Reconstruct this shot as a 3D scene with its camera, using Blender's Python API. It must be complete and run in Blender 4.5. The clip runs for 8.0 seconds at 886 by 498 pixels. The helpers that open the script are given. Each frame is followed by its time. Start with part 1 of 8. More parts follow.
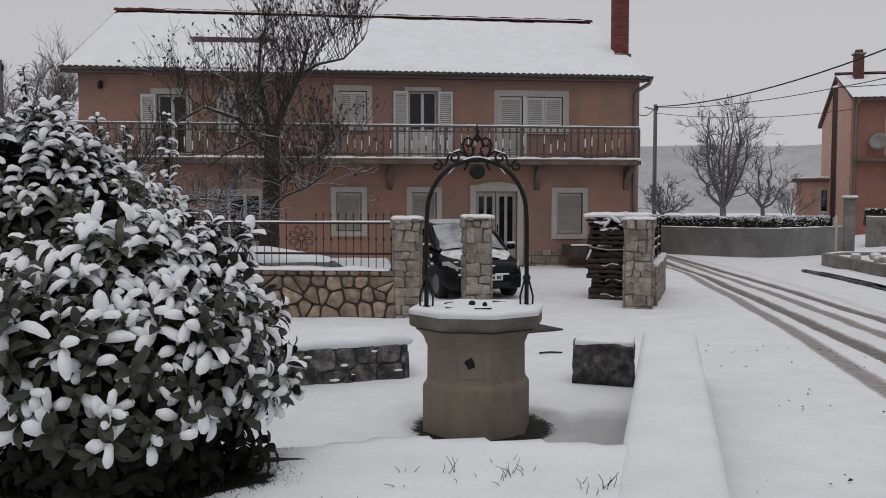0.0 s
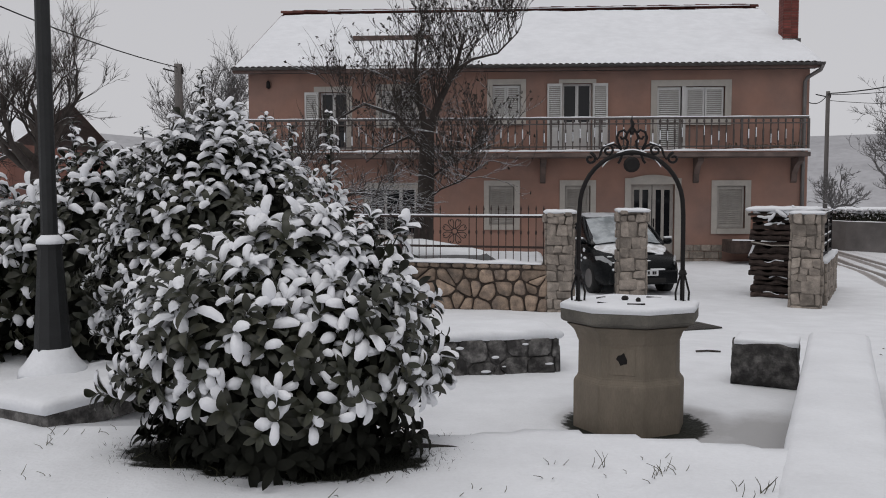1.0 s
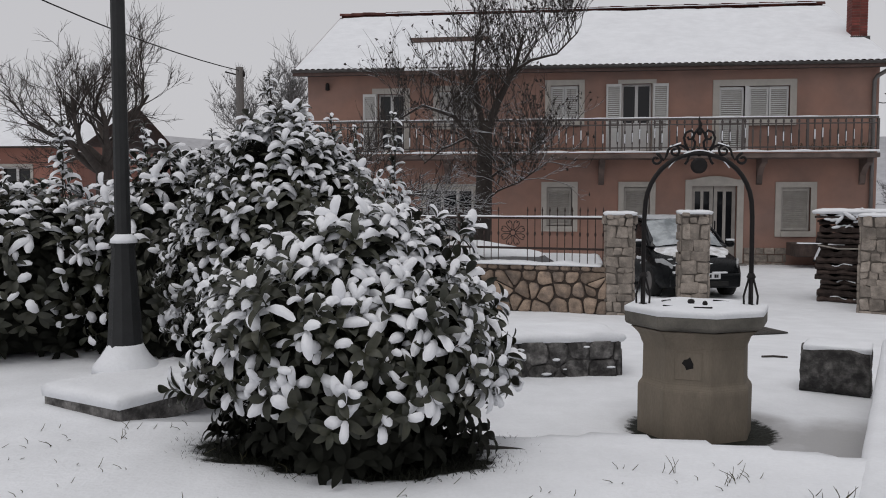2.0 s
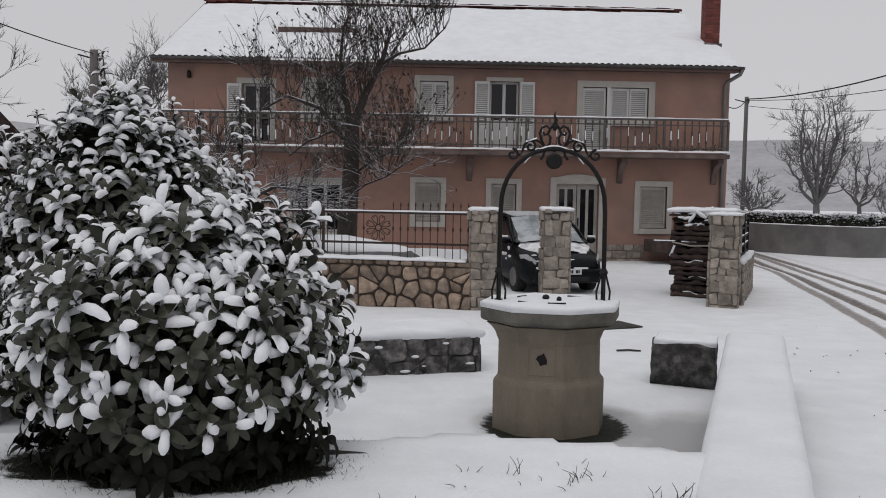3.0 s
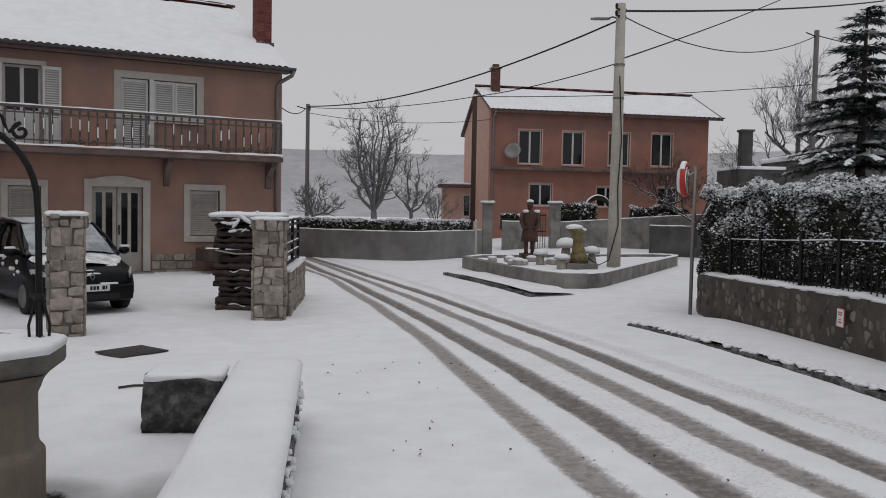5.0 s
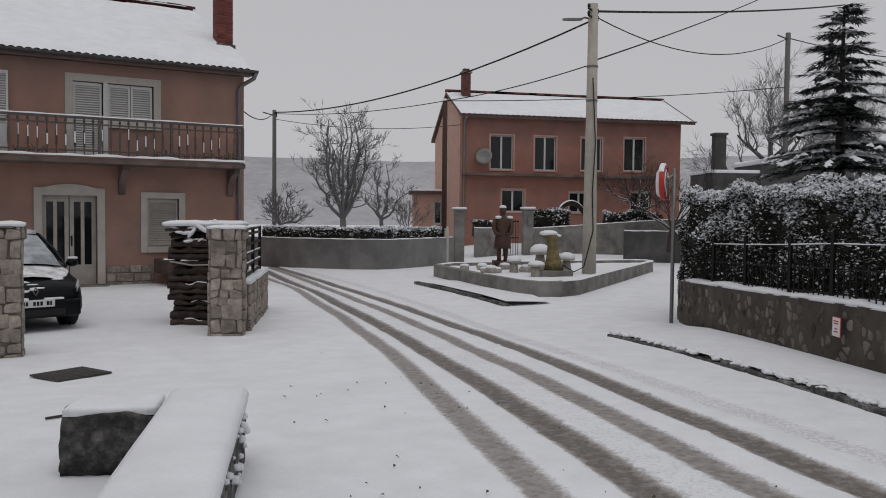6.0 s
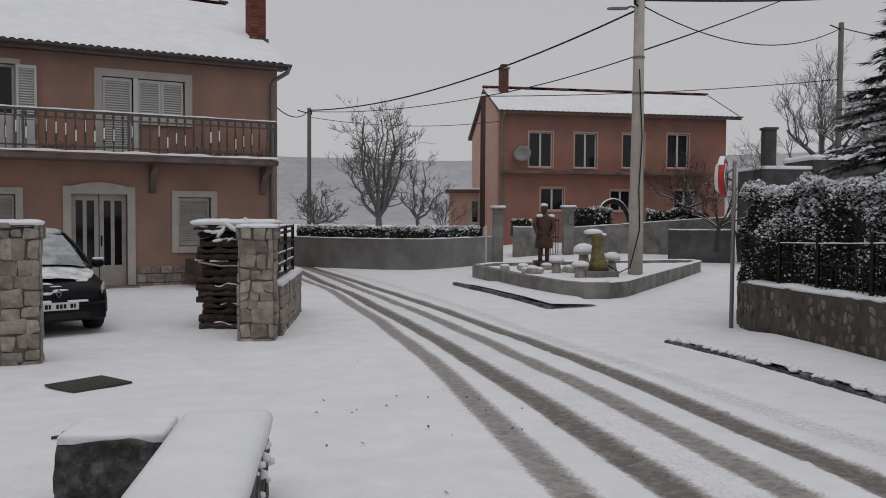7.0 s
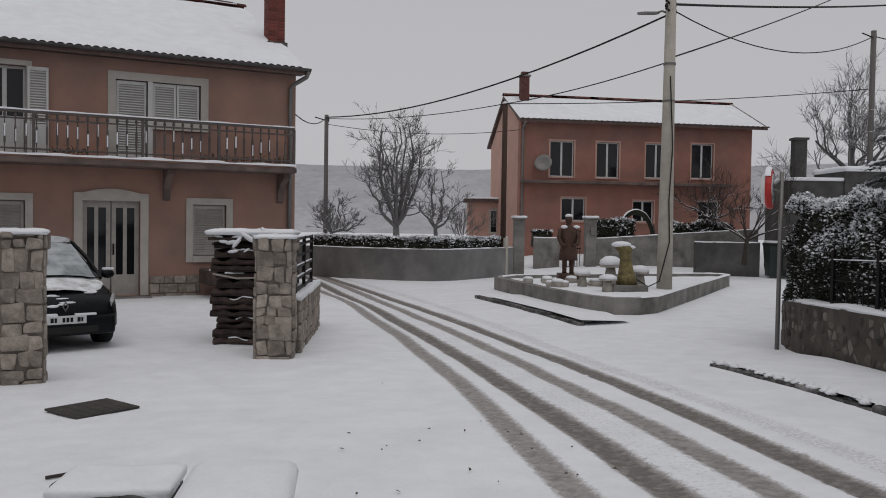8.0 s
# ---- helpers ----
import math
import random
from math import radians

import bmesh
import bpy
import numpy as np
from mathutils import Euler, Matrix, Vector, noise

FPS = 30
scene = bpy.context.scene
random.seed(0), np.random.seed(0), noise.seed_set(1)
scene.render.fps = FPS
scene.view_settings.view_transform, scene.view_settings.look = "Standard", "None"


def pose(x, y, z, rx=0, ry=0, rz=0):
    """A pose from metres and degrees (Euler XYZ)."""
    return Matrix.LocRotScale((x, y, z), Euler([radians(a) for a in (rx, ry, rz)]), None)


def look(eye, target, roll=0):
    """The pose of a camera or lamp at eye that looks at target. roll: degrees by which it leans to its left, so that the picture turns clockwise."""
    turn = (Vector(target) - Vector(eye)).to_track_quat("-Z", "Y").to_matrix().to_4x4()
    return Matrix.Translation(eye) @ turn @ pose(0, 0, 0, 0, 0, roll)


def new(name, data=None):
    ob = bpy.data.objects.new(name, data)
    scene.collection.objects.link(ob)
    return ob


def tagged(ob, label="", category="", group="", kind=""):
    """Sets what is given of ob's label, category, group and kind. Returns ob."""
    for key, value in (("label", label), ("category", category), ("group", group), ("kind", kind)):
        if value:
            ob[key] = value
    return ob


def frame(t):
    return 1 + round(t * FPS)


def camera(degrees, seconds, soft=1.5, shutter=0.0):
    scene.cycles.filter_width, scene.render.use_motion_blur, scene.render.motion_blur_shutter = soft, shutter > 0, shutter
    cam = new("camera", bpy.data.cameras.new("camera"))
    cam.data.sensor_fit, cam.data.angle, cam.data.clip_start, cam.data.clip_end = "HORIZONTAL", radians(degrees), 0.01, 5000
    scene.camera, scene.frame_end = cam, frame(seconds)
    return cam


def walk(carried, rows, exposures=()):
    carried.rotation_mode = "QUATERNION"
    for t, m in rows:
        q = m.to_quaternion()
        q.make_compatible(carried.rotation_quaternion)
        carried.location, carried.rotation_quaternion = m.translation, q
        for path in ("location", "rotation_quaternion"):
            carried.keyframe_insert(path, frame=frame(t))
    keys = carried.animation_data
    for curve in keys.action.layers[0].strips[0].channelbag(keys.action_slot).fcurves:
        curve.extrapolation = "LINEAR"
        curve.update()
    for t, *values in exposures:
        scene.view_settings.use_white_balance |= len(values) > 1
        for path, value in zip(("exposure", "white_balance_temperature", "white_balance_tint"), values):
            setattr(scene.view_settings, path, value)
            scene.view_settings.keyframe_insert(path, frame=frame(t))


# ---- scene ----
cam = camera(55.0, 8.0, soft=1.0)
PATH = [
    (0, (0.311, 0.042, 1.623), (0.551, 2.024, 1.506), -0.0),
    (0.5, (0.337, 0.03, 1.618), (0.415, 2.024, 1.486), -0.0),
    (1, (0.315, -0.001, 1.625), (0.198, 1.992, 1.493), -0.1),
    (1.5, (0.259, -0.041, 1.629), (0.041, 1.942, 1.498), -0.0),
    (1.7, (0.25, -0.037, 1.628), (0.004, 1.944, 1.499), -0.0),
    (2.8, (0.312, 0.167, 1.605), (0.171, 2.157, 1.473), 0.5),
    (3, (0.38, 0.205, 1.605), (0.432, 2.199, 1.468), 0.9),
    (3.5, (0.688, 0.49, 1.593), (1.002, 2.461, 1.462), 0.8),
    (4, (0.95, 0.789, 1.587), (1.565, 2.688, 1.465), 0.8),
    (4.5, (1.172, 1.25, 1.559), (2.119, 3.008, 1.44), 1.1),
    (5, (1.401, 1.547, 1.54), (2.377, 3.289, 1.438), 1.1),
    (6.3, (1.94, 2.44, 1.495), (2.98, 4.146, 1.413), 0.5),
    (6.5, (2.032, 2.634, 1.479), (3.063, 4.346, 1.394), 0.6),
    (7, (2.121, 2.921, 1.483), (3.083, 4.673, 1.398), 0.4),
    (7.5, (2.232, 3.344, 1.49), (3.207, 5.089, 1.415), 0.7),
    (8, (2.283, 3.65, 1.518), (3.217, 5.417, 1.453), 0.9),
]
EXPOSURES = [(0.0, -0.15), (1.3, -0.05), (3.0, -0.05), (3.5, -0.13), (4.6, -0.2), (6.5, -0.28), (8.0, -0.29)]
walk(cam, [(t, look(eye, target, roll)) for t, eye, target, roll in PATH], exposures=EXPOSURES)

# ---- light ----
world = bpy.data.worlds.new("overcast")
scene.world = world
world.use_nodes = True
wn, wl = world.node_tree.nodes, world.node_tree.links
sky = wn.new("ShaderNodeTexSky")
sky.sky_type, sky.sun_disc, sky.sun_elevation, sky.sun_rotation = "NISHITA", False, radians(38), radians(200)
grey = wn.new("ShaderNodeHueSaturation")
grey.inputs["Saturation"].default_value = 0.06
veil = wn.new("ShaderNodeMixRGB")
veil.inputs["Fac"].default_value = 0.88
veil.inputs["Color2"].default_value = (5.78, 5.75, 6.02, 1)
wl.new(sky.outputs["Color"], grey.inputs["Color"])
wl.new(grey.outputs["Color"], veil.inputs["Color1"])
wl.new(veil.outputs["Color"], wn["Background"].inputs["Color"])
wn["Background"].inputs["Strength"].default_value = 0.1
sun = new("sun", bpy.data.lights.new("sun", "SUN"))
sun.data.energy, sun.data.angle, sun.data.color = 0.85, radians(50), (1.0, 0.97, 0.94)
sun.matrix_world = look((0, 0, 30), (4, 9, 0))

# ---- building helpers ----


def thing(name, loc, label="", category="", group="", kind="", turn=0.0):
    ob = new(name)
    ob.empty_display_size = 0.2
    ob.location, ob.rotation_euler = loc, (0, 0, radians(turn))
    return tagged(ob, label, category, group, kind)


def finish(bm, name):
    me = bpy.data.meshes.new(name)
    bm.to_mesh(me)
    bm.free()
    return me


def put_mesh(name, me, mat, parent=None, label=""):
    if mat is not None and not me.materials:
        for m in (mat if isinstance(mat, (list, tuple)) else [mat]):
            me.materials.append(m)
    ob = new(name, me)
    if parent is not None:
        ob.parent = parent
    if label:
        ob["label"] = label
    return ob


def part(name, bm, mat, parent=None, label="", smooth=False):
    if smooth:
        for f in bm.faces:
            f.smooth = True
    return put_mesh(name, finish(bm, name), mat, parent, label)


def raw(name, verts, faces, mat, parent=None, label="", smooth=False):
    me = bpy.data.meshes.new(name)
    me.from_pydata([tuple(map(float, v)) for v in verts], [], [tuple(map(int, f)) for f in faces])
    if smooth:
        me.polygons.foreach_set("use_smooth", [True] * len(me.polygons))
    me.update()
    return put_mesh(name, me, mat, parent, label)


def box(bm, x0, x1, y0, y1, z0, z1, m=None, mi=0):
    vs = [bm.verts.new((x, y, z)) for z in (z0, z1) for x, y in ((x0, y0), (x1, y0), (x1, y1), (x0, y1))]
    if m is not None:
        for v in vs:
            v.co = m @ v.co
    for q in ((3, 2, 1, 0), (4, 5, 6, 7), (0, 1, 5, 4), (1, 2, 6, 5), (2, 3, 7, 6), (3, 0, 4, 7)):
        bm.faces.new([vs[i] for i in q]).material_index = mi
    return vs


def boxed(*dims, m=None, bevel=0.0, seg=1):
    bm = bmesh.new()
    box(bm, *dims, m=m)
    if bevel:
        bmesh.ops.bevel(bm, geom=bm.edges[:] + bm.verts[:], offset=bevel, segments=seg, affect="EDGES", profile=0.6)
    return bm


def prism(bm, outline, z0, z1):
    """A vertical prism on an outline given counter-clockwise."""
    lo = [bm.verts.new((x, y, z0)) for x, y in outline]
    hi = [bm.verts.new((x, y, z1)) for x, y in outline]
    n = len(outline)
    for i in range(n):
        j = (i + 1) % n
        bm.faces.new((lo[i], lo[j], hi[j], hi[i]))
    bm.faces.new(hi)
    bm.faces.new(lo[::-1])
    return lo, hi


def rings(bm, loops, closed=True, cap=True):
    """A skin over loops of points of equal number."""
    rows = [[bm.verts.new(p) for p in loop] for loop in loops]
    n = len(rows[0])
    for a, b in zip(rows, rows[1:]):
        for i in range(n if closed else n - 1):
            j = (i + 1) % n
            bm.faces.new((a[i], a[j], b[j], b[i]))
    if cap and closed:
        bm.faces.new(rows[0][::-1])
        bm.faces.new(rows[-1])
    return rows


def tube(bm, pts, radius, sides=6, cap=True):
    """A tube along points; radius is a number or one for each point."""
    pts = [Vector(p) for p in pts]
    rad = radius if isinstance(radius, (list, tuple)) else [radius] * len(pts)
    loops, side = [], None
    for i, p in enumerate(pts):
        way = (pts[min(i + 1, len(pts) - 1)] - pts[max(i - 1, 0)]).normalized()
        if side is None:
            side = way.orthogonal().normalized()
        side = (side - way * side.dot(way)).normalized()
        up = way.cross(side)
        loops.append([p + rad[i] * (side * math.cos(a) + up * math.sin(a)) for a in (2 * math.pi * k / sides for k in range(sides))])
    return rings(bm, loops, cap=cap)


def lathe(bm, profile, sides=16, centre=(0, 0), turn=0.0):
    loops = []
    for r, z in profile:
        loops.append([(centre[0] + r * math.cos(a), centre[1] + r * math.sin(a), z) for a in (turn + 2 * math.pi * k / sides for k in range(sides))])
    return rings(bm, loops)


# ---- materials ----


def surface(name, base, vary=0.25, scale=4.0, fine=60.0, bump=0.3, rough=0.8, metal=0.0, alt=None, alt_amount=0.35, alt_scale=1.3, random_tint=0.0, stretch=(1, 1, 1), spec=0.4):
    """A node material: two scales of variation, a second colour in patches, fine relief, and a tint that differs from piece to piece."""
    m = bpy.data.materials.new(name)
    m.use_nodes = True
    n, l = m.node_tree.nodes, m.node_tree.links
    b = n["Principled BSDF"]
    b.inputs["Roughness"].default_value, b.inputs["Metallic"].default_value = rough, metal
    b.inputs["Specular IOR Level"].default_value = spec
    co = n.new("ShaderNodeTexCoord")
    mp = n.new("ShaderNodeMapping")
    mp.inputs["Scale"].default_value = stretch
    l.new(co.outputs["Object"], mp.inputs["Vector"])
    if random_tint:
        info = n.new("ShaderNodeObjectInfo")
        shift = n.new("ShaderNodeVectorMath")
        shift.operation = "SCALE"
        l.new(info.outputs["Random"], shift.inputs["Scale"])
        shift.inputs[0].default_value = (31, 17, 23)
        l.new(shift.outputs["Vector"], mp.inputs["Location"])

    def noise_node(s, detail=5.0):
        t = n.new("ShaderNodeTexNoise")
        t.inputs["Scale"].default_value, t.inputs["Detail"].default_value, t.inputs["Roughness"].default_value = s, detail, 0.6
        l.new(mp.outputs["Vector"], t.inputs["Vector"])
        return t.outputs["Fac"]

    def ramp(fac, lo, hi, a=0.3, z=0.7):
        r = n.new("ShaderNodeMapRange")
        r.inputs["From Min"].default_value, r.inputs["From Max"].default_value = a, z
        r.inputs["To Min"].default_value, r.inputs["To Max"].default_value = lo, hi
        l.new(fac, r.inputs["Value"])
        return r.outputs["Result"]

    coarse, small = noise_node(scale), noise_node(fine, 3.0)
    colour = n.new("ShaderNodeMixRGB")
    colour.inputs["Color1"].default_value = (*base, 1)
    colour.inputs["Color2"].default_value = (*(alt or [c * (1 - vary) for c in base]), 1)
    l.new(ramp(noise_node(alt_scale, 6.0), 0.0, alt_amount if alt else 0.8, 0.42, 0.66), colour.inputs["Fac"])
    value = n.new("ShaderNodeMath")
    value.operation = "MULTIPLY"
    l.new(ramp(coarse, 1 - vary, 1 + vary * 0.6), value.inputs[0])
    l.new(ramp(small, 1 - vary * 0.5, 1 + vary * 0.4), value.inputs[1])
    last = value.outputs["Value"]
    if random_tint:
        tint = n.new("ShaderNodeMath")
        tint.operation = "MULTIPLY"
        l.new(last, tint.inputs[0])
        l.new(ramp(info.outputs["Random"], 1 - random_tint, 1 + random_tint, 0, 1), tint.inputs[1])
        last = tint.outputs["Value"]
    mul = n.new("ShaderNodeVectorMath")
    mul.operation = "SCALE"
    l.new(colour.outputs["Color"], mul.inputs[0])
    l.new(last, mul.inputs["Scale"])
    l.new(mul.outputs["Vector"], b.inputs["Base Color"])
    l.new(ramp(small, max(rough - 0.12, 0.02), min(rough + 0.1, 1)), b.inputs["Roughness"])
    if bump:
        add = n.new("ShaderNodeMath")
        add.operation = "MULTIPLY_ADD"
        add.inputs[1].default_value = 0.3
        l.new(small, add.inputs[0])
        l.new(coarse, add.inputs[2])
        bp = n.new("ShaderNodeBump")
        bp.inputs["Strength"].default_value, bp.inputs["Distance"].default_value = bump, 0.03
        l.new(add.outputs["Value"], bp.inputs["Height"])
        l.new(bp.outputs["Normal"], b.inputs["Normal"])
    return m


SNOW = surface("snow", (0.78, 0.795, 0.825), 0.06, 3.0, 45.0, 0.45, 0.75, spec=0.25)
SNOW_PAD = surface("snow_on_leaves", (0.8, 0.81, 0.84), 0.05, 9.0, 90.0, 0.3, 0.75, spec=0.25)
SNOW_THIN = surface("thin_snow_on_dirt", (0.8, 0.82, 0.85), 0.1, 5.0, 60.0, 0.3, 0.8, alt=(0.25, 0.23, 0.21), alt_amount=0.75, alt_scale=5.0, spec=0.25)
PLASTER = surface("terracotta_render", (0.36, 0.208, 0.161), 0.14, 1.2, 70.0, 0.12, 0.9, alt=(0.25, 0.165, 0.14), alt_amount=0.9, alt_scale=0.55)
# Darker render for the balcony slab, its brackets and the ledge
PLASTER_DARK = surface("darker_render", (0.17, 0.125, 0.11), 0.3, 2.5, 70.0, 0.2, 0.85, alt=(0.07, 0.06, 0.056), alt_amount=0.8, alt_scale=1.6)
PLASTER_RED = surface("salmon_red_render", (0.33, 0.155, 0.118), 0.16, 1.2, 70.0, 0.1, 0.9, alt=(0.22, 0.13, 0.112), alt_amount=0.85, alt_scale=0.5)
PLASTER_PALE = surface("pale_pink_render", (0.52, 0.32, 0.26), 0.1, 1.2, 70.0, 0.1, 0.9)
TRIM = surface("grey_stone_trim", (0.47, 0.44, 0.4), 0.1, 5.0, 80.0, 0.15, 0.85)
PAINT = surface("white_paint", (0.6, 0.595, 0.585), 0.07, 6.0, 90.0, 0.05, 0.55)
WOOD_GREY = surface("weathered_shutter_paint", (0.4, 0.375, 0.345), 0.15, 6.0, 90.0, 0.1, 0.7)
RAIL = surface("balcony_rail_paint", (0.1, 0.085, 0.08), 0.25, 8.0, 90.0, 0.15, 0.6)
SLAT = surface("balcony_bar_paint", (0.09, 0.075, 0.07), 0.3, 5.0, 70.0, 0.15, 0.7, random_tint=0.3)
TILE = surface("red_clay_tile", (0.17, 0.06, 0.048), 0.4, 8.0, 70.0, 0.3, 0.8, random_tint=0.25)
TILE_DARK = surface("wet_dark_tile", (0.11, 0.07, 0.06), 0.3, 8.0, 70.0, 0.3, 0.6, random_tint=0.25)
BRICK_DARK = surface("sooty_brick", (0.13, 0.055, 0.045), 0.3, 9.0, 80.0, 0.3, 0.9)
BRICK = surface("chimney_brick", (0.17, 0.045, 0.036), 0.3, 9.0, 80.0, 0.3, 0.85, random_tint=0.3)
MORTAR_DARK = surface("damp_mortar", (0.085, 0.066, 0.055), 0.4, 9.0, 90.0, 0.5, 0.95)
MORTAR = surface("mortar", (0.17, 0.15, 0.13), 0.2, 9.0, 90.0, 0.4, 0.95)
STONE = surface("wall_stone", (0.3, 0.225, 0.17), 0.4, 9.0, 70.0, 0.9, 0.9, alt=(0.11, 0.09, 0.078), alt_amount=0.9, alt_scale=3.2, random_tint=0.42)
STONE_GREY = surface("pier_stone", (0.33, 0.285, 0.245), 0.35, 9.0, 70.0, 0.9, 0.9, alt=(0.16, 0.14, 0.12), alt_amount=0.85, alt_scale=4.0, random_tint=0.22)
STONE_DARK = surface("dark_mossy_stone", (0.05, 0.047, 0.046), 0.6, 7.0, 45.0, 1.0, 0.9, alt=(0.26, 0.25, 0.24), alt_amount=0.8, alt_scale=8.0, random_tint=0.3)
STONE_EMBEDDED = surface("half_plastered_stone", (0.16, 0.14, 0.12), 0.4, 6.0, 60.0, 0.8, 0.9, alt=(0.07, 0.062, 0.052), alt_amount=0.95, alt_scale=3.0, random_tint=0.65)
WELL_RIM = surface("stained_rim_stone", (0.16, 0.148, 0.128), 0.3, 5.0, 90.0, 0.4, 0.9, alt=(0.09, 0.085, 0.075), alt_amount=0.8, alt_scale=3.0)
WELL = surface("sandstone_of_the_well", (0.235, 0.198, 0.155), 0.22, 3.0, 90.0, 0.35, 0.9, alt=(0.15, 0.128, 0.1), alt_amount=0.9, alt_scale=2.6, stretch=(1, 1, 0.35))
CONCRETE = surface("grey_concrete", (0.24, 0.23, 0.215), 0.25, 2.5, 60.0, 0.4, 0.9, alt=(0.1, 0.098, 0.09), alt_amount=0.85, alt_scale=1.6)
CONCRETE_POLE = surface("pole_concrete", (0.42, 0.39, 0.34), 0.15, 4.0, 60.0, 0.2, 0.9)
RENDER_DARK = surface("blackened_render", (0.06, 0.058, 0.056), 0.3, 2.0, 50.0, 0.3, 0.9, alt=(0.12, 0.115, 0.11), alt_amount=0.7, alt_scale=1.2)
RENDER_GREY = surface("grey_wall_render", (0.2, 0.195, 0.192), 0.22, 1.5, 50.0, 0.3, 0.9, alt=(0.13, 0.128, 0.126), alt_amount=0.8, alt_scale=0.9)
IRON = surface("black_wrought_iron", (0.011, 0.009, 0.009), 0.3, 20.0, 120.0, 0.2, 0.55, spec=0.25)
IRON_BROWN = surface("brown_painted_iron", (0.045, 0.028, 0.024), 0.3, 20.0, 120.0, 0.2, 0.6, metal=0.2)
ZINC = surface("grey_zinc", (0.2, 0.19, 0.185), 0.15, 6.0, 60.0, 0.1, 0.5, metal=0.5)
BROWN_POLE = surface("tarred_wood_pole", (0.06, 0.035, 0.025), 0.3, 6.0, 60.0, 0.3, 0.85, stretch=(1, 1, 0.1))
GREY_POLE = surface("weathered_wood_pole", (0.14, 0.13, 0.125), 0.25, 6.0, 60.0, 0.3, 0.9, stretch=(1, 1, 0.1))
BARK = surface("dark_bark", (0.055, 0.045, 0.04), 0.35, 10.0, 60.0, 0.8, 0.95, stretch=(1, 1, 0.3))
# Bark paled for distant trees, with the haze mixed into its colour
BARK_HAZED = surface("haze_paled_bark", (0.17, 0.165, 0.165), 0.2, 10.0, 60.0, 0.0, 0.95)
SLAB_WOOD = surface("stacked_slab_wood", (0.06, 0.042, 0.036), 0.5, 8.0, 60.0, 0.8, 0.9, random_tint=0.45)
# Laurel leaf again, darkened: the shade inside the shrub is in this colour
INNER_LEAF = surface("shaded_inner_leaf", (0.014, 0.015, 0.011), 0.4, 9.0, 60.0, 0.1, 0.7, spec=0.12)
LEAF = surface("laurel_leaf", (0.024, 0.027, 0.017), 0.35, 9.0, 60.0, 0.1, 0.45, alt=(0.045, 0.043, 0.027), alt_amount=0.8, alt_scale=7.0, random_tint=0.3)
IVY = surface("dark_ivy_leaf", (0.042, 0.044, 0.034), 0.4, 9.0, 60.0, 0.1, 0.7, spec=0.12)
NEEDLE = surface("spruce_needles", (0.02, 0.03, 0.026), 0.4, 9.0, 60.0, 0.1, 0.7)
DRY_GRASS = surface("winter_grass", (0.09, 0.085, 0.05), 0.4, 9.0, 60.0, 0.0, 0.9)
WET = surface("wet_bare_ground", (0.05, 0.045, 0.04), 0.4, 6.0, 60.0, 0.6, 0.6)
STATUE = surface("brown_bronze", (0.075, 0.038, 0.026), 0.35, 9.0, 70.0, 0.4, 0.55, metal=0.2)
CAR = surface("dark_car_paint", (0.005, 0.006, 0.007), 0.1, 6.0, 60.0, 0.0, 0.3, spec=0.16)
RUBBER = surface("rubber", (0.015, 0.015, 0.015), 0.2, 6.0, 60.0, 0.1, 0.85)
LAMP_GLASS = surface("headlamp_lens", (0.45, 0.46, 0.47), 0.15, 20.0, 60.0, 0.1, 0.2)
PLATE = surface("plate_white", (0.62, 0.63, 0.64), 0.08, 20.0, 60.0, 0.0, 0.5)
RED = surface("red_plastic", (0.45, 0.03, 0.025), 0.1, 9.0, 60.0, 0.0, 0.5)
WHITE = surface("white_plastic", (0.7, 0.7, 0.7), 0.06, 9.0, 60.0, 0.0, 0.5)
# Inner walls near black: the dimness of the rooms is painted in
ROOM_SHADE = surface("dim_room", (0.05, 0.05, 0.05), 0.5, 2.0, 30.0, 0.0, 0.9)
ROCK_PALE = surface("pale_stone", (0.38, 0.35, 0.31), 0.3, 8.0, 60.0, 0.6, 0.9, random_tint=0.2)
MOSS = surface("mossy_yellow_stone", (0.2, 0.16, 0.07), 0.5, 12.0, 60.0, 0.8, 0.9)
# Pale grey woods: distance haze is put into the base colour
HILL = surface("haze_pale_hill", (0.43, 0.43, 0.45), 0.14, 0.12, 0.8, 0.0, 1.0, spec=0.0)
TARP = surface("grey_tarpaulin", (0.12, 0.12, 0.125), 0.25, 4.0, 40.0, 0.4, 0.6)
WINDOW = bpy.data.materials.new("window_glass")
WINDOW.use_nodes = True
_b = WINDOW.node_tree.nodes["Principled BSDF"]
_b.inputs["Base Color"].default_value, _b.inputs["Roughness"].default_value = (0.012, 0.013, 0.015, 1), 0.06
_b.inputs["Specular IOR Level"].default_value = 0.35


# ---- ground ----


def step(a, b, v):
    u = np.clip((np.asarray(v, float) - a) / (b - a), 0, 1)
    return u * u * (3 - 2 * u)


def parapet_mid(y):
    return 1.95 + (y - 4.07) * 0.397


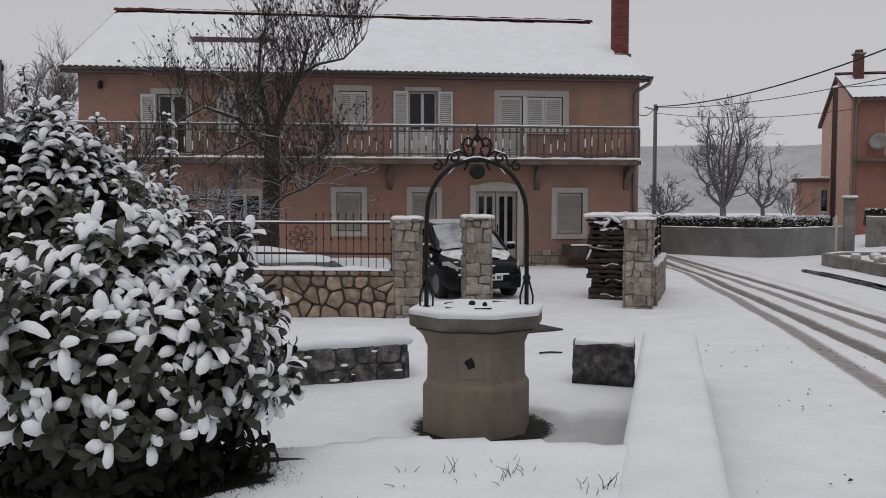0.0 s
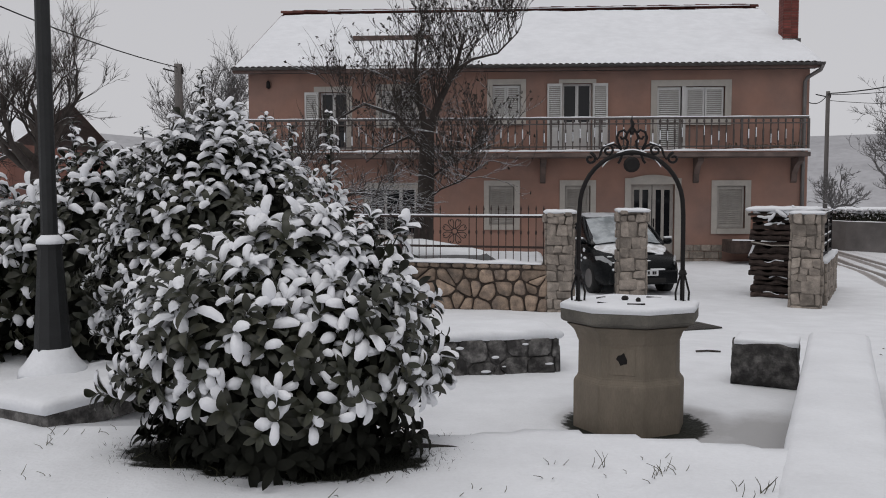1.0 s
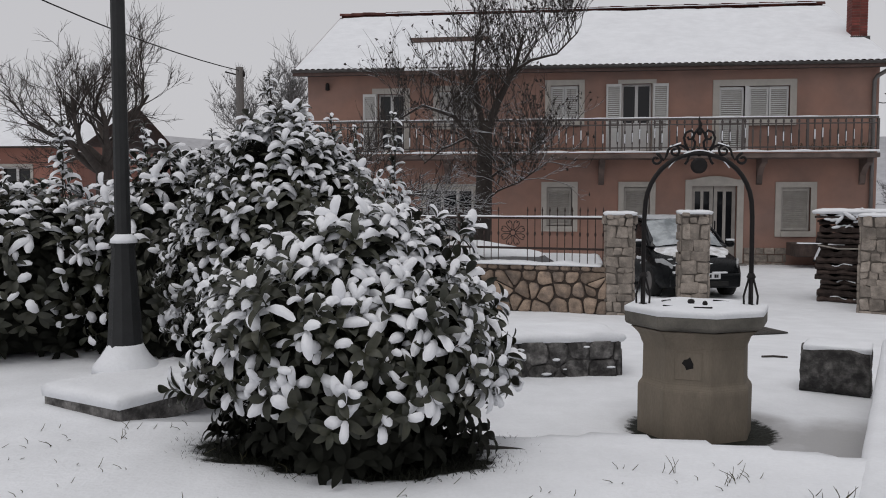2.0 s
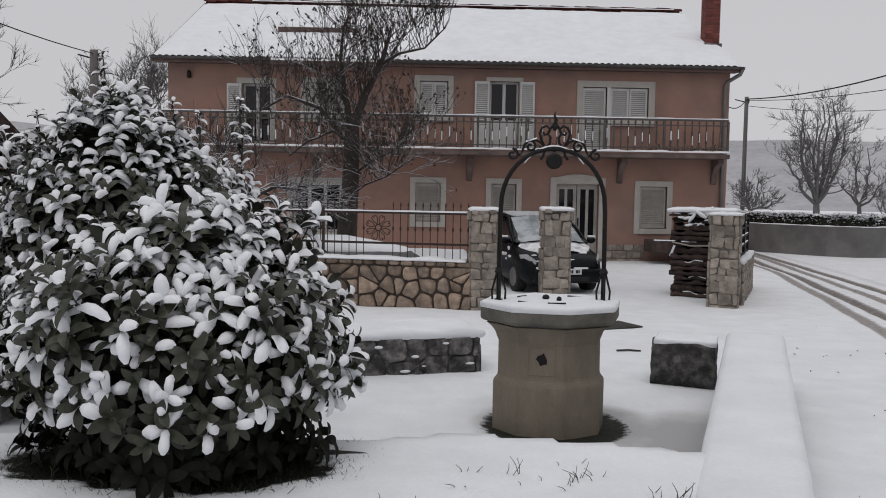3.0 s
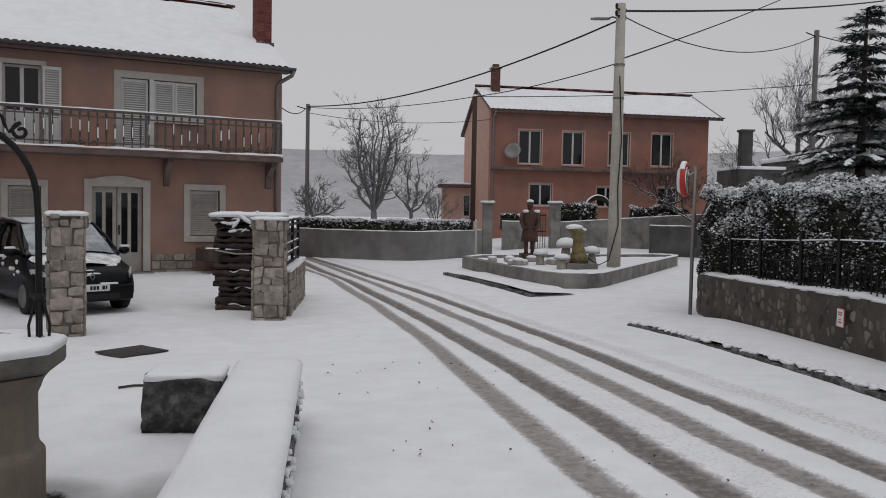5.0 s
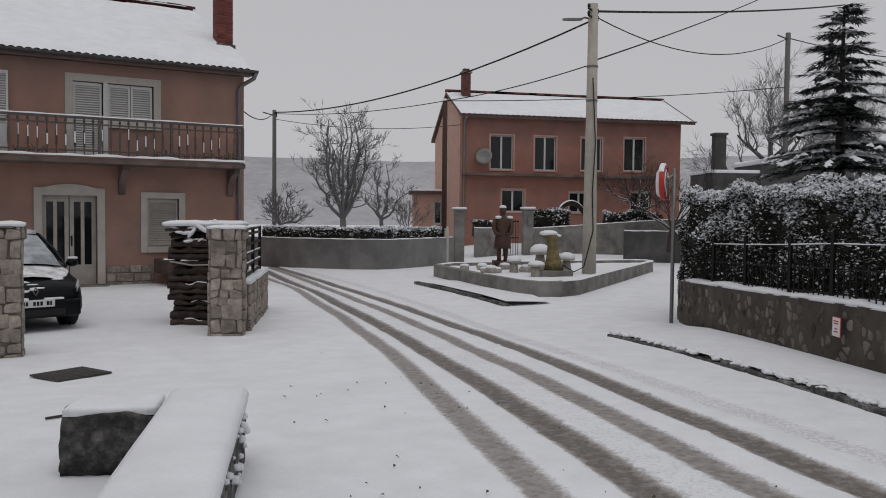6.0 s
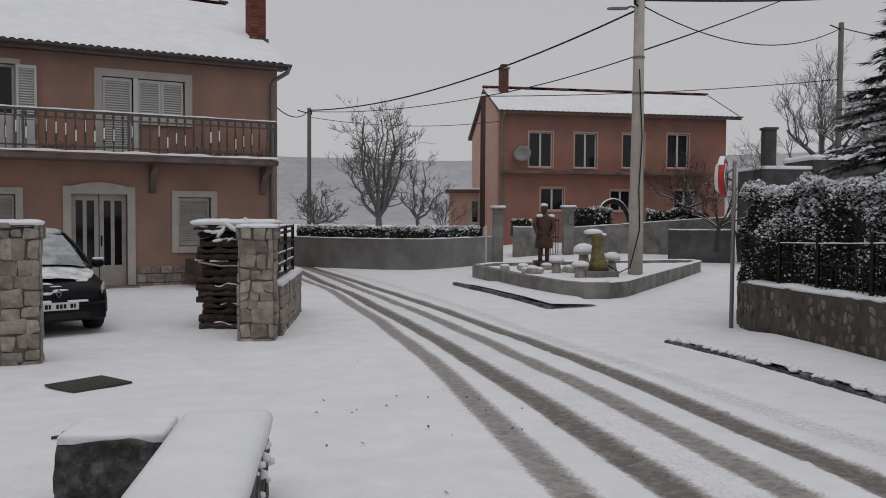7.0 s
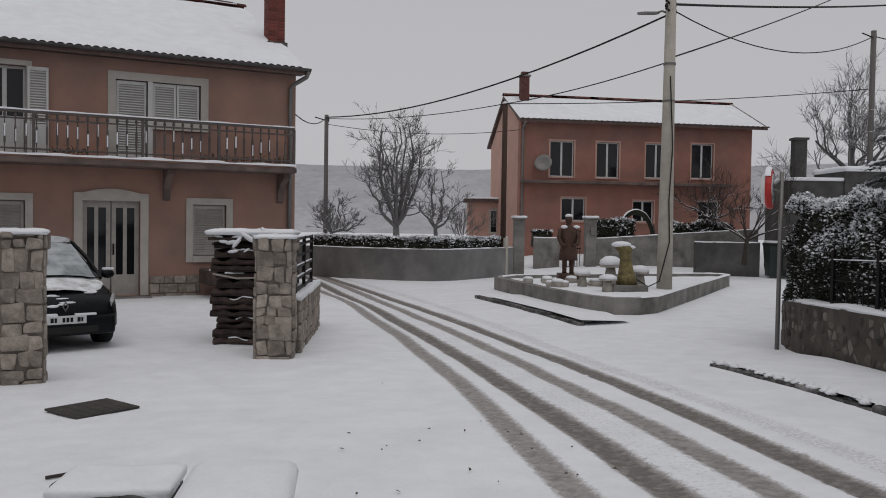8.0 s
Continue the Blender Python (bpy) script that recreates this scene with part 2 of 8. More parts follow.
def ground_z(x, y):
    """The lie of the land: road and yard, the sunk court of the well, and the lawn above it."""
    x, y = np.asarray(x, float), np.asarray(y, float)
    road = np.interp(y, [-60, 2, 6, 8, 11.5, 14, 400], [0.08, 0.08, 0.02, -0.08, -0.24, -0.3, -0.3])
    road = road + 0.15 * step(17.5, 21, y) * (1 - step(8, 10, x)) + 0.5 * step(24, 34, y) * step(19, 24, x)
    court_edge = np.interp(x, [-1.4, -0.1, 0.25, 0.6, 0.9, 1.35, 1.74], [4.3, 4.25, 4.3, 4.42, 4.35, 4.24, 4.12])
    soft = 0.04 + 0.7 * step(0.5, -1.4, x)
    court = step(4.1, 4.3, y) * (1 - step(7.8, 9.6, y)) * (1 - step(-0.02, 0.02, x - parapet_mid(y))) * step(-1.6, 0.2, x)
    road = road + court * (-0.1 - road)
    lawn = (1 - step(court_edge - 0.02, court_edge + soft, y)) * (1 - step(-0.02, 0.02, x - parapet_mid(y)))
    lawn = np.maximum(lawn, step(-1.3, -2.1, x) * (1 - step(9, 12, y)))
    lawn = lawn * step(1.2, 2.7, y)
    garden = step(14.15, 14.3, y + 0.22 * (x - 1.2)) * (1 - step(1.35, 1.6, x)) * (1 - step(19, 21, y))
    return road + lawn * (0.4 - road) + garden * 0.55


def gz(x, y):
    return float(ground_z(x, y))


TRACKS = [
    ((0.23, 0.8), [(2.3, -8), (3.4, 1), (4.35, 5.0), (4.71, 6.07), (5.01, 6.78), (5.57, 8.35), (6.8, 11.62), (8.1, 16.2), (9.26, 22.1), (9.9, 26), (10.7, 29), (11.3, 32)]),
    ((0.25, 1.1), [(3.0, -8), (4.0, 1), (4.95, 5.0), (5.35, 6.16), (5.7, 7.09), (6.22, 8.48), (6.9, 10.5), (7.91, 13.74), (8.78, 17.71), (9.99, 24.07), (10.8, 28), (11.4, 32)]),
    ((0.23, 0.85), [(3.8, -8), (4.7, 1), (5.6, 5.0), (5.81, 5.77), (6.44, 7.34), (6.93, 8.6), (7.47, 10.24), (8.28, 12.73), (8.99, 15.77), (9.72, 19.83), (10.7, 25), (11.2, 28), (11.8, 32)]),
    ((0.24, 1.1), [(4.4, -8), (5.3, 1), (6.15, 5.0), (6.42, 5.86), (7.0, 7.31), (7.42, 8.4), (7.97, 9.87), (8.67, 11.92), (9.2, 14.23), (9.81, 17.33), (10.43, 21.41), (11.0, 25), (11.5, 28.5), (12.0, 32)]),
    ((0.28, 0.34), [(5.1, -8), (6.0, 1), (6.75, 5.1), (6.95, 5.85), (7.46, 7.15), (8.17, 9.2), (8.69, 10.76), (9.17, 12.63), (10.0, 15.8), (10.9, 20.8), (11.5, 25), (11.9, 28.5), (12.3, 32)]),
    ((0.3, 0.24), [(3.4, -8), (4.35, 1), (5.25, 5.0), (6.05, 7.2), (6.6, 8.55), (7.2, 10.4), (8.1, 13.2), (8.9, 16.7), (9.85, 21.5), (10.5, 25), (11.0, 28), (11.6, 32)]),
]


def track_amount(x, y):
    out = np.zeros_like(x)
    for (width, depth), pts in TRACKS:
        p = np.array(pts)
        fine = np.arange(p[0, 1], p[-1, 1], 0.1)
        line = np.interp(fine, p[:, 1], p[:, 0])
        for turn in range(3):
            line = np.convolve(np.pad(line, 8, mode="edge"), np.ones(17) / 17, "valid")
        cx = np.interp(y, fine, line)
        slope = np.interp(y, fine, np.gradient(line, fine))
        d = np.abs(x - cx) / np.sqrt(1 + slope**2)
        out = np.maximum(out, depth * (1 - step(width * 0.35, width * 0.75, d)) * ((y > p[0, 1]) & (y < p[-1, 1])))
    return out


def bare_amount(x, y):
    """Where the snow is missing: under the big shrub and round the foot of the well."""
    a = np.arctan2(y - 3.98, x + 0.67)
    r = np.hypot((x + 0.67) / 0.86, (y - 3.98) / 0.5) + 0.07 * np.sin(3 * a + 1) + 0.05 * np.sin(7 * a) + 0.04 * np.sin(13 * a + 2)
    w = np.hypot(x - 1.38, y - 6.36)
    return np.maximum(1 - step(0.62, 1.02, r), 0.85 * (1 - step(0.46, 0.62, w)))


def thin_shade_amount(x, y):
    """Wet, thin snow on the court floor between the well and the parapet, with the sunk court's shade painted in."""
    side = step(1.55, 2.1, x - 0.38 * (y - 6.0)) * (1 - step(-0.02, 0.02, x - parapet_mid(y)))
    patch = side * step(4.2, 4.4, y) * (1 - step(6.2, 7.3, y))
    return np.maximum(patch, 0.9 * (1 - step(0.5, 0.95, np.hypot(x - 1.5, y - 6.3))))


def axis(*spans):
    return np.unique(np.concatenate([np.arange(a, b, s) for a, b, s in spans]).round(4))


gx = axis((-900, -60, 60), (-60, -12, 4), (-12, -4, 0.4), (-4, 13, 0.07), (13, 24, 0.3), (24, 60, 4), (60, 901, 60))
gy = axis((-900, -40, 60), (-40, -4, 4), (-4, 1, 0.3), (1, 20, 0.07), (20, 36, 0.22), (36, 70, 4), (70, 901, 60))
GX, GY = np.meshgrid(gx, gy)
slush, bare, thin = track_amount(GX, GY), bare_amount(GX, GY), thin_shade_amount(GX, GY)
wobble = np.array([noise.noise((x * 1.3, y * 1.3, 0)) * 0.012 + noise.noise((x * 5, y * 5, 3)) * 0.006 if -4 < x < 14 and 1 < y < 24 else 0.0 for x, y in zip(GX.ravel(), GY.ravel())]).reshape(GX.shape)
GZ = ground_z(GX, GY) + wobble - 0.022 * slush - 0.03 * bare
# a few scuffs and clods thrown up beside the wheel tracks
clod = np.random.default_rng(4).random(GX.shape)
GZ += np.where((clod > 0.99) & (GX > parapet_mid(GY) + 0.5) & (GY < 18) & (GX < 10), 0.012, 0)
nx, ny = len(gx), len(gy)
quad = (np.arange(nx - 1)[None, :] + nx * np.arange(ny - 1)[:, None]).ravel()
ground_me = bpy.data.meshes.new("ground")
ground_me.from_pydata(np.stack([GX.ravel(), GY.ravel(), GZ.ravel()], 1).tolist(), [], np.stack([quad, quad + 1, quad + nx + 1, quad + nx], 1).tolist())
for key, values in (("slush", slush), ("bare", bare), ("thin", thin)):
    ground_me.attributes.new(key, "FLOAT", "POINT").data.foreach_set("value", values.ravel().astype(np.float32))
ground_me.polygons.foreach_set("use_smooth", [True] * len(ground_me.polygons))


def ground_material():
    m = SNOW.copy()
    m.name = "snowy_ground"
    n, l = m.node_tree.nodes, m.node_tree.links
    b = n["Principled BSDF"]
    own = b.inputs["Base Color"].links[0].from_socket
    co = n.new("ShaderNodeTexCoord")

    def tex(s, d=6.0):
        t = n.new("ShaderNodeTexNoise")
        t.inputs["Scale"].default_value, t.inputs["Detail"].default_value, t.inputs["Roughness"].default_value = s, d, 0.65
        l.new(co.outputs["Object"], t.inputs["Vector"])
        return t.outputs["Fac"]

    def mask(attr, spread, noise_fac, lo, hi, top=1.0):
        a = n.new("ShaderNodeAttribute")
        a.attribute_name = attr
        c = n.new("ShaderNodeMath")
        c.operation = "MULTIPLY_ADD"
        l.new(noise_fac, c.inputs[0])
        c.inputs[1].default_value = spread
        l.new(a.outputs["Fac"], c.inputs[2])
        r = n.new("ShaderNodeMapRange")
        r.inputs["From Min"].default_value, r.inputs["From Max"].default_value = lo, hi
        r.inputs["To Max"].default_value = top
        l.new(c.outputs["Value"], r.inputs["Value"])
        return r.outputs["Result"]

    def over(below, colour, fac):
        x = n.new("ShaderNodeMixRGB")
        l.new(below, x.inputs["Color1"])
        x.inputs["Color2"].default_value = (*colour, 1)
        l.new(fac, x.inputs["Fac"])
        return x.outputs["Color"]

    grain = tex(34.0, 8.0)
    c = over(own, (0.29, 0.265, 0.25), mask("slush", 1.1, grain, 0.8, 1.25, 0.9))
    c = over(c, (0.1, 0.088, 0.078), mask("slush", 1.3, tex(14.0), 1.35, 1.8, 0.8))
    # This grey is thin wet snow plus painted shade of the sunk court
    c = over(c, (0.36, 0.355, 0.36), mask("thin", 0.7, tex(3.0), 0.7, 1.25, 0.85))
    # Snow-free ground; its near black also takes in shade under the shrub
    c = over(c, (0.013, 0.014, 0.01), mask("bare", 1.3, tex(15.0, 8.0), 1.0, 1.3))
    l.new(c, b.inputs["Base Color"])
    return m


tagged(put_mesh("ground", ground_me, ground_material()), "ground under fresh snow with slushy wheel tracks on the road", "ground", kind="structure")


# ---- the long house ----
HX0, HX1, HY, HZ0, EAVE = -6.1, 8.3, 22.24, -0.3, 4.86


def pierced(x0, x1, z0, z1, holes, thick, splay=0.0):
    """A wall in the xz plane, front at y = 0 and back at y = thick, with openings (x0, x1, z0, z1) through it."""
    bm = bmesh.new()
    xs = sorted({x0, x1, *(v for h in holes for v in h[:2])})
    zs = sorted({z0, z1, *(v for h in holes for v in h[2:4])})
    for xa, xb in zip(xs, xs[1:]):
        for za, zb in zip(zs, zs[1:]):
            cx, cz = (xa + xb) / 2, (za + zb) / 2
            if any(h[0] < cx < h[1] and h[2] < cz < h[3] for h in holes):
                continue
            for y, order in ((0, 1), (thick, -1)):
                q = [bm.verts.new(p) for p in ((xa, y, za), (xb, y, za), (xb, y, zb), (xa, y, zb))]
                bm.faces.new(q[::order])
    for a, b, c, d in [h[:4] for h in holes] + [(x1, x0, z0, z1)]:
        ring = ((a, c), (b, c), (b, d), (a, d))
        for (xa, za), (xb, zb) in zip(ring, ring[1:] + ring[:1]):
            bm.faces.new([bm.verts.new(p) for p in ((xa, 0, za), (xa, thick, za), (xb, thick, zb), (xb, 0, zb))])
    bmesh.ops.remove_doubles(bm, verts=bm.verts, dist=1e-4)
    return bm


def surround(x0, x1, z0, z1, wide, proud, bottom=True, arch=0.0, sides=(True, True)):
    """The stone band round an opening, proud of the wall."""
    bm = bmesh.new()
    if sides[0]:
        box(bm, x0 - wide, x0, -proud, 0.02, z0 - (wide if bottom else 0), z1 + wide)
    if sides[1]:
        box(bm, x1, x1 + wide, -proud, 0.02, z0 - (wide if bottom else 0), z1 + wide)
    if arch:
        n = 8
        for i in range(n):
            u0, u1 = i / n, (i + 1) / n
            h0, h1 = (z1 + wide + arch * math.sin(math.pi * u) for u in (u0, u1))
            xa, xb = x0 + (x1 - x0) * u0, x0 + (x1 - x0) * u1
            f = [bm.verts.new(p) for p in ((xa, -proud, z1), (xb, -proud, z1), (xb, -proud, h1), (xa, -proud, h0))]
            k = [bm.verts.new((v.co.x, 0.02, v.co.z)) for v in f]
            bm.faces.new(f)
            bm.faces.new((f[3], f[2], k[2], k[3]))
            bm.faces.new((f[1], f[0], k[0], k[1]))
    else:
        box(bm, x0, x1, -proud, 0.02, z1, z1 + wide)
    if bottom:
        box(bm, x0, x1, -proud - 0.03, 0.02, z0 - wide, z0)
    return bm


def shutter_bm(w, h, tilt=0.5, pitch=0.05):
    """A louvred leaf, hinge at x = 0, lying in the xz plane."""
    bm = bmesh.new()
    f, t = 0.045, 0.035
    box(bm, 0, f, 0, t, 0, h)
    box(bm, w - f, w, 0, t, 0, h)
    box(bm, f, w - f, 0, t, 0, f * 1.5)
    box(bm, f, w - f, 0, t, h - f * 1.5, h)
    n = int((h - 3 * f) / pitch)
    for i in range(n):
        z = f * 1.5 + (i + 0.5) * (h - 3 * f) / n
        vs = [bm.verts.new(p) for p in ((f, 0.002, z - pitch * 0.36), (w - f, 0.002, z - pitch * 0.36), (w - f, t - 0.008, z + pitch * 0.22), (f, t - 0.008, z + pitch * 0.22))]
        bm.faces.new(vs)
    box(bm, f, w - f, t - 0.004, t, f, h - f, mi=1)
    return bm


def window(parent, x0, x1, z0, z1, label, wide=0.14, proud=0.03, leaves=2, shut=None, opened=None, bottom=True, depth=0.16, name="window", trim=None, paint=None, sides=(True, True)):
    """An opening's surround with frame, glass and shutters: shut leaves stand in the opening, opened ones fold flat on the wall."""
    paint = paint or PAINT
    ob = part(name, surround(x0, x1, z0, z1, wide, proud, bottom, sides=sides), trim or TRIM, parent, label)
    bm, t = bmesh.new(), 0.05
    box(bm, x0, x0 + t, depth, depth + 0.06, z0, z1)
    box(bm, x1 - t, x1, depth, depth + 0.06, z0, z1)
    box(bm, x0 + t, x1 - t, depth, depth + 0.06, z0, z0 + t)
    box(bm, x0 + t, x1 - t, depth, depth + 0.06, z1 - t, z1)
    for i in range(1, leaves):
        c = x0 + (x1 - x0) * i / leaves
        box(bm, c - 0.04, c + 0.04, depth - 0.01, depth + 0.07, z0 + t, z1 - t)
    part("window_frame", bm, paint, ob)
    for i in range(leaves):
        a, b = x0 + (x1 - x0) * i / leaves, x0 + (x1 - x0) * (i + 1) / leaves
        part("pane", boxed(a + 0.04, b - 0.04, depth + 0.025, depth + 0.035, z0 + t, z1 - t), WINDOW, ob)
    if shut:
        w = (x1 - x0 - 0.02) / shut
        for i in range(shut):
            s = part("shutter", shutter_bm(w - 0.015, z1 - z0 - 0.03), [paint, WOOD_GREY], ob)
            s.location = (x0 + 0.012 + i * w, 0.04, z0 + 0.015)
    for side in opened or ():
        w = (x1 - x0) / 2
        s = part("shutter", shutter_bm(w, z1 - z0 - 0.02), [paint, WOOD_GREY], ob, "shutter folded back against the wall")
        s.location = (x0 - w - 0.02, -proud - 0.05, z0 + 0.01) if side < 0 else (x1 + 0.02, -proud - 0.05, z0 + 0.01)
    return ob


def snow_strip(bm, pts, half, high, sides=7):
    """A rounded cushion of snow along a line."""
    loops = []
    for i, p in enumerate(pts):
        p = Vector(p)
        way = Vector(pts[min(i + 1, len(pts) - 1)]) - Vector(pts[max(i - 1, 0)])
        side = way.cross(Vector((0, 0, 1))).normalized()
        h = high * (0.75 + 0.5 * noise.noise(p * 3.1))
        w = half * (0.92 + 0.2 * noise.noise(p * 4.3 + Vector((5, 0, 0))))
        loops.append([p + side * w * math.cos(math.pi * k / (sides - 1)) + Vector((0, 0, max(0.0, h * math.sin(math.pi * k / (sides - 1)) ** 0.6))) for k in range(sides)])
    return rings(bm, loops)


def line_pts(a, b, gap=0.15):
    a, b = Vector(a), Vector(b)
    n = max(2, int((b - a).length / gap))
    return [a.lerp(b, i / n) for i in range(n + 1)]


house = thing("house", (0, HY, 0), "long two-storey terracotta house with a balcony and a snowy roof", "house")
OPEN = [  # x0, x1, z0, z1 of every opening in the front
    (-4.22, -3.5, 2.75, 4.25), (-2.6, -1.7, 3.45, 4.3), (0.3, 1.02, 3.5, 4.4), (2.1, 2.85, 2.72, 4.42), (4.5, 5.12, 2.72, 4.32), (5.22, 6.2, 3.5, 4.32),
    (-2.93, -1.7, 0.5, 1.75), (0.22, 0.87, 0.8, 1.8), (2.18, 2.83, 0.8, 1.8), (3.87, 4.98, -0.12, 1.83), (6.05, 6.76, 0.7, 1.79),
]
part("wall", pierced(HX0, HX1, HZ0, EAVE, OPEN, 0.35), PLASTER, house, "front wall in terracotta render")
RIDGE_Y, RIDGE_Z = 4.9, 7.27
for x in (HX0, HX1 - 0.35):
    back = bmesh.new()
    pts = [(0.36, HZ0), (9.8, HZ0), (9.8, EAVE), (RIDGE_Y, RIDGE_Z - 0.2), (0.36, EAVE + 0.1)]
    a = [back.verts.new((x, y, z)) for y, z in pts]
    b = [back.verts.new((x + 0.35, y, z)) for y, z in pts]
    back.faces.new(a[::-1])
    back.faces.new(b)
    for i in range(5):
        j = (i + 1) % 5
        back.faces.new((a[i], a[j], b[j], b[i]))
    part("gable_wall", back, PLASTER, house)
part("back_wall", boxed(HX0 + 0.36, HX1 - 0.36, 9.45, 9.8, HZ0, EAVE), PLASTER, house)
part("inner_wall", boxed(HX0 + 0.36, HX1 - 0.36, 2.2, 2.3, HZ0, EAVE), ROOM_SHADE, house)
part("floor_slab", boxed(HX0 + 0.36, HX1 - 0.36, 0.36, 9.4, 2.35, 2.55), CONCRETE, house)

window(house, *OPEN[0], "upper window with one pale shutter folded back", leaves=2, opened=(-1,), bottom=False)
window(house, *OPEN[1], "upper window behind the bare tree", leaves=2, shut=1)
window(house, *OPEN[2], "upper window with closed white louvred shutters", shut=2, paint=PAINT)
window(house, *OPEN[3], "balcony door with shutters folded back", leaves=2, opened=(-1, 1), wide=0.1, bottom=False)
window(house, *OPEN[4], "balcony door with a closed louvred leaf", shut=1, leaves=1, wide=0.16, bottom=False, name="balcony_door", sides=(True, False))
part("mullion", boxed(5.12, 5.22, -0.02, 0.1, 2.72, 4.32), PAINT, house, "white post between door leaf and window")
part("mullion_head", boxed(5.12, 5.22, -0.03, 0.02, 4.32, 4.48), TRIM, house)
window(house, *OPEN[5], "upper window with two closed louvred shutters", shut=2, wide=0.16, sides=(False, True))
window(house, *OPEN[6], "wide ground floor window with a pale frame", leaves=3)
window(house, *OPEN[7], "ground floor window with a weathered closed shutter", shut=1, leaves=1, paint=WOOD_GREY)
window(house, *OPEN[8], "ground floor window with a weathered closed shutter", shut=1, leaves=1, paint=WOOD_GREY)
window(house, *OPEN[10], "ground floor window with a weathered closed shutter", shut=1, leaves=1, paint=WOOD_GREY)
x0, x1 = OPEN[3][:2]
part("door_panel", boxed(x0 + 0.03, x1 - 0.03, 0.1, 0.15, 2.72, 3.44, bevel=0.01), PAINT, house, "white lower panel of the balcony door")
for a in (x0 - 0.4, x1 + 0.02):
    part("shutter_panel", boxed(a + 0.05, a + 0.33, -0.1, -0.082, 2.8, 3.3, bevel=0.006), PAINT, house)
front_door = part("door", surround(*OPEN[9], 0.16, 0.04, bottom=False, arch=0.09), TRIM, house, "arched stone surround of the front door")
bm = bmesh.new()
x0, x1, z0, z1 = OPEN[9]
for i in range(2):
    a, b = x0 + i * (x1 - x0) / 2 + 0.01, x0 + (i + 1) * (x1 - x0) / 2 - 0.01
    for u0, u1, za, zb in ((0, 0.16, 0, 1), (0.42, 0.56, 0, 1), (0.84, 1, 0, 1), (0.16, 0.42, 0, 0.22), (0.56, 0.84, 0, 0.22), (0.16, 0.42, 0.93, 1), (0.56, 0.84, 0.93, 1)):
        box(bm, a + u0 * (b - a), a + u1 * (b - a), 0.12, 0.17, z0 + za * (z1 - z0), z0 + zb * (z1 - z0))
part("leaf", bm, WOOD_GREY, front_door, "pale grey double door with tall glazed slits")
part("pane", boxed(x0 + 0.02, x1 - 0.02, 0.15, 0.16, z0 + 0.3, z1 - 0.06), WINDOW, front_door)
part("handle", boxed((x0 + x1) / 2 + 0.03, (x0 + x1) / 2 + 0.06, 0.08, 0.12, 0.72, 0.95, bevel=0.008), IRON, front_door)
part("door_step", boxed(x0 - 0.2, x1 + 0.2, -0.35, 0.1, -0.3, -0.13, bevel=0.01), CONCRETE, front_door)

# stone plinth beside the door: squared blocks, each its own
rng = random.Random(5)
zc = -0.28
for h in (0.2, 0.2, 0.17):
    xa = 5.17
    while xa < 6.15:
        w = rng.uniform(0.18, 0.38)
        ob = part("plinth_stone", boxed(xa, min(xa + w, 6.2), -rng.uniform(0.03, 0.05), 0.01, zc, zc + h - 0.015, bevel=0.012), STONE_GREY, house)
        xa += w + 0.015
    zc += h

# roof: tiles show at the eave and along the ridge, snow lies on the rest
roof = part("roof", pierced(0, 1, 0, 1, [], 0.1), TILE_DARK, house, "tiled roof under a thick sheet of snow")
bm = bmesh.new()
RX0, RX1, SLOPE = HX0 - 0.3, HX1 + 0.14, (RIDGE_Z - EAVE) / (RIDGE_Y + 0.35)


def roof_z(y):
    return EAVE + SLOPE * (min(y, 2 * RIDGE_Y - y) + 0.35)


for ya, yb in ((-0.4, RIDGE_Y), (RIDGE_Y, 2 * RIDGE_Y + 0.4)):
    vs = [bm.verts.new((x, y, roof_z(y) + dz)) for dz in (-0.14, 0) for x, y in ((RX0, ya), (RX1, ya), (RX1, yb), (RX0, yb))]
    for q in ((3, 2, 1, 0), (4, 5, 6, 7), (0, 1, 5, 4), (1, 2, 6, 5), (2, 3, 7, 6), (3, 0, 4, 7)):
        bm.faces.new([vs[i] for i in q])
old = roof.data
roof.data = finish(bm, "roof")
roof.data.materials.append(TILE_DARK)
bpy.data.meshes.remove(old)


def snow_sheet(x0, x1, y0, y1, step_, height, zf, ragged=0.03):
    """A sheet of snow over a slope, thinning to its edges."""
    xs, ys = np.arange(x0, x1 + step_ / 2, step_), np.linspace(y0, y1, max(3, int((y1 - y0) / step_)))
    verts, faces = [], []
    for j, y in enumerate(ys):
        for i, x in enumerate(xs):
            e = min(i, j, len(xs) - 1 - i, len(ys) - 1 - j)
            wob = noise.noise((x * 0.9, y * 0.9, 1)) * 0.03 + noise.noise((x * 3.5, y * 3.5, 2)) * 0.02
            yy = y + (ragged * noise.noise((x * 4, 7, 0)) if j == 0 else 0)
            verts.append((x, yy, zf(y) + (0.006 if e == 0 else height + wob)))
    n = len(xs)
    for j in range(len(ys) - 1):
        for i in range(n - 1):
            faces.append((j * n + i, j * n + i + 1, (j + 1) * n + i + 1, (j + 1) * n + i))
    return verts, faces


raw("roof_snow", *snow_sheet(RX0 + 0.02, RX1 + 0.03, -0.36, RIDGE_Y - 0.16, 0.16, 0.085, roof_z), SNOW, roof, "smooth snow on the front slope", smooth=True)
raw("roof_snow", *snow_sheet(RX0 + 0.04, RX1 - 0.04, RIDGE_Y + 0.16, 2 * RIDGE_Y + 0.35, 0.4, 0.085, roof_z), SNOW, roof, smooth=True)
bm = bmesh.new()
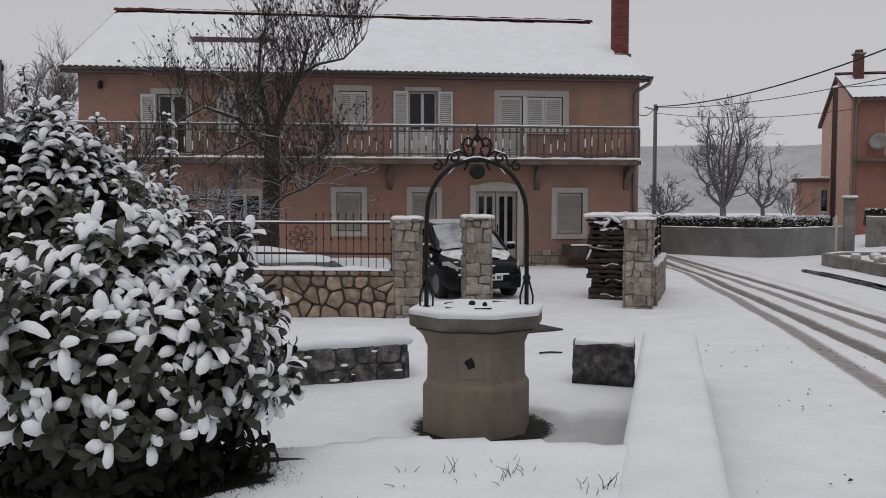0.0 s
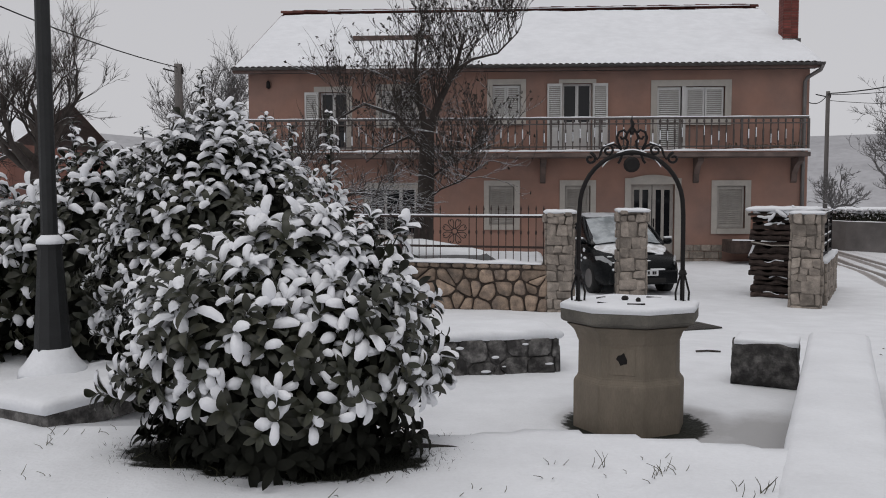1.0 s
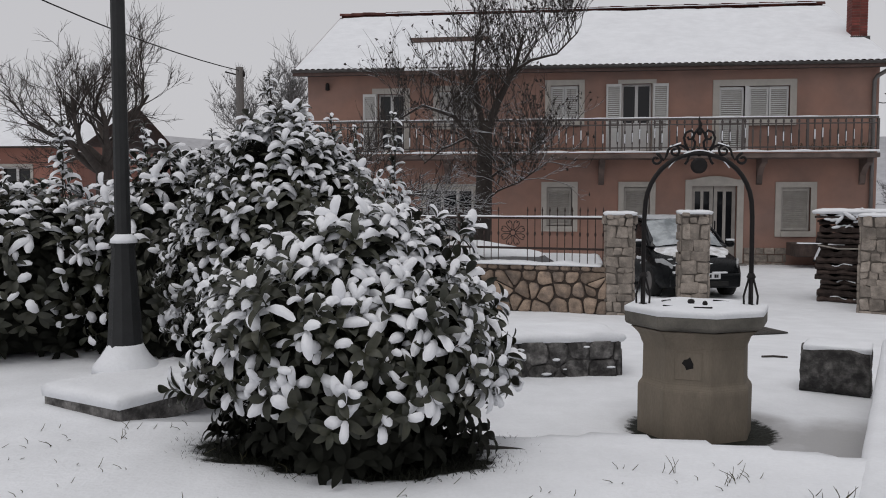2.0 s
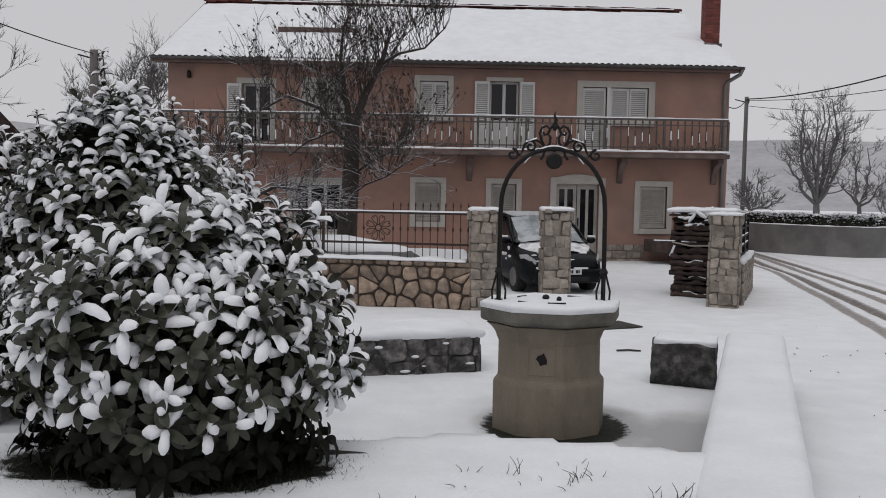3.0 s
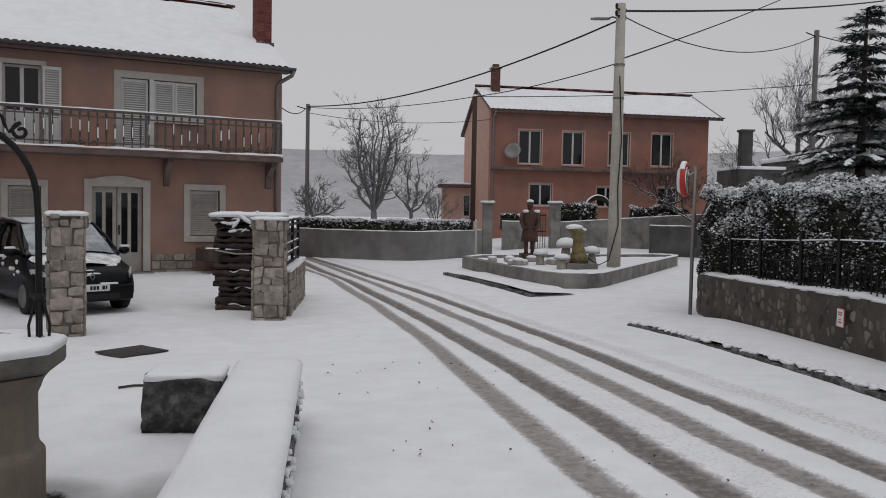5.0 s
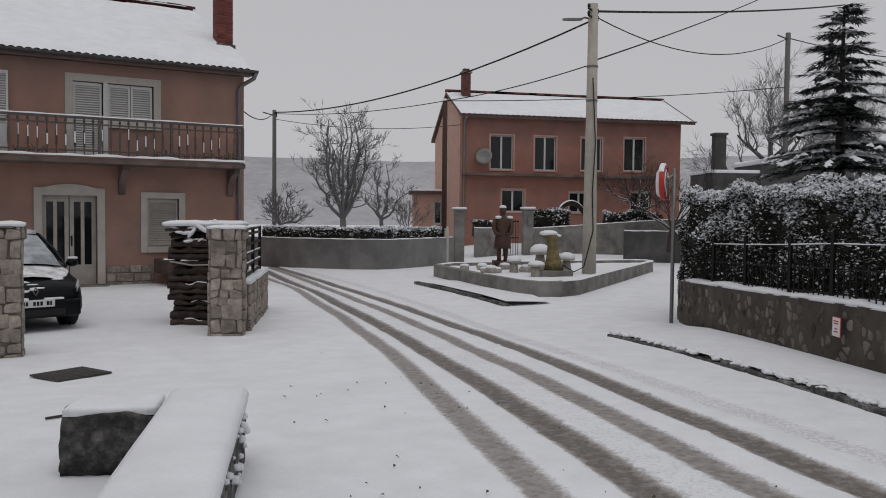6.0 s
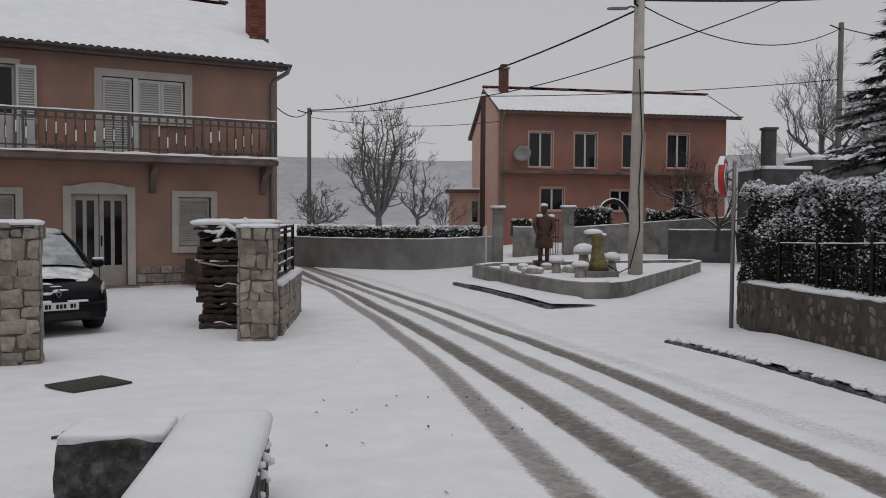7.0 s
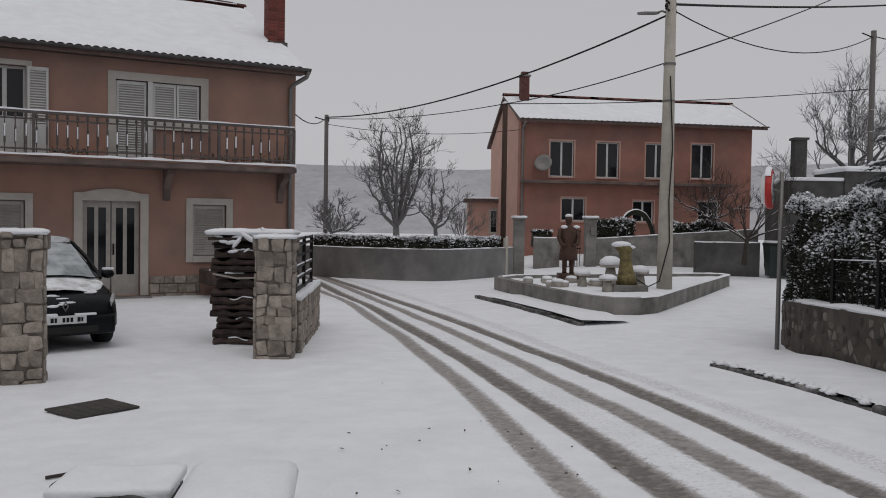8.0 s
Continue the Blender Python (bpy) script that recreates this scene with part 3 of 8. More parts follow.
rings(bm, [[(0.072 * math.cos(math.pi * k / 6), y, 0.045 * math.sin(math.pi * k / 6)) for k in range(7)] for y in (-0.06, 0.12)], closed=False)
bmesh.ops.solidify(bm, geom=bm.faces[:], thickness=0.012)
tile_me = finish(bm, "tile")
tile_me.materials.append(TILE_DARK)
for i in range(int((RX1 - RX0) / 0.16)):
    ob = put_mesh("tile", tile_me, None, roof)
    ob.location = (RX0 + 0.08 + i * 0.16, -0.4, roof_z(-0.4) - 0.01)
bm = bmesh.new()
rings(bm, [[(x, 0.15 * math.cos(math.pi * k / 6), 0.11 * math.sin(math.pi * k / 6)) for k in range(7)] for x in (-0.2, 0.19)], closed=False)
bmesh.ops.solidify(bm, geom=bm.faces[:], thickness=0.025)
ridge_me = finish(bm, "ridge_tile")
ridge_me.materials.append(TILE)
n_ridge = int((RX1 - RX0) / 0.37)
for i in range(n_ridge):
    ob = put_mesh("ridge_tile", ridge_me, None, roof)
    ob.location = (RX0 + 0.2 + i * 0.37, RIDGE_Y, RIDGE_Z + 0.02 + 0.01 * (i % 3))
    ob.rotation_euler = (0, radians(1.5), 0)
bm = bmesh.new()
snow_strip(bm, [(x, RIDGE_Y - 0.13, RIDGE_Z + 0.06) for x in np.arange(RX0 + 1.5, RX1 - 0.2, 0.09)], 0.05, 0.04)
part("ridge_snow", bm, SNOW, roof)
# chimney of single bricks
chimney = part("chimney", boxed(8.08, 8.46, 1.4, 1.8, 5.3, 7.75), MORTAR, house, "red brick chimney")
CH = Vector((8.27, 1.6, 0))
bm = boxed(-0.097, 0.097, -0.012, 0.0, 0, 0.064, bevel=0.004)
brick_me = finish(bm, "brick")
brick_me.materials.append(BRICK)
for row in range(30):
    for side in range(2):
        a = side * math.pi / 2
        for k in range(2):
            ob = put_mesh("brick", brick_me, None, chimney)
            off = (k - 0.5) * 0.2
            base = pose(CH.x, CH.y, 5.5 + row * 0.073) @ pose(0, 0, 0, rz=(0, 270)[side]) @ pose(off, -0.2 if side == 0 else -0.19, 0)
            ob.matrix_local = base
part("flashing", boxed(8.02, 8.5, 1.28, 1.86, 5.35, 5.72), RENDER_DARK, chimney)
# gutter, brackets and downpipe
bm = bmesh.new()
rings(bm, [[(x, -0.47 + 0.065 * math.cos(math.pi + math.pi * k / 6), EAVE - 0.03 + 0.065 * math.sin(math.pi + math.pi * k / 6)) for k in range(7)] for x in (RX0, RX1 + 0.05)], closed=False)
bmesh.ops.solidify(bm, geom=bm.faces[:], thickness=0.008)
part("gutter", bm, ZINC, house)
bm = bmesh.new()
tube(bm, [(8.45, -0.47, 4.78), (8.42, -0.4, 4.66), (8.2, -0.1, 4.5), (8.16, -0.07, 4.4), (8.16, -0.07, -0.1)], 0.05, 8)
part("downpipe", bm, ZINC, house, smooth=True)
part("eave_board", boxed(RX0 + 0.02, RX1 - 0.02, -0.38, 0.0, EAVE - 0.13, EAVE - 0.09), RAIL, house)
part("dormer_strip", boxed(-3.6, -1.35, 1.65, 1.95, roof_z(1.8) + 0.02, roof_z(1.8) + 0.15), TILE_DARK, house, "dark roof hatch half under snow")
part("canopy", boxed(-3.4, -0.6, -0.62, -0.3, EAVE - 0.2, EAVE - 0.1), TILE_DARK, house, "low tiled canopy below the eave")
bm = bmesh.new()
snow_strip(bm, line_pts((-3.4, -0.47, EAVE - 0.1), (-0.6, -0.47, EAVE - 0.1)), 0.16, 0.09)
part("canopy_snow", bm, SNOW, house)

# balcony
BY = -0.85
balcony = part("balcony", boxed(HX0 + 0.1, 8.05, BY - 0.05, 0.01, 2.5, 2.61, bevel=0.01), PLASTER_DARK, house, "long concrete balcony with a slatted railing")
bm = bmesh.new()
box(bm, HX0 + 0.1, 8.0, BY - 0.03, BY + 0.03, 3.42, 3.47)
box(bm, HX0 + 0.1, 8.0, BY - 0.02, BY + 0.02, 3.3, 3.33)
box(bm, HX0 + 0.1, 8.0, BY - 0.02, BY + 0.02, 2.74, 2.77)
part("rail", bm, RAIL, balcony, "iron handrail with snow on it")
bm = bmesh.new()
snow_strip(bm, line_pts((HX0 + 0.1, BY, 3.47), (8.0, BY, 3.47), 0.12), 0.04, 0.035)
snow_strip(bm, line_pts((HX0 + 0.1, BY - 0.02, 2.64), (8.03, BY - 0.02, 2.64), 0.12), 0.06, 0.06)
part("rail_snow", bm, SNOW, balcony)
bm = bmesh.new()
rings(bm, [[(s * w, d, z) for s, d in ((-1, -0.012), (1, -0.012), (1, 0.012), (-1, 0.012))] for z, w in ((2.66, 0.011), (2.83, 0.011), (2.87, 0.02), (3.15, 0.02), (3.19, 0.011), (3.3, 0.011))])
slat_me = finish(bm, "baluster")
slat_me.materials.append(SLAT)
bm = boxed(-0.014, 0.014, -0.024, -0.013, 2.9, 3.13, bevel=0.005)
bar_snow_me = finish(bm, "bar_snow")
bar_snow_me.materials.append(SNOW)
bm = bmesh.new()
lathe(bm, [(0.012, 3.33), (0.03, 3.36), (0.03, 3.38), (0.012, 3.42)], 6)
knob_me = finish(bm, "knob")
knob_me.materials.append(RAIL)
n_slat = int((8.0 - HX0 - 0.2) / 0.178)
rng = random.Random(15)
for i in range(n_slat):
    ob = put_mesh("baluster", slat_me, None, balcony)
    ob.location = (HX0 + 0.2 + i * 0.178, BY, 0)
    if rng.random() < 0.72:
        stuck = put_mesh("bar_snow", bar_snow_me, None, ob)
        stuck.location, stuck.scale = (rng.uniform(-0.005, 0.008), 0, rng.uniform(0.8, 1.0) - 0.9), (rng.uniform(0.5, 1.1), 1, rng.uniform(0.97, 1.03))
    ob = put_mesh("knob", knob_me, None, balcony)
    ob.location = (HX0 + 0.2 + i * 0.178, BY, 0)
for x in (-6.0, -4.1, -2.1, 0.0, 1.75, 2.95, 4.9, 6.4, 8.0):
    part("post", boxed(x - 0.025, x + 0.025, BY - 0.026, BY + 0.026, 2.64, 3.42), RAIL, balcony)
for i, (xa, xb) in enumerate(((6.1, 7.9), (3.3, 3.9), (-1.5, 1.2))):
    bm = bmesh.new()
    r2 = random.Random(i)
    for k in range(int((xb - xa) * 45)):
        c = Vector((r2.uniform(xa, xb), BY + 0.06 + r2.uniform(0, 0.12), 2.72))
        tip = c + Vector((r2.uniform(-0.12, 0.12), r2.uniform(-0.18, 0.05), r2.uniform(-0.05, 0.14)))
        tube(bm, [c, (c + tip) / 2 + Vector((0, 0, 0.05)), tip], [0.008, 0.007, 0.004], 3)
    ob = part("dry_trailing_plant", bm, DRY_GRASS, balcony)
for x in (-6.0, -2.35, 1.6, 5.5, 7.95):
    bm = bmesh.new()
    side = [(0.0, 1.86), (-0.07, 1.9), (-0.1, 2.1), (-0.3, 2.3), (-0.55, 2.4), (-0.55, 2.5), (0.0, 2.5)]
    a, b = [[bm.verts.new((x + dx, y, z)) for y, z in side] for dx in (-0.07, 0.07)]
    bm.faces.new(a)
    bm.faces.new(b[::-1])
    for i in range(len(side)):
        j = (i + 1) % len(side)
        bm.faces.new((a[j], a[i], b[i], b[j]))
    part("bracket", bm, PLASTER_DARK, balcony)
bm = bmesh.new()
lathe(bm, [(0.02, 0), (0.06, 0.02), (0.05, 0.16), (0.02, 0.2)], 10)
wl_ob = part("wall_lamp", bm, IRON, house)
wl_ob.location = (-5.55, -0.08, 4.35)


# ---- rubble of single stones ----


def clip_cell(poly, a, b):
    """The part of a polygon nearer to a than to b."""
    mx, my, dx, dy = (a[0] + b[0]) / 2, (a[1] + b[1]) / 2, b[0] - a[0], b[1] - a[1]
    out = []
    for i, p in enumerate(poly):
        q = poly[(i + 1) % len(poly)]
        sp, sq = (p[0] - mx) * dx + (p[1] - my) * dy, (q[0] - mx) * dx + (q[1] - my) * dy
        if sp <= 0:
            out.append(p)
        if sp * sq < 0:
            t = sp / (sp - sq)
            out.append((p[0] + t * (q[0] - p[0]), p[1] + t * (q[1] - p[1])))
    return out


def cells(length, low, high, size, rng, jitter=0.38, aspect=1.25):
    nx, nz = max(1, round(length / (size * aspect))), max(1, round((high - low) / size))
    seeds = []
    for j in range(nz):
        for i in range(-1, nx + 1):
            u = (i + 0.5 + (0.5 if j % 2 else 0) + rng.uniform(-jitter, jitter)) * length / nx
            seeds.append((u, low + (j + 0.5 + rng.uniform(-jitter, jitter) * 0.8) * (high - low) / nz))
    for s in seeds:
        poly = [(0, low), (length, low), (length, high), (0, high)]
        for o in seeds:
            if o is not s and abs(o[0] - s[0]) < 4 * size * aspect and len(poly) > 2:
                poly = clip_cell(poly, s, o)
        if len(poly) > 2:
            xs, ys = [p[0] for p in poly], [p[1] for p in poly]
            if max(xs) - min(xs) > 0.04 and max(ys) - min(ys) > 0.03:
                yield poly


def courses(length, low, high, size, rng, aspect):
    """Roughly squared stones in uneven courses."""
    z = low
    while z < high - 0.03:
        h = min(size * rng.uniform(0.6, 1.25), high - z)
        if high - z - h < 0.05:
            h = high - z
        u = 0.0
        while u < length - 0.02:
            w = size * aspect * rng.uniform(0.6, 1.4)
            if length - u - w < 0.07:
                w = length - u
            j = [rng.uniform(-0.024, 0.024) for _ in range(8)]
            yield [(max(0, u + j[0]), z + j[1]), (min(length, u + w + j[2]), z + j[3]), (min(length, u + w + j[4]), z + h + j[5]), (max(0, u + j[6]), z + h + j[7])]
            u += w
        z += h


def rubble(parent, start, way, length, low, high, size, mat, proud=0.03, gap=0.012, seed=1, name="stone", aspect=1.25, jitter=0.38, squared=False, keep=1.0):
    """Stones on an upright face that runs from start along way (in the plan); they stand out to the right of the way."""
    rng = random.Random(seed)
    w = Vector((way[0], way[1], 0)).normalized()
    out = Vector((w.y, -w.x, 0))
    o = Vector((start[0], start[1], 0))
    for poly in courses(length, low, high, size, rng, aspect) if squared else cells(length, low, high, size, rng, jitter, aspect):
        if keep < 1 and rng.random() > keep:
            continue
        cx, cz = sum(p[0] for p in poly) / len(poly), sum(p[1] for p in poly) / len(poly)
        # cut the corners, so that each stone is rounded
        soft = []
        for i, p in enumerate(poly):
            a, b = poly[i - 1], poly[(i + 1) % len(poly)]
            for q in (a, b):
                d = math.dist(p, q)
                k = min(0.3, (0.017 if squared else 0.035) / max(d, 1e-6))
                soft.append((p[0] + (q[0] - p[0]) * k, p[1] + (q[1] - p[1]) * k))
        bulge = proud * rng.uniform(0.6, 1.3)
        loops = []
        for inset, depth in ((gap, -0.02), (gap, bulge * 0.45), (gap + (0.005 if squared else 0.012), bulge * 0.85), (gap + (0.022 if squared else 0.035), bulge)):
            ring = []
            for u, z in soft:
                d = max(math.hypot(u - cx, z - cz), 1e-4)
                k = max(0.25, 1 - inset / d)
                ring.append((o + w * (cx + (u - cx) * k) + out * (depth + 0.01 * noise.noise((u * 14, z * 14, depth * 20 + seed)))) + Vector((0, 0, cz + (z - cz) * k)))
            loops.append(ring)
        bm = bmesh.new()
        try:
            rings(bm, loops)
        except ValueError:
            bm.free()
            continue
        bmesh.ops.recalc_face_normals(bm, faces=bm.faces)
        part(name, bm, mat, parent, smooth=True)


def snow_cap(outline, z, high, mat=None, parent=None, name="snow_cap", spacing=0.08, spill=0.03, label=""):
    """A cushion of snow on a flat top, its edge rounded and a little overhanging. Outline counter-clockwise."""
    pts = []
    n = len(outline)
    for i in range(n):
        a, b = Vector(outline[i]), Vector(outline[(i + 1) % n])
        k = max(1, int((b - a).length / spacing))
        pts += [a.lerp(b, j / k) for j in range(k)]
    c = sum(pts, Vector((0, 0))) / len(pts)
    loops = []
    for grow, h in ((spill * 0.4, -0.012), (spill, 0.25), (spill * 0.8, 0.65), (-0.012, 0.9), (-0.05, 1.0)):
        ring = []
        for p in pts:
            d = (p - c)
            s = 1 + (grow * (1 + 0.8 * noise.noise((p.x * 5, p.y * 5, z)))) / max(d.length, 0.05)
            q = c + d * s
            ring.append((q.x, q.y, z + high * h * (1 + 0.25 * noise.noise((p.x * 4, p.y * 4, z + 3))) if h > 0 else z + h))
        loops.append(ring)
    bm = bmesh.new()
    rows = rings(bm, loops, cap=False)
    inner = [[(c.x + (v.co.x - c.x) * k, c.y + (v.co.y - c.y) * k, v.co.z + 0.012 * noise.noise((v.co.x * 6 * k, v.co.y * 6 * k, 9))) for v in rows[-1]] for k in (0.7, 0.35)]
    last = rows[-1]
    for loop in inner:
        nxt = [bm.verts.new(p) for p in loop]
        for i in range(len(nxt)):
            j = (i + 1) % len(nxt)
            bm.faces.new((last[i], last[j], nxt[j], nxt[i]))
        last = nxt
    bm.faces.new(last)
    return part(name, bm, mat or SNOW, parent, label, smooth=True)


def spiral(cx, cz, r0, r1, a0, a1, n=14, y=0.0):
    return [(cx + (r0 + (r1 - r0) * k / n) * math.cos(a0 + (a1 - a0) * k / n), y, cz + (r0 + (r1 - r0) * k / n) * math.sin(a0 + (a1 - a0) * k / n)) for k in range(n + 1)]


# ---- the well ----
WX, WY = 1.34, 6.4
well = thing("well", (WX, WY, 0), "octagonal sandstone well with an iron arch and snowy rim", "well")
well.scale = (1.0, 0.86, 1.0)
TURN8 = math.radians(-105.7 + 22.5)
K8 = 1 / math.cos(math.pi / 8)
bm = bmesh.new()
lathe(bm, [(a * K8, z) for a, z in ((0.388, -0.3), (0.39, 0.215), (0.385, 0.24), (0.366, 0.262), (0.358, 0.28), (0.356, 0.53), (0.368, 0.545), (0.37, 0.56), (0.385, 0.6), (0.41, 0.63), (0.445, 0.66))], 8, turn=TURN8)
bmesh.ops.bevel(bm, geom=bm.edges[:], offset=0.006, segments=2, affect="EDGES")
part("shaft", bm, WELL, well, "weathered octagonal stone shaft")
bm = bmesh.new()
lathe(bm, [(a * K8, z) for a, z in ((0.42, 0.66), (0.47, 0.675), (0.484, 0.69), (0.484, 0.765), (0.478, 0.78), (0.36, 0.78), (0.36, 0.72))], 8, turn=TURN8)
bmesh.ops.bevel(bm, geom=bm.edges[:], offset=0.006, segments=2, affect="EDGES")
part("rim", bm, WELL_RIM, well, "moulded stone rim")
rim = [Vector((0.482 * K8 * math.cos(TURN8 + k * math.pi / 4), 0.482 * K8 * math.sin(TURN8 + k * math.pi / 4))) for k in range(8)]
snow_cap(rim, 0.78, 0.04, parent=well, spill=0.008, spacing=0.05, label="wet snow lying on the rim")
for a0, a1, r in ((0.5, 1.0, 0.3), (2.2, 2.6, 0.27), (3.7, 4.1, 0.3), (4.5, 5.0, 0.26)):
    bm = bmesh.new()
    tube(bm, [(r * math.cos(a0 + (a1 - a0) * k / 6), r * math.sin(a0 + (a1 - a0) * k / 6), 0.819) for k in range(7)], 0.007, 5)
    part("cover_bar", bm, IRON, well, "iron cover bar showing through the snow")
for cx, cy, r in ((-0.03, 0.05, 0.028), (0.05, -0.08, 0.02)):
    bm = bmesh.new()
    lathe(bm, [(r * 0.7, 0.81), (r, 0.83), (r * 0.7, 0.845), (0.004, 0.85)], 8, centre=(cx, cy))
    part("cover_knob", bm, IRON, well)
# the worn spout hole, a flat black patch for its shade, in a square panel on the front face
face = pose(0, 0, 0, rz=-105.7 + 90)
panel = part("spout_panel", boxed(-0.095, 0.095, -0.363, -0.35, 0.31, 0.51, m=face, bevel=0.005), WELL, well)
bm = bmesh.new()
star = [(0.04 * q * math.cos(k * math.pi / 5), 0.05 * q * math.sin(k * math.pi / 5)) for k, q in enumerate((0.9, 0.75, 1.0, 0.65, 0.9, 1.1, 0.7, 1.0, 0.8, 1.1))]
a = [bm.verts.new(face @ Vector((x, -0.3645, 0.43 + z))) for x, z in star]
b = [bm.verts.new(face @ Vector((x * 0.8, -0.3655, 0.43 + z * 0.8))) for x, z in star]
bm.faces.new(b)
for k in range(10):
    bm.faces.new((a[k], a[(k + 1) % 10], b[(k + 1) % 10], b[k]))
part("spout_hole", bm, IRON, well, "broken spout hole, drawn as a flat black patch for its shade")
bm = bmesh.new()
hoop = [(-0.385, 0, 0.76), (-0.385, 0, 1.2), (-0.383, 0, 1.45)] + [(-0.38 * math.cos(math.pi * k / 20), 0, 1.5 + 0.42 * math.sin(math.pi * k / 20) ** 0.95) for k in range(21)] + [(0.383, 0, 1.45), (0.385, 0, 1.2), (0.385, 0, 0.76)]
tube(bm, hoop, 0.017, 8)
arch = part("arch", bm, IRON, well, "wrought iron hoop over the well", smooth=True)
for s in (-1, 1):
    for pts in (
        spiral(s * 0.305, 1.875, 0.045, 0.01, math.pi / 2, math.pi / 2 + s * 7.5),
        [(s * x, 0, z) for x, z in ((0.305, 1.92), (0.25, 1.87), (0.232, 1.905), (0.22, 1.945), (0.19, 1.975), (0.15, 1.985), (0.11, 1.97), (0.075, 1.94))],
        spiral(s * 0.175, 1.935, 0.045, 0.01, math.pi / 2 - s * 0.5, math.pi / 2 + s * 7.0),
        [(s * x, 0, z) for x, z in ((0.075, 1.94), (0.1, 1.99), (0.11, 2.03), (0.095, 2.07), (0.06, 2.085), (0.035, 2.06), (0.045, 2.025), (0.075, 2.02), (0.085, 2.04))],
        [(s * x, 0, z) for x, z in ((0.06, 1.925), (0.035, 1.96), (0.03, 2.0), (0.05, 2.03), (0.03, 2.07), (0.0, 2.11))],
        [(s * x, 0, z) for x, z in ((0.0, 1.9), (0.03, 1.93), (0.07, 1.9), (0.085, 1.86), (0.1, 1.84))],
    ):
        bm = bmesh.new()
        tube(bm, pts, 0.0095, 6)
        part("scroll", bm, IRON, arch, smooth=True)
    bm = bmesh.new()
    for k in range(4):
        q = 2 * math.pi * k / 4
        tube(bm, [(s * 0.385 + 0.014 * math.cos(q), 0.014 * math.sin(q), 1.02), (s * 0.385 + 0.05 * math.cos(q), 0.05 * math.sin(q), 0.88), (s * 0.385 + 0.045 * math.cos(q), 0.045 * math.sin(q), 0.79)], 0.008, 5)
    lathe(bm, [(0.02, 1.0), (0.034, 1.02), (0.02, 1.05)], 8, centre=(s * 0.385, 0))
    lathe(bm, [(0.05, 0.785), (0.055, 0.8), (0.03, 0.82)], 8, centre=(s * 0.385, 0))
    part("foot", bm, IRON, arch)
bm = bmesh.new()
rings(bm, [[(r * math.cos(2 * math.pi * k / 14), y, 1.83 + r * math.sin(2 * math.pi * k / 14)) for k in range(14)] for y, r in ((-0.03, 0.045), (-0.022, 0.058), (0, 0.045), (0.022, 0.058), (0.03, 0.045))])
part("pulley", bm, IRON, arch)
bm = bmesh.new()
tube(bm, [(0, 0, 2.1), (0.006, 0, 2.13), (-0.004, 0, 2.16), (0, 0, 2.19)], [0.012, 0.014, 0.008, 0.002], 6)
lathe(bm, [(0.012, 2.05), (0.022, 2.075), (0.008, 2.1)], 6)
part("finial", bm, IRON, arch)
bm = bmesh.new()
snow_strip(bm, [(0.3 * math.sin(a), 0, 1.517 + 0.42 * math.cos(a)) for a in np.linspace(-0.8, 0.8, 16)], 0.013, 0.014, 5)
snow_strip(bm, line_pts((-0.21, 0, 1.965), (-0.13, 0, 1.99), 0.02), 0.01, 0.014, 5)
snow_strip(bm, line_pts((0.13, 0, 1.99), (0.21, 0, 1.965), 0.02), 0.01, 0.014, 5)
part("arch_snow", bm, SNOW, arch)

# ---- benches and parapet of the court ----
PWAY = Vector((0.369, 0.929, 0))
PLEFT = Vector((-0.929, 0.369, 0))


def block(name, corner, way, length, depth, low, high, label, snow, seed, size=0.16, mat=None, cut=None, front_only=True):
    """A low masonry block: its front runs from corner along way, and it reaches back to the left of it."""
    w = Vector((way[0], way[1], 0)).normalized()
    l = Vector((-w.y, w.x, 0))
    t = thing(name, (corner[0], corner[1], 0), label, "bench")
    o = [Vector((0, 0, 0)), w * length, w * length + l * depth, l * depth]
    bm = bmesh.new()
    prism(bm, [(p.x, p.y) for p in o], low, high)
    part("core", bm, mat or STONE_DARK, t)
    rubble(t, (o[0].x, o[0].y), w, length, low + 0.01, high, size, mat or STONE_DARK, 0.03, 0.006, seed)
    rubble(t, (o[1].x, o[1].y), l, depth, low + 0.01, high, size, mat or STONE_DARK, 0.03, 0.006, seed + 1)
    rubble(t, (o[3].x, o[3].y), -l, depth, low + 0.01, high, size, mat or STONE_DARK, 0.03, 0.006, seed + 2)
    snow_cap([p.xy for p in o], high, snow, parent=t, spill=0.045)
    return t


bw = Vector((0.973, 0.23, 0))
block("stone_bench", Vector((0.95, 8.17, 0)) - bw * 2.7, bw, 2.7, 0.75, -0.3, 0.235, "long dark rubble stone bench under a cushion of snow", 0.075, 11, 0.2)
rr = random.Random(17)
for k in range(11):
    bm = bmesh.new()
    bmesh.ops.create_icosphere(bm, subdivisions=2, radius=rr.uniform(0.012, 0.03), matrix=Matrix.Rotation(0.23, 4, "Z") @ Matrix.Diagonal((rr.uniform(1.2, 2.4), 0.7, 0.55, 1)))
    lump = part("snow_clump", bm, SNOW, bpy.data.objects["stone_bench"], smooth=True)
    lump.location = bw * rr.uniform(0.6, 2.68) + Vector((0.23, -0.973, 0)) * 0.03 + Vector((0, 0, rr.uniform(-0.1, 0.2)))
rough = thing("stone_block", (2.44, 7.68, 0), "short dark rough stone block under snow beside the parapet", "bench")
bm = bmesh.new()
bmesh.ops.create_cube(bm, size=1.0)
bmesh.ops.subdivide_edges(bm, edges=bm.edges[:], cuts=22, use_grid_fill=True)
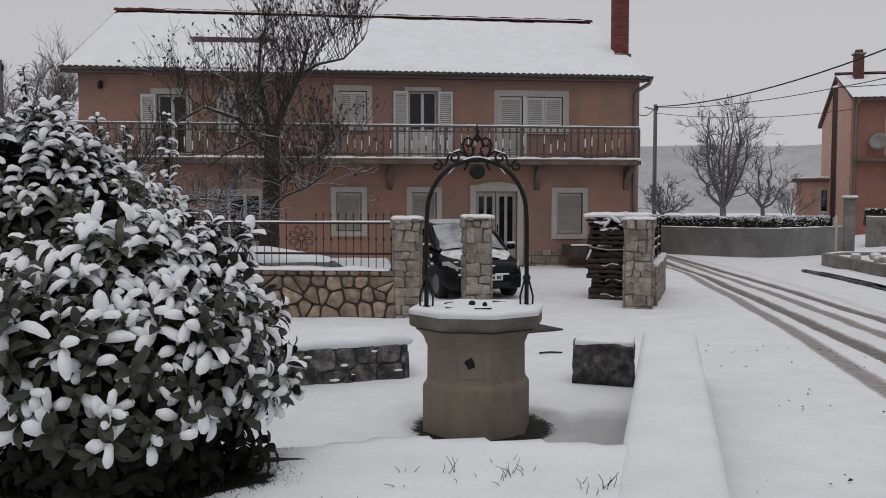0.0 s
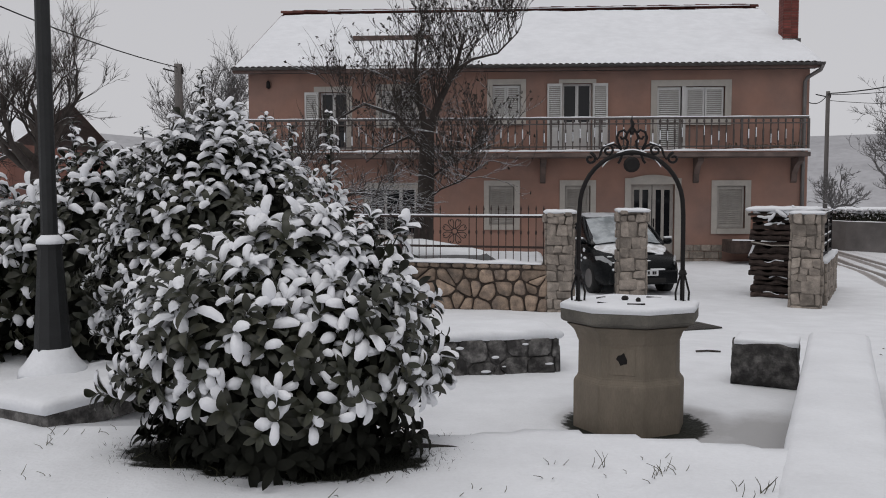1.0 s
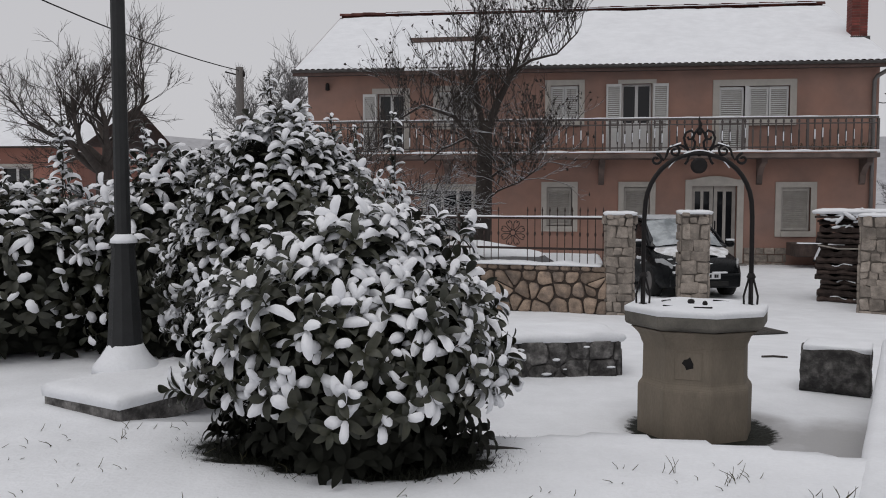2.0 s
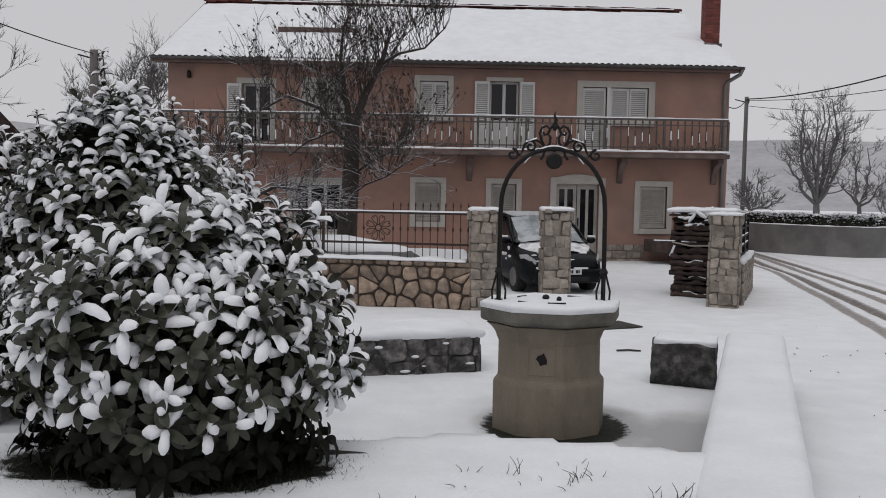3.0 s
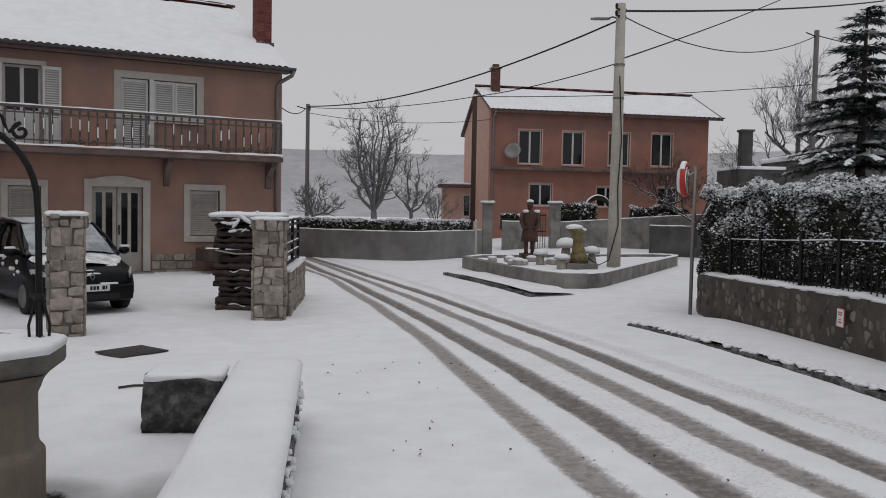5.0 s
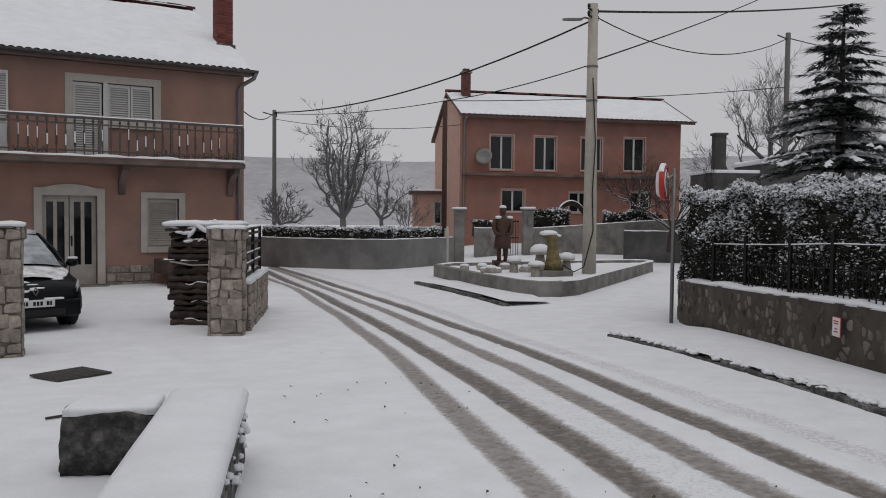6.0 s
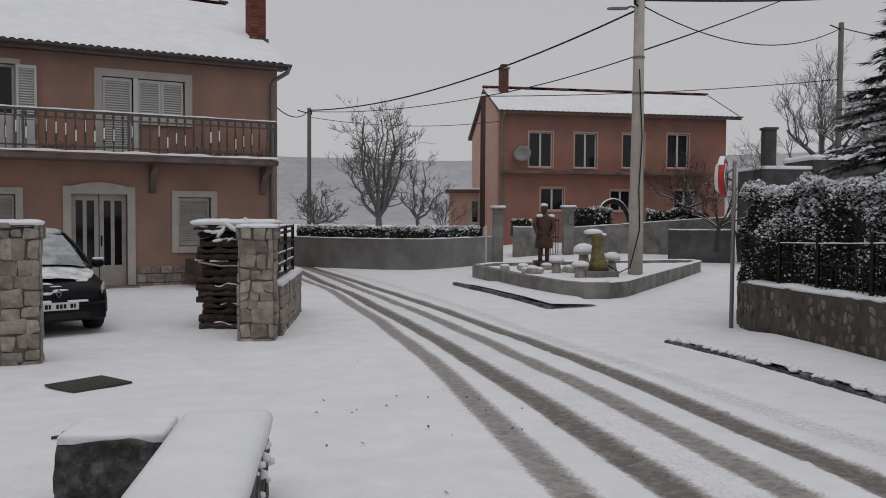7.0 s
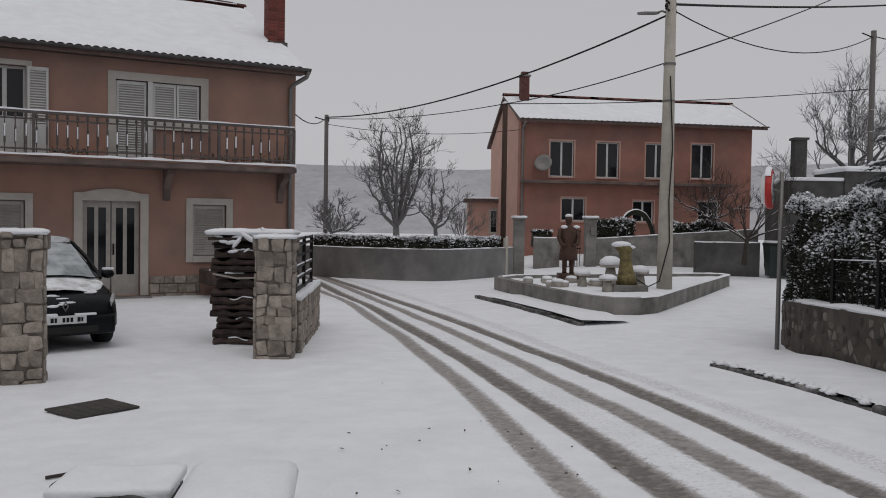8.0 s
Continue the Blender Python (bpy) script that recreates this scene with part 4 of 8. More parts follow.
for v in bm.verts:
    c = v.co.copy()
    k = max(0.0, sum(a * a for a in c) ** 0.5 - 0.62)
    c *= 1 - 0.35 * k
    inset = 0.03 if c.z < -0.12 else 0.0
    p = -PLEFT * (c.x + 0.5) * 0.56 + PWAY * (c.y + 0.5) * 0.42 + Vector((0, 0, -0.3 + 0.6 * (c.z + 0.5)))
    n = Vector((noise.noise(p * 5), noise.noise(p * 5 + Vector((7, 0, 0))), noise.noise(p * 5 + Vector((0, 9, 0))))) * 0.03 + Vector((noise.noise(p * 17), noise.noise(p * 17 + Vector((7, 0, 0))), noise.noise(p * 17 + Vector((0, 9, 0))))) * 0.016
    v.co = p + n * (1 - max(0, c.z)) + PWAY * inset
part("stone", bm, STONE_DARK, rough, smooth=True)
snow_cap([(-PLEFT * a + PWAY * b).xy for a, b in ((0.03, 0.02), (0.56, 0.02), (0.56, 0.42), (0.03, 0.42))], 0.283, 0.04, parent=rough, spill=0.004)

parapet = thing("parapet", (parapet_mid(2.6), 2.6, 0), "low stone parapet under a smooth cap of snow", "wall", kind="structure")
PLEN = 5.22
PO = [-PLEFT * 0.2, -PLEFT * 0.2 + PWAY * PLEN, PLEFT * 0.2 + PWAY * PLEN, PLEFT * 0.2]
bm = bmesh.new()
prism(bm, [p.xy for p in PO], -0.4, 0.345)
part("core", bm, STONE_DARK, parapet)
rubble(parapet, PO[1].xy, -PWAY, PLEN, -0.12, 0.34, 0.16, STONE_DARK, 0.03, 0.008, 41)
rubble(parapet, PO[2].xy, -PLEFT * 1.0, 0.4, -0.25, 0.34, 0.16, STONE_DARK, 0.03, 0.008, 42)
bm = bmesh.new()
prof = [(-0.232, -0.03), (-0.24, 0.02), (-0.228, 0.05), (-0.19, 0.068), (-0.1, 0.076), (0.0, 0.078), (0.1, 0.076), (0.19, 0.068), (0.228, 0.05), (0.24, 0.02), (0.232, -0.03)]
rings(bm, [[-PLEFT * a * (k + 0.02 * noise.noise((d * 2.5, a * 3, 1))) + PWAY * d + Vector((0, 0, 0.345 + h * (k + 0.12 * noise.noise((d * 2, a * 2, 5)))))for a, h in prof] for d, k in [(-0.03, 0.6), (0.02, 1.0), *((x, 1.0) for x in np.arange(0.12, PLEN, 0.1)), (PLEN + 0.01, 1.0), (PLEN + 0.045, 0.85)]])
bmesh.ops.recalc_face_normals(bm, faces=bm.faces)
part("snow_cap", bm, SNOW, parapet, smooth=True)
bm = bmesh.new()
rr = random.Random(3)
for k in range(90):
    u, z = rr.uniform(0, PLEN), rr.uniform(0.02, 0.3)
    c = -PLEFT * 0.225 + PWAY * u + Vector((0, 0, z))
    r = rr.uniform(0.012, 0.035)
    bmesh.ops.create_icosphere(bm, subdivisions=1, radius=r, matrix=Matrix.Translation(c) @ Matrix.Diagonal((1.0, 1.4, 0.8, 1)))
tagged(part("stuck_snow", bm, SNOW, parapet, "snow caught on the rough outer face", smooth=True), kind="stuff")

cover = tagged(part("manhole_cover", boxed(-0.31, 0.31, -0.27, 0.27, 0, 0.02, bevel=0.004), WET), "dark square iron manhole cover bare of snow", "manhole cover")
cover.location, cover.rotation_euler = (3.08, 11.95, gz(3.08, 11.95) + 0.004), (0, 0, radians(25))
for k in range(5):
    part("rib", boxed(-0.27 + k * 0.115, -0.21 + k * 0.115, -0.23, 0.23, 0.02, 0.022), WET, cover)
bm = bmesh.new()
tube(bm, [(2.57, 9.51, gz(2.57, 9.51) + 0.012), (2.7, 9.52, gz(2.7, 9.52) + 0.018), (2.84, 9.51, gz(2.84, 9.51) + 0.01)], 0.012, 5)
tagged(part("fallen_stick", bm, BARK), "thin dark stick lying on the snow", "stick")

# lawn edge: a dark gap under the snow lip, and dead stalks
bm = bmesh.new()
tube(bm, [(-0.42, 4.08, 0.395), (-0.1, 4.05, 0.4), (0.12, 4.02, 0.398), (0.27, 4.0, 0.39)], [0.012, 0.018, 0.014, 0.004], 5)
tagged(part("lawn_edging", bm, WET), "dark lawn edging showing under the snow lip", "edging", kind="structure")
bm = bmesh.new()
rr = random.Random(8)
spots = [(1.06, 3.69, 9, 0.06), (0.75, 3.78, 4, 0.07), (0.6, 3.78, 3, 0.04), (1.4, 3.5, 7, 0.06), (1.33, 3.46, 4, 0.06)] + [(rr.uniform(-2.6, 1.2), rr.uniform(3.0, 4.2), 2, 0.025) for _ in range(60)]
for sx, sy, count, tall in spots:
    for k in range(count):
        bx, by = sx + rr.gauss(0, 0.035), sy + rr.gauss(0, 0.03)
        z = gz(bx, by)
        t = Vector((rr.gauss(0, 0.03), rr.gauss(0, 0.03), tall * rr.uniform(0.5, 1.2)))
        tube(bm, [(bx, by, z - 0.01), Vector((bx, by, z)) + t * 0.5 + Vector((0.006, 0, 0)), Vector((bx, by, z)) + t], [0.002, 0.0018, 0.001], 3)
litter = bmesh.new()
for k in range(240):
    bx, by = rr.uniform(2.4, 6.0), rr.uniform(4.2, 12.5)
    if bx < parapet_mid(by) + 0.4 or noise.noise((bx * 0.9, by * 0.9, 2)) < -0.05:
        continue
    q, s = rr.uniform(0, 6.28), rr.uniform(0.006, 0.022)
    p, a_, b_ = Vector((bx, by, gz(bx, by) + 0.012)), Vector((math.cos(q), math.sin(q), 0.2)) * s, Vector((-math.sin(q), math.cos(q), 0.15)) * s * 0.5
    litter.faces.new([litter.verts.new(v) for v in (p - a_, p - b_, p + a_, p + b_ + Vector((0, 0, 0.01)))])
tagged(part("leaf_litter", litter, DRY_GRASS), "dark scraps of leaf lying on the road snow", "litter", kind="stuff")
tagged(part("dead_grass", bm, DRY_GRASS), "dead grass stalks poking through the snow", "grass", kind="stuff")
bm = bmesh.new()
for k in range(2600):
    a, r = rr.uniform(0, 6.283), rr.uniform(0.6, 1.06)
    bx, by = -0.67 + 0.86 * r * math.cos(a), 3.98 + 0.5 * r * math.sin(a)
    z = gz(bx, by) - 0.03
    t = Vector((rr.gauss(0, 0.03), rr.gauss(0, 0.03), rr.uniform(0.012, 0.05)))
    q = rr.uniform(0, 6.28)
    s = Vector((math.cos(q), math.sin(q), 0)) * 0.004
    p = Vector((bx, by, z))
    bm.faces.new([bm.verts.new(v) for v in (p - s, p + s, p + t)])
tagged(part("bare_grass", bm, surface("dark_green_grass", (0.016, 0.018, 0.01), 0.4, 9.0, 60.0, 0.0, 0.9)), "dark grass ring sheltered by the shrub", "grass", kind="stuff")


# ---- garden wall, gate piers and fence ----
GW0, GWAY = Vector((1.2, 13.72, 0)), Vector((-0.976, 0.217, 0))
GLEN = 7.2
gwall = thing("garden_wall", GW0, "rubble garden wall of warm brown stones with snow on its coping", "wall", kind="structure")
out = Vector((-GWAY.y, GWAY.x, 0))
back_ = Vector((GWAY.y, -GWAY.x, 0))
bm = bmesh.new()
prism(bm, [p.xy for p in (Vector((0, 0, 0)), back_ * 0.34, back_ * 0.34 + GWAY * GLEN, GWAY * GLEN)], -0.4, 0.47)
part("core", bm, MORTAR_DARK, gwall)
rubble(gwall, (GWAY * GLEN).xy, -GWAY, GLEN, -0.32, 0.38, 0.23, STONE, 0.05, 0.018, 51, aspect=1.05, jitter=0.5)
rubble(gwall, (GWAY * GLEN).xy, -GWAY, GLEN, 0.38, 0.47, 0.09, STONE, 0.05, 0.012, 52, aspect=2.2)
bm = bmesh.new()
snow_strip(bm, [back_ * 0.15 + GWAY * d + Vector((0, 0, 0.465)) for d in np.arange(0.1, GLEN, 0.12)], 0.22, 0.07, 9)
part("coping_snow", bm, SNOW, gwall, smooth=True)

fence = thing("iron_fence", GW0 + back_ * 0.17 + Vector((0, 0, 0.47)), "brown wrought iron fence with spear tips on the garden wall", "fence")
for z in (0.26, 0.76):
    bm = bmesh.new()
    for s in (0,):
        a, b = GWAY * 0.02, GWAY * (GLEN - 0.2)
        side = back_ * 0.014
        vs = [bm.verts.new(p + Vector((0, 0, z + dz))) for dz in (-0.018, 0.018) for p in (a - side, b - side, b + side, a + side)]
        for q in ((0, 1, 2, 3), (7, 6, 5, 4), (4, 5, 1, 0), (5, 6, 2, 1), (6, 7, 3, 2), (7, 4, 0, 3)):
            bm.faces.new([vs[i] for i in q])
    part("rail", bm, IRON_BROWN, fence)
bm = bmesh.new()
snow_strip(bm, [GWAY * d + Vector((0, 0, 0.777)) for d in np.arange(0.05, GLEN - 0.25, 0.1)], 0.02, 0.028, 5)
part("rail_snow", bm, SNOW, fence)
bm = bmesh.new()
tube(bm, [(0, 0, 0.02), (0, 0, 0.86)], 0.0075, 5)
lathe(bm, [(0.008, 0.86), (0.016, 0.885), (0.001, 0.95)], 5)
for z in (0.5,):
    lathe(bm, [(0.008, z - 0.04), (0.017, z - 0.01), (0.017, z + 0.01), (0.008, z + 0.04)], 6)
bar_me = finish(bm, "bar")
bar_me.materials.append(IRON_BROWN)
for i in range(int(GLEN / 0.125)):
    d = 0.1 + i * 0.125
    if 1.35 < d < 1.85:
        continue
    ob = put_mesh("bar", bar_me, None, fence)
    ob.location = GWAY * d
for d in (0.03, 2.55, 5.0):
    ob = part("fence_post", boxed(-0.025, 0.025, -0.025, 0.025, -0.02, 0.82, bevel=0.004), IRON_BROWN, fence)
    ob.location = GWAY * d
fr = Matrix.Translation(GWAY * 1.6 + Vector((0, 0, 0.51))) @ Matrix.Rotation(math.atan2(GWAY.y, GWAY.x), 4, "Z")
bm = bmesh.new()
tube(bm, [fr @ Vector((0.05 * math.cos(k * 0.5236), 0, 0.05 * math.sin(k * 0.5236))) for k in range(13)], 0.01, 5)
rosette = part("rosette", bm, IRON_BROWN, fence, "wrought iron flower in the fence")
for k in range(8):
    a = k * math.pi / 4 + math.pi / 8
    bm = bmesh.new()
    for flip in (-1, 1):
        tube(bm, [fr @ Vector((q * math.cos(a + flip * w), 0, q * math.sin(a + flip * w))) for q, w in ((0.05, 0.0), (0.09, 0.2), (0.14, 0.3), (0.19, 0.24), (0.215, 0.1), (0.205, 0.0), (0.18, 0.04))], 0.008, 5)
    part("petal", bm, IRON_BROWN, rosette)


def stone_pier(x, y, w, d, low, high, turn, seed, label, snow=0.05, size=0.17):
    t = thing("gate_pier", (x, y, 0), label, "pier", "stone gate piers", turn=turn)
    hw, hd = w / 2, d / 2
    part("core", boxed(-hw + 0.02, hw - 0.02, -hd + 0.02, hd - 0.02, low, high), MORTAR, t)
    body = high - 0.17
    for i, (s, way, ln) in enumerate((((-hw + 0.02, -hd + 0.02), (1, 0), w - 0.04), ((hw - 0.02, -hd + 0.02), (0, 1), d - 0.04), ((hw - 0.02, hd - 0.02), (-1, 0), w - 0.04), ((-hw + 0.02, hd - 0.02), (0, -1), d - 0.04))):
        rubble(t, s, way, ln, low + 0.02, body, size, STONE_GREY, 0.034, 0.003, seed + i, aspect=1.1, squared=True)
        rubble(t, s, way, ln, body, high, 0.17, STONE_GREY, 0.055, 0.005, seed + 7 + i, aspect=0.95, squared=True)
    snow_cap([Vector(p) for p in ((-hw, -hd), (hw, -hd), (hw, hd), (-hw, hd))], high, snow, parent=t, spill=0.04)
    return t


stone_pier(1.4, 13.9, 0.46, 0.46, -0.4, 1.3, -4, 60, "stone gate pier with a snow cap ending the garden wall", size=0.15)
stone_pier(2.56, 13.95, 0.46, 0.46, -0.4, 1.32, -3, 80, "squared stone gate pier with a snow cap standing free")
RT = math.degrees(math.atan2(0.369, 0.929))
stone_pier(5.58, 14.6, 0.5, 0.5, -0.4, 1.27, -21.6, 100, "stone gate pier beside the wood stack", 0.04)
swall = thing("side_wall", (5.95, 14.75, 0), "low stone wall along the road with snow on it", "wall", kind="structure", turn=-24.5)
bm = bmesh.new()
prism(bm, [(-0.38, -0.05), (0, -0.05), (0.02, 3.0), (-0.36, 3.0)], -0.4, 0.4)
part("core", bm, MORTAR, swall)
rubble(swall, (0, -0.05), (0, 1), 3.05, -0.35, 0.42, 0.18, STONE_GREY, 0.035, 0.006, 121, squared=True)
snow_cap([Vector(p) for p in ((-0.36, 0), (0.03, 0), (0.03, 3), (-0.36, 3))], 0.42, 0.07, parent=swall, spill=0.03)
bm = bmesh.new()
for z in (0.5, 0.66, 0.82, 0.98, 1.14, 1.22):
    box(bm, -0.1, -0.07, 0.25, 2.6, z, z + 0.04)
for y in (0.25, 1.4, 2.56):
    box(bm, -0.11, -0.06, y, y + 0.05, 0.42, 1.27)
part("rail_panel", bm, IRON, swall, "dark iron rail panel with snow on the bars")
bm = bmesh.new()
for z in (0.7, 0.86, 1.26):
    snow_strip(bm, line_pts((-0.085, 0.27, z), (-0.085, 2.6, z), 0.12), 0.018, 0.02, 5)
part("rail_snow", bm, SNOW, swall)

# ---- wood stack ----
stack = thing("wood_stack", (5.12, 15.95, -0.3), "tall stack of dark split slab wood with snow on its lid", "wood stack", turn=-24)
rr = random.Random(12)


def slab(z, thick, seed, teeth, reach):
    """A rough slab of bark wood lying across the stack: wavy, with a torn front edge."""
    xs = np.linspace(-0.04 + reach, 1.04 + reach * 0.5, 25)
    bm = bmesh.new()
    loops = []
    for i, x in enumerate(xs):
        lift = 0.025 * noise.noise((x * 2.2, seed, 0))
        saw = teeth * abs(((x * (4.0 + seed % 3) + seed * 0.37) % 1.0) - 0.5)
        front = -0.05 + 0.06 * noise.noise((x * 4, seed, 3)) - saw
        t0 = thick * (0.75 + 0.5 * noise.noise((x * 6, seed, 5)))
        loops.append([(x, front + 0.03, z + lift), (x, front, z + lift + t0 * 0.45), (x, front + 0.035, z + lift + t0), (x, 1.1, z + lift + t0), (x, 1.1, z + lift)])
    rings(bm, loops)
    bmesh.ops.recalc_face_normals(bm, faces=bm.faces)
    ob = part("slab_of_wood", bm, SLAB_WOOD, stack)
    if seed % 3 == 0:
        sn = bmesh.new()
        xa = rr.uniform(0.0, 0.45)
        snow_strip(sn, [Vector(lp[2]) + Vector((0, 0.005, -0.004)) for lp in loops if xa < lp[0][0] < xa + rr.uniform(0.2, 0.45)] or [Vector(loops[0][2]), Vector(loops[1][2])], 0.028, 0.024, 5)
        part("slab_snow", sn, SNOW, ob)


z, k = 0.0, 0
while z < 1.4:
    h = rr.uniform(0.08, 0.15)
    slab(z, h, k, rr.choice((0.0, 0.03, 0.09)), rr.uniform(-0.06, 0.05))
    z += h * 0.92
    k += 1
for k, (xa, xb, za) in enumerate(((-0.1, 1.0, 1.5), (0.02, 1.06, 1.55), (-0.08, 0.55, 1.42))):
    part("lid_board", boxed(xa, xb, -0.16 + 0.1 * k, 0.4 + 0.15 * k, za, za + 0.04, bevel=0.006), SLAB_WOOD, stack)
snow_cap([Vector(p) for p in ((-0.1, -0.16), (1.05, -0.1), (1.06, 0.8), (-0.08, 0.8))], 1.59, 0.07, parent=stack, spill=0.06)
for k in range(22):
    bm = bmesh.new()
    bmesh.ops.create_icosphere(bm, subdivisions=2, radius=rr.uniform(0.03, 0.075), matrix=Matrix.Translation((rr.uniform(0.0, 0.9), rr.uniform(-0.17, -0.1), 1.62 - abs(rr.gauss(0, 0.13)))) @ Matrix.Rotation(rr.uniform(-0.9, 0.9), 4, "Y") @ Matrix.Diagonal((1.7, 0.6, 0.55, 1)))
    part("snow_clump", bm, SNOW, stack, smooth=True)
bm = bmesh.new()
tube(bm, [(-0.04, -0.1, 1.02), (0.3, -0.12, 0.96), (0.6, -0.12, 0.97), (1.0, -0.1, 0.99)], 0.014, 5)
part("strap", bm, ROCK_PALE, stack)

# ---- parked car ----
car = thing("car", (3.12, 15.95, -0.32), "dark parked hatchback with snow on roof, bonnet and windscreen", "car", turn=13)
# stations from the nose (y = 0) to the tail: y, half width, sill, shoulder, crown
ST = [(0.0, 0.6, 0.3, 0.52, 0.62), (0.1, 0.72, 0.22, 0.6, 0.7), (0.35, 0.8, 0.2, 0.72, 0.8), (0.8, 0.825, 0.2, 0.82, 0.9), (1.1, 0.83, 0.2, 0.86, 0.96), (2.0, 0.835, 0.2, 0.88, 0.96), (3.0, 0.83, 0.2, 0.9, 0.97), (3.6, 0.8, 0.24, 0.9, 0.96), (3.8, 0.7, 0.3, 0.86, 0.92)]
bm = bmesh.new()
rings(bm, [[(sx * w * k, y, z) for sx, k, z in ((-1, 0.9, lo), (-1, 1.0, lo + 0.12), (-1, 1.0, sh * 0.8), (-1, 0.97, sh), (-1, 0.85, cr * 0.985), (-1, 0.4, cr), (1, 0.4, cr), (1, 0.85, cr * 0.985), (1, 0.97, sh), (1, 1.0, sh * 0.8), (1, 1.0, lo + 0.12), (1, 0.9, lo))] for y, w, lo, sh, cr in ST])
bmesh.ops.recalc_face_normals(bm, faces=bm.faces)
part("body", bm, CAR, car, "dark painted body", smooth=True)
CAB = [(0.85, 0.74, 0.93, 0.96), (1.05, 0.745, 0.93, 1.08), (1.62, 0.73, 0.93, 1.4), (1.9, 0.72, 0.93, 1.46), (2.6, 0.71, 0.93, 1.47), (3.2, 0.7, 0.93, 1.4), (3.72, 0.68, 0.93, 1.0)]


def cab_ring(y, w, lo, top, grow=0.0):
    t = 1 - 0.2 * max(0, top - lo) / 0.5
    return [(-w - grow, y, lo), (-w * (1 + t) / 2 - grow, y, (lo + top) / 2), (-w * t - grow * 0.5, y, top - 0.05 * (top - lo)), (-w * t * 0.85, y, top + grow), (w * t * 0.85, y, top + grow), (w * t + grow * 0.5, y, top - 0.05 * (top - lo)), (w * (1 + t) / 2 + grow, y, (lo + top) / 2), (w + grow, y, lo)]


bm = bmesh.new()
rings(bm, [cab_ring(*c) for c in CAB])
bmesh.ops.recalc_face_normals(bm, faces=bm.faces)
part("cabin_glass", bm, WINDOW, car, "dark windows", smooth=True)
bm = bmesh.new()
for s in (-1, 1):
    for ya, yb, wa in ((0.86, 1.66, 0.74), (2.28, 2.3, 0.72), (3.1, 3.2, 0.7)):
        pts = [(s * (0.757), ya, 0.93), (s * 0.71, (ya + yb) / 2, 1.19), (s * 0.612, yb, 1.42)]
        tube(bm, pts, 0.032, 5)
    tube(bm, [(s * 0.612, 1.66, 1.42), (s * 0.6, 2.0, 1.455), (s * 0.6, 2.6, 1.46), (s * 0.6, 3.2, 1.39), (s * 0.69, 3.7, 1.0)], 0.03, 5)
part("roof_frame", bm, CAR, car)
bm = bmesh.new()
rings(bm, [[(x * w, y, z + 0.03 + 0.02 * noise.noise((x * 3, y * 3, 0))) for x in np.linspace(-1, 1, 9)] for y, w, z in ((1.6, 0.56, 1.41), (1.75, 0.6, 1.45), (2.0, 0.6, 1.475), (2.6, 0.6, 1.48), (3.1, 0.58, 1.42), (3.3, 0.56, 1.36))], closed=False)
bmesh.ops.solidify(bm, geom=bm.faces[:], thickness=0.05)
bmesh.ops.recalc_face_normals(bm, faces=bm.faces)
part("roof_snow", bm, SNOW, car, smooth=True)


def sheet_on(ys, zs, halves, lift, jag, seed):
    verts, faces, n = [], [], 15
    for y, z, w in zip(ys, zs, halves):
        for i in range(n):
            u = -1 + 2 * i / (n - 1)
            verts.append((u * w * (1 + jag * noise.noise((u * 3, y * 4, seed))), y, z + lift - 0.05 * u * u + 0.008 * noise.noise((u * 9, y * 9, seed))))
    for j in range(len(ys) - 1):
        for i in range(n - 1):
            faces.append((j * n + i, j * n + i + 1, (j + 1) * n + i + 1, (j + 1) * n + i))
    return verts, faces


raw("windscreen_snow", *sheet_on([0.78, 0.9, 1.05, 1.25, 1.45, 1.62], [0.95, 1.0, 1.1, 1.21, 1.32, 1.41], [0.66, 0.66, 0.64, 0.62, 0.6, 0.57], 0.05, 0.06, 3), surface("snow_film_on_glass", (0.42, 0.45, 0.47), 0.2, 5.0, 60.0, 0.2, 0.5, alt=(0.13, 0.15, 0.16), alt_amount=0.9, alt_scale=3.0), car, "half melted snow on the windscreen", smooth=True)
raw("bonnet_snow", *sheet_on([0.3, 0.42, 0.6, 0.7, 0.85], [0.79, 0.82, 0.87, 0.9, 0.94], [0.5, 0.6, 0.66, 0.7, 0.72], 0.035, 0.2, 7), SNOW_THIN, car, "thin patchy snow on the bonnet", smooth=True)
for x, y in ((-0.72, 0.72), (0.72, 0.72), (-0.72, 3.12), (0.72, 3.12)):
    bm = bmesh.new()
    rings(bm, [[(x + dx, y + r * math.cos(2 * math.pi * k / 18), 0.3 + r * math.sin(2 * math.pi * k / 18)) for k in range(18)] for dx, r in ((-0.1, 0.25), (-0.09, 0.29), (0.09, 0.29), (0.1, 0.25))])
    wheel = part("wheel", bm, RUBBER, car, smooth=True)
    bm = bmesh.new()
    s = math.copysign(1, x)
    rings(bm, [[(x + s * dx, y + r * math.cos(2 * math.pi * k / 14), 0.3 + r * math.sin(2 * math.pi * k / 14)) for k in range(14)] for dx, r in ((0.1, 0.19), (0.112, 0.17), (0.104, 0.05))])
    part("rim", bm, ZINC, wheel)
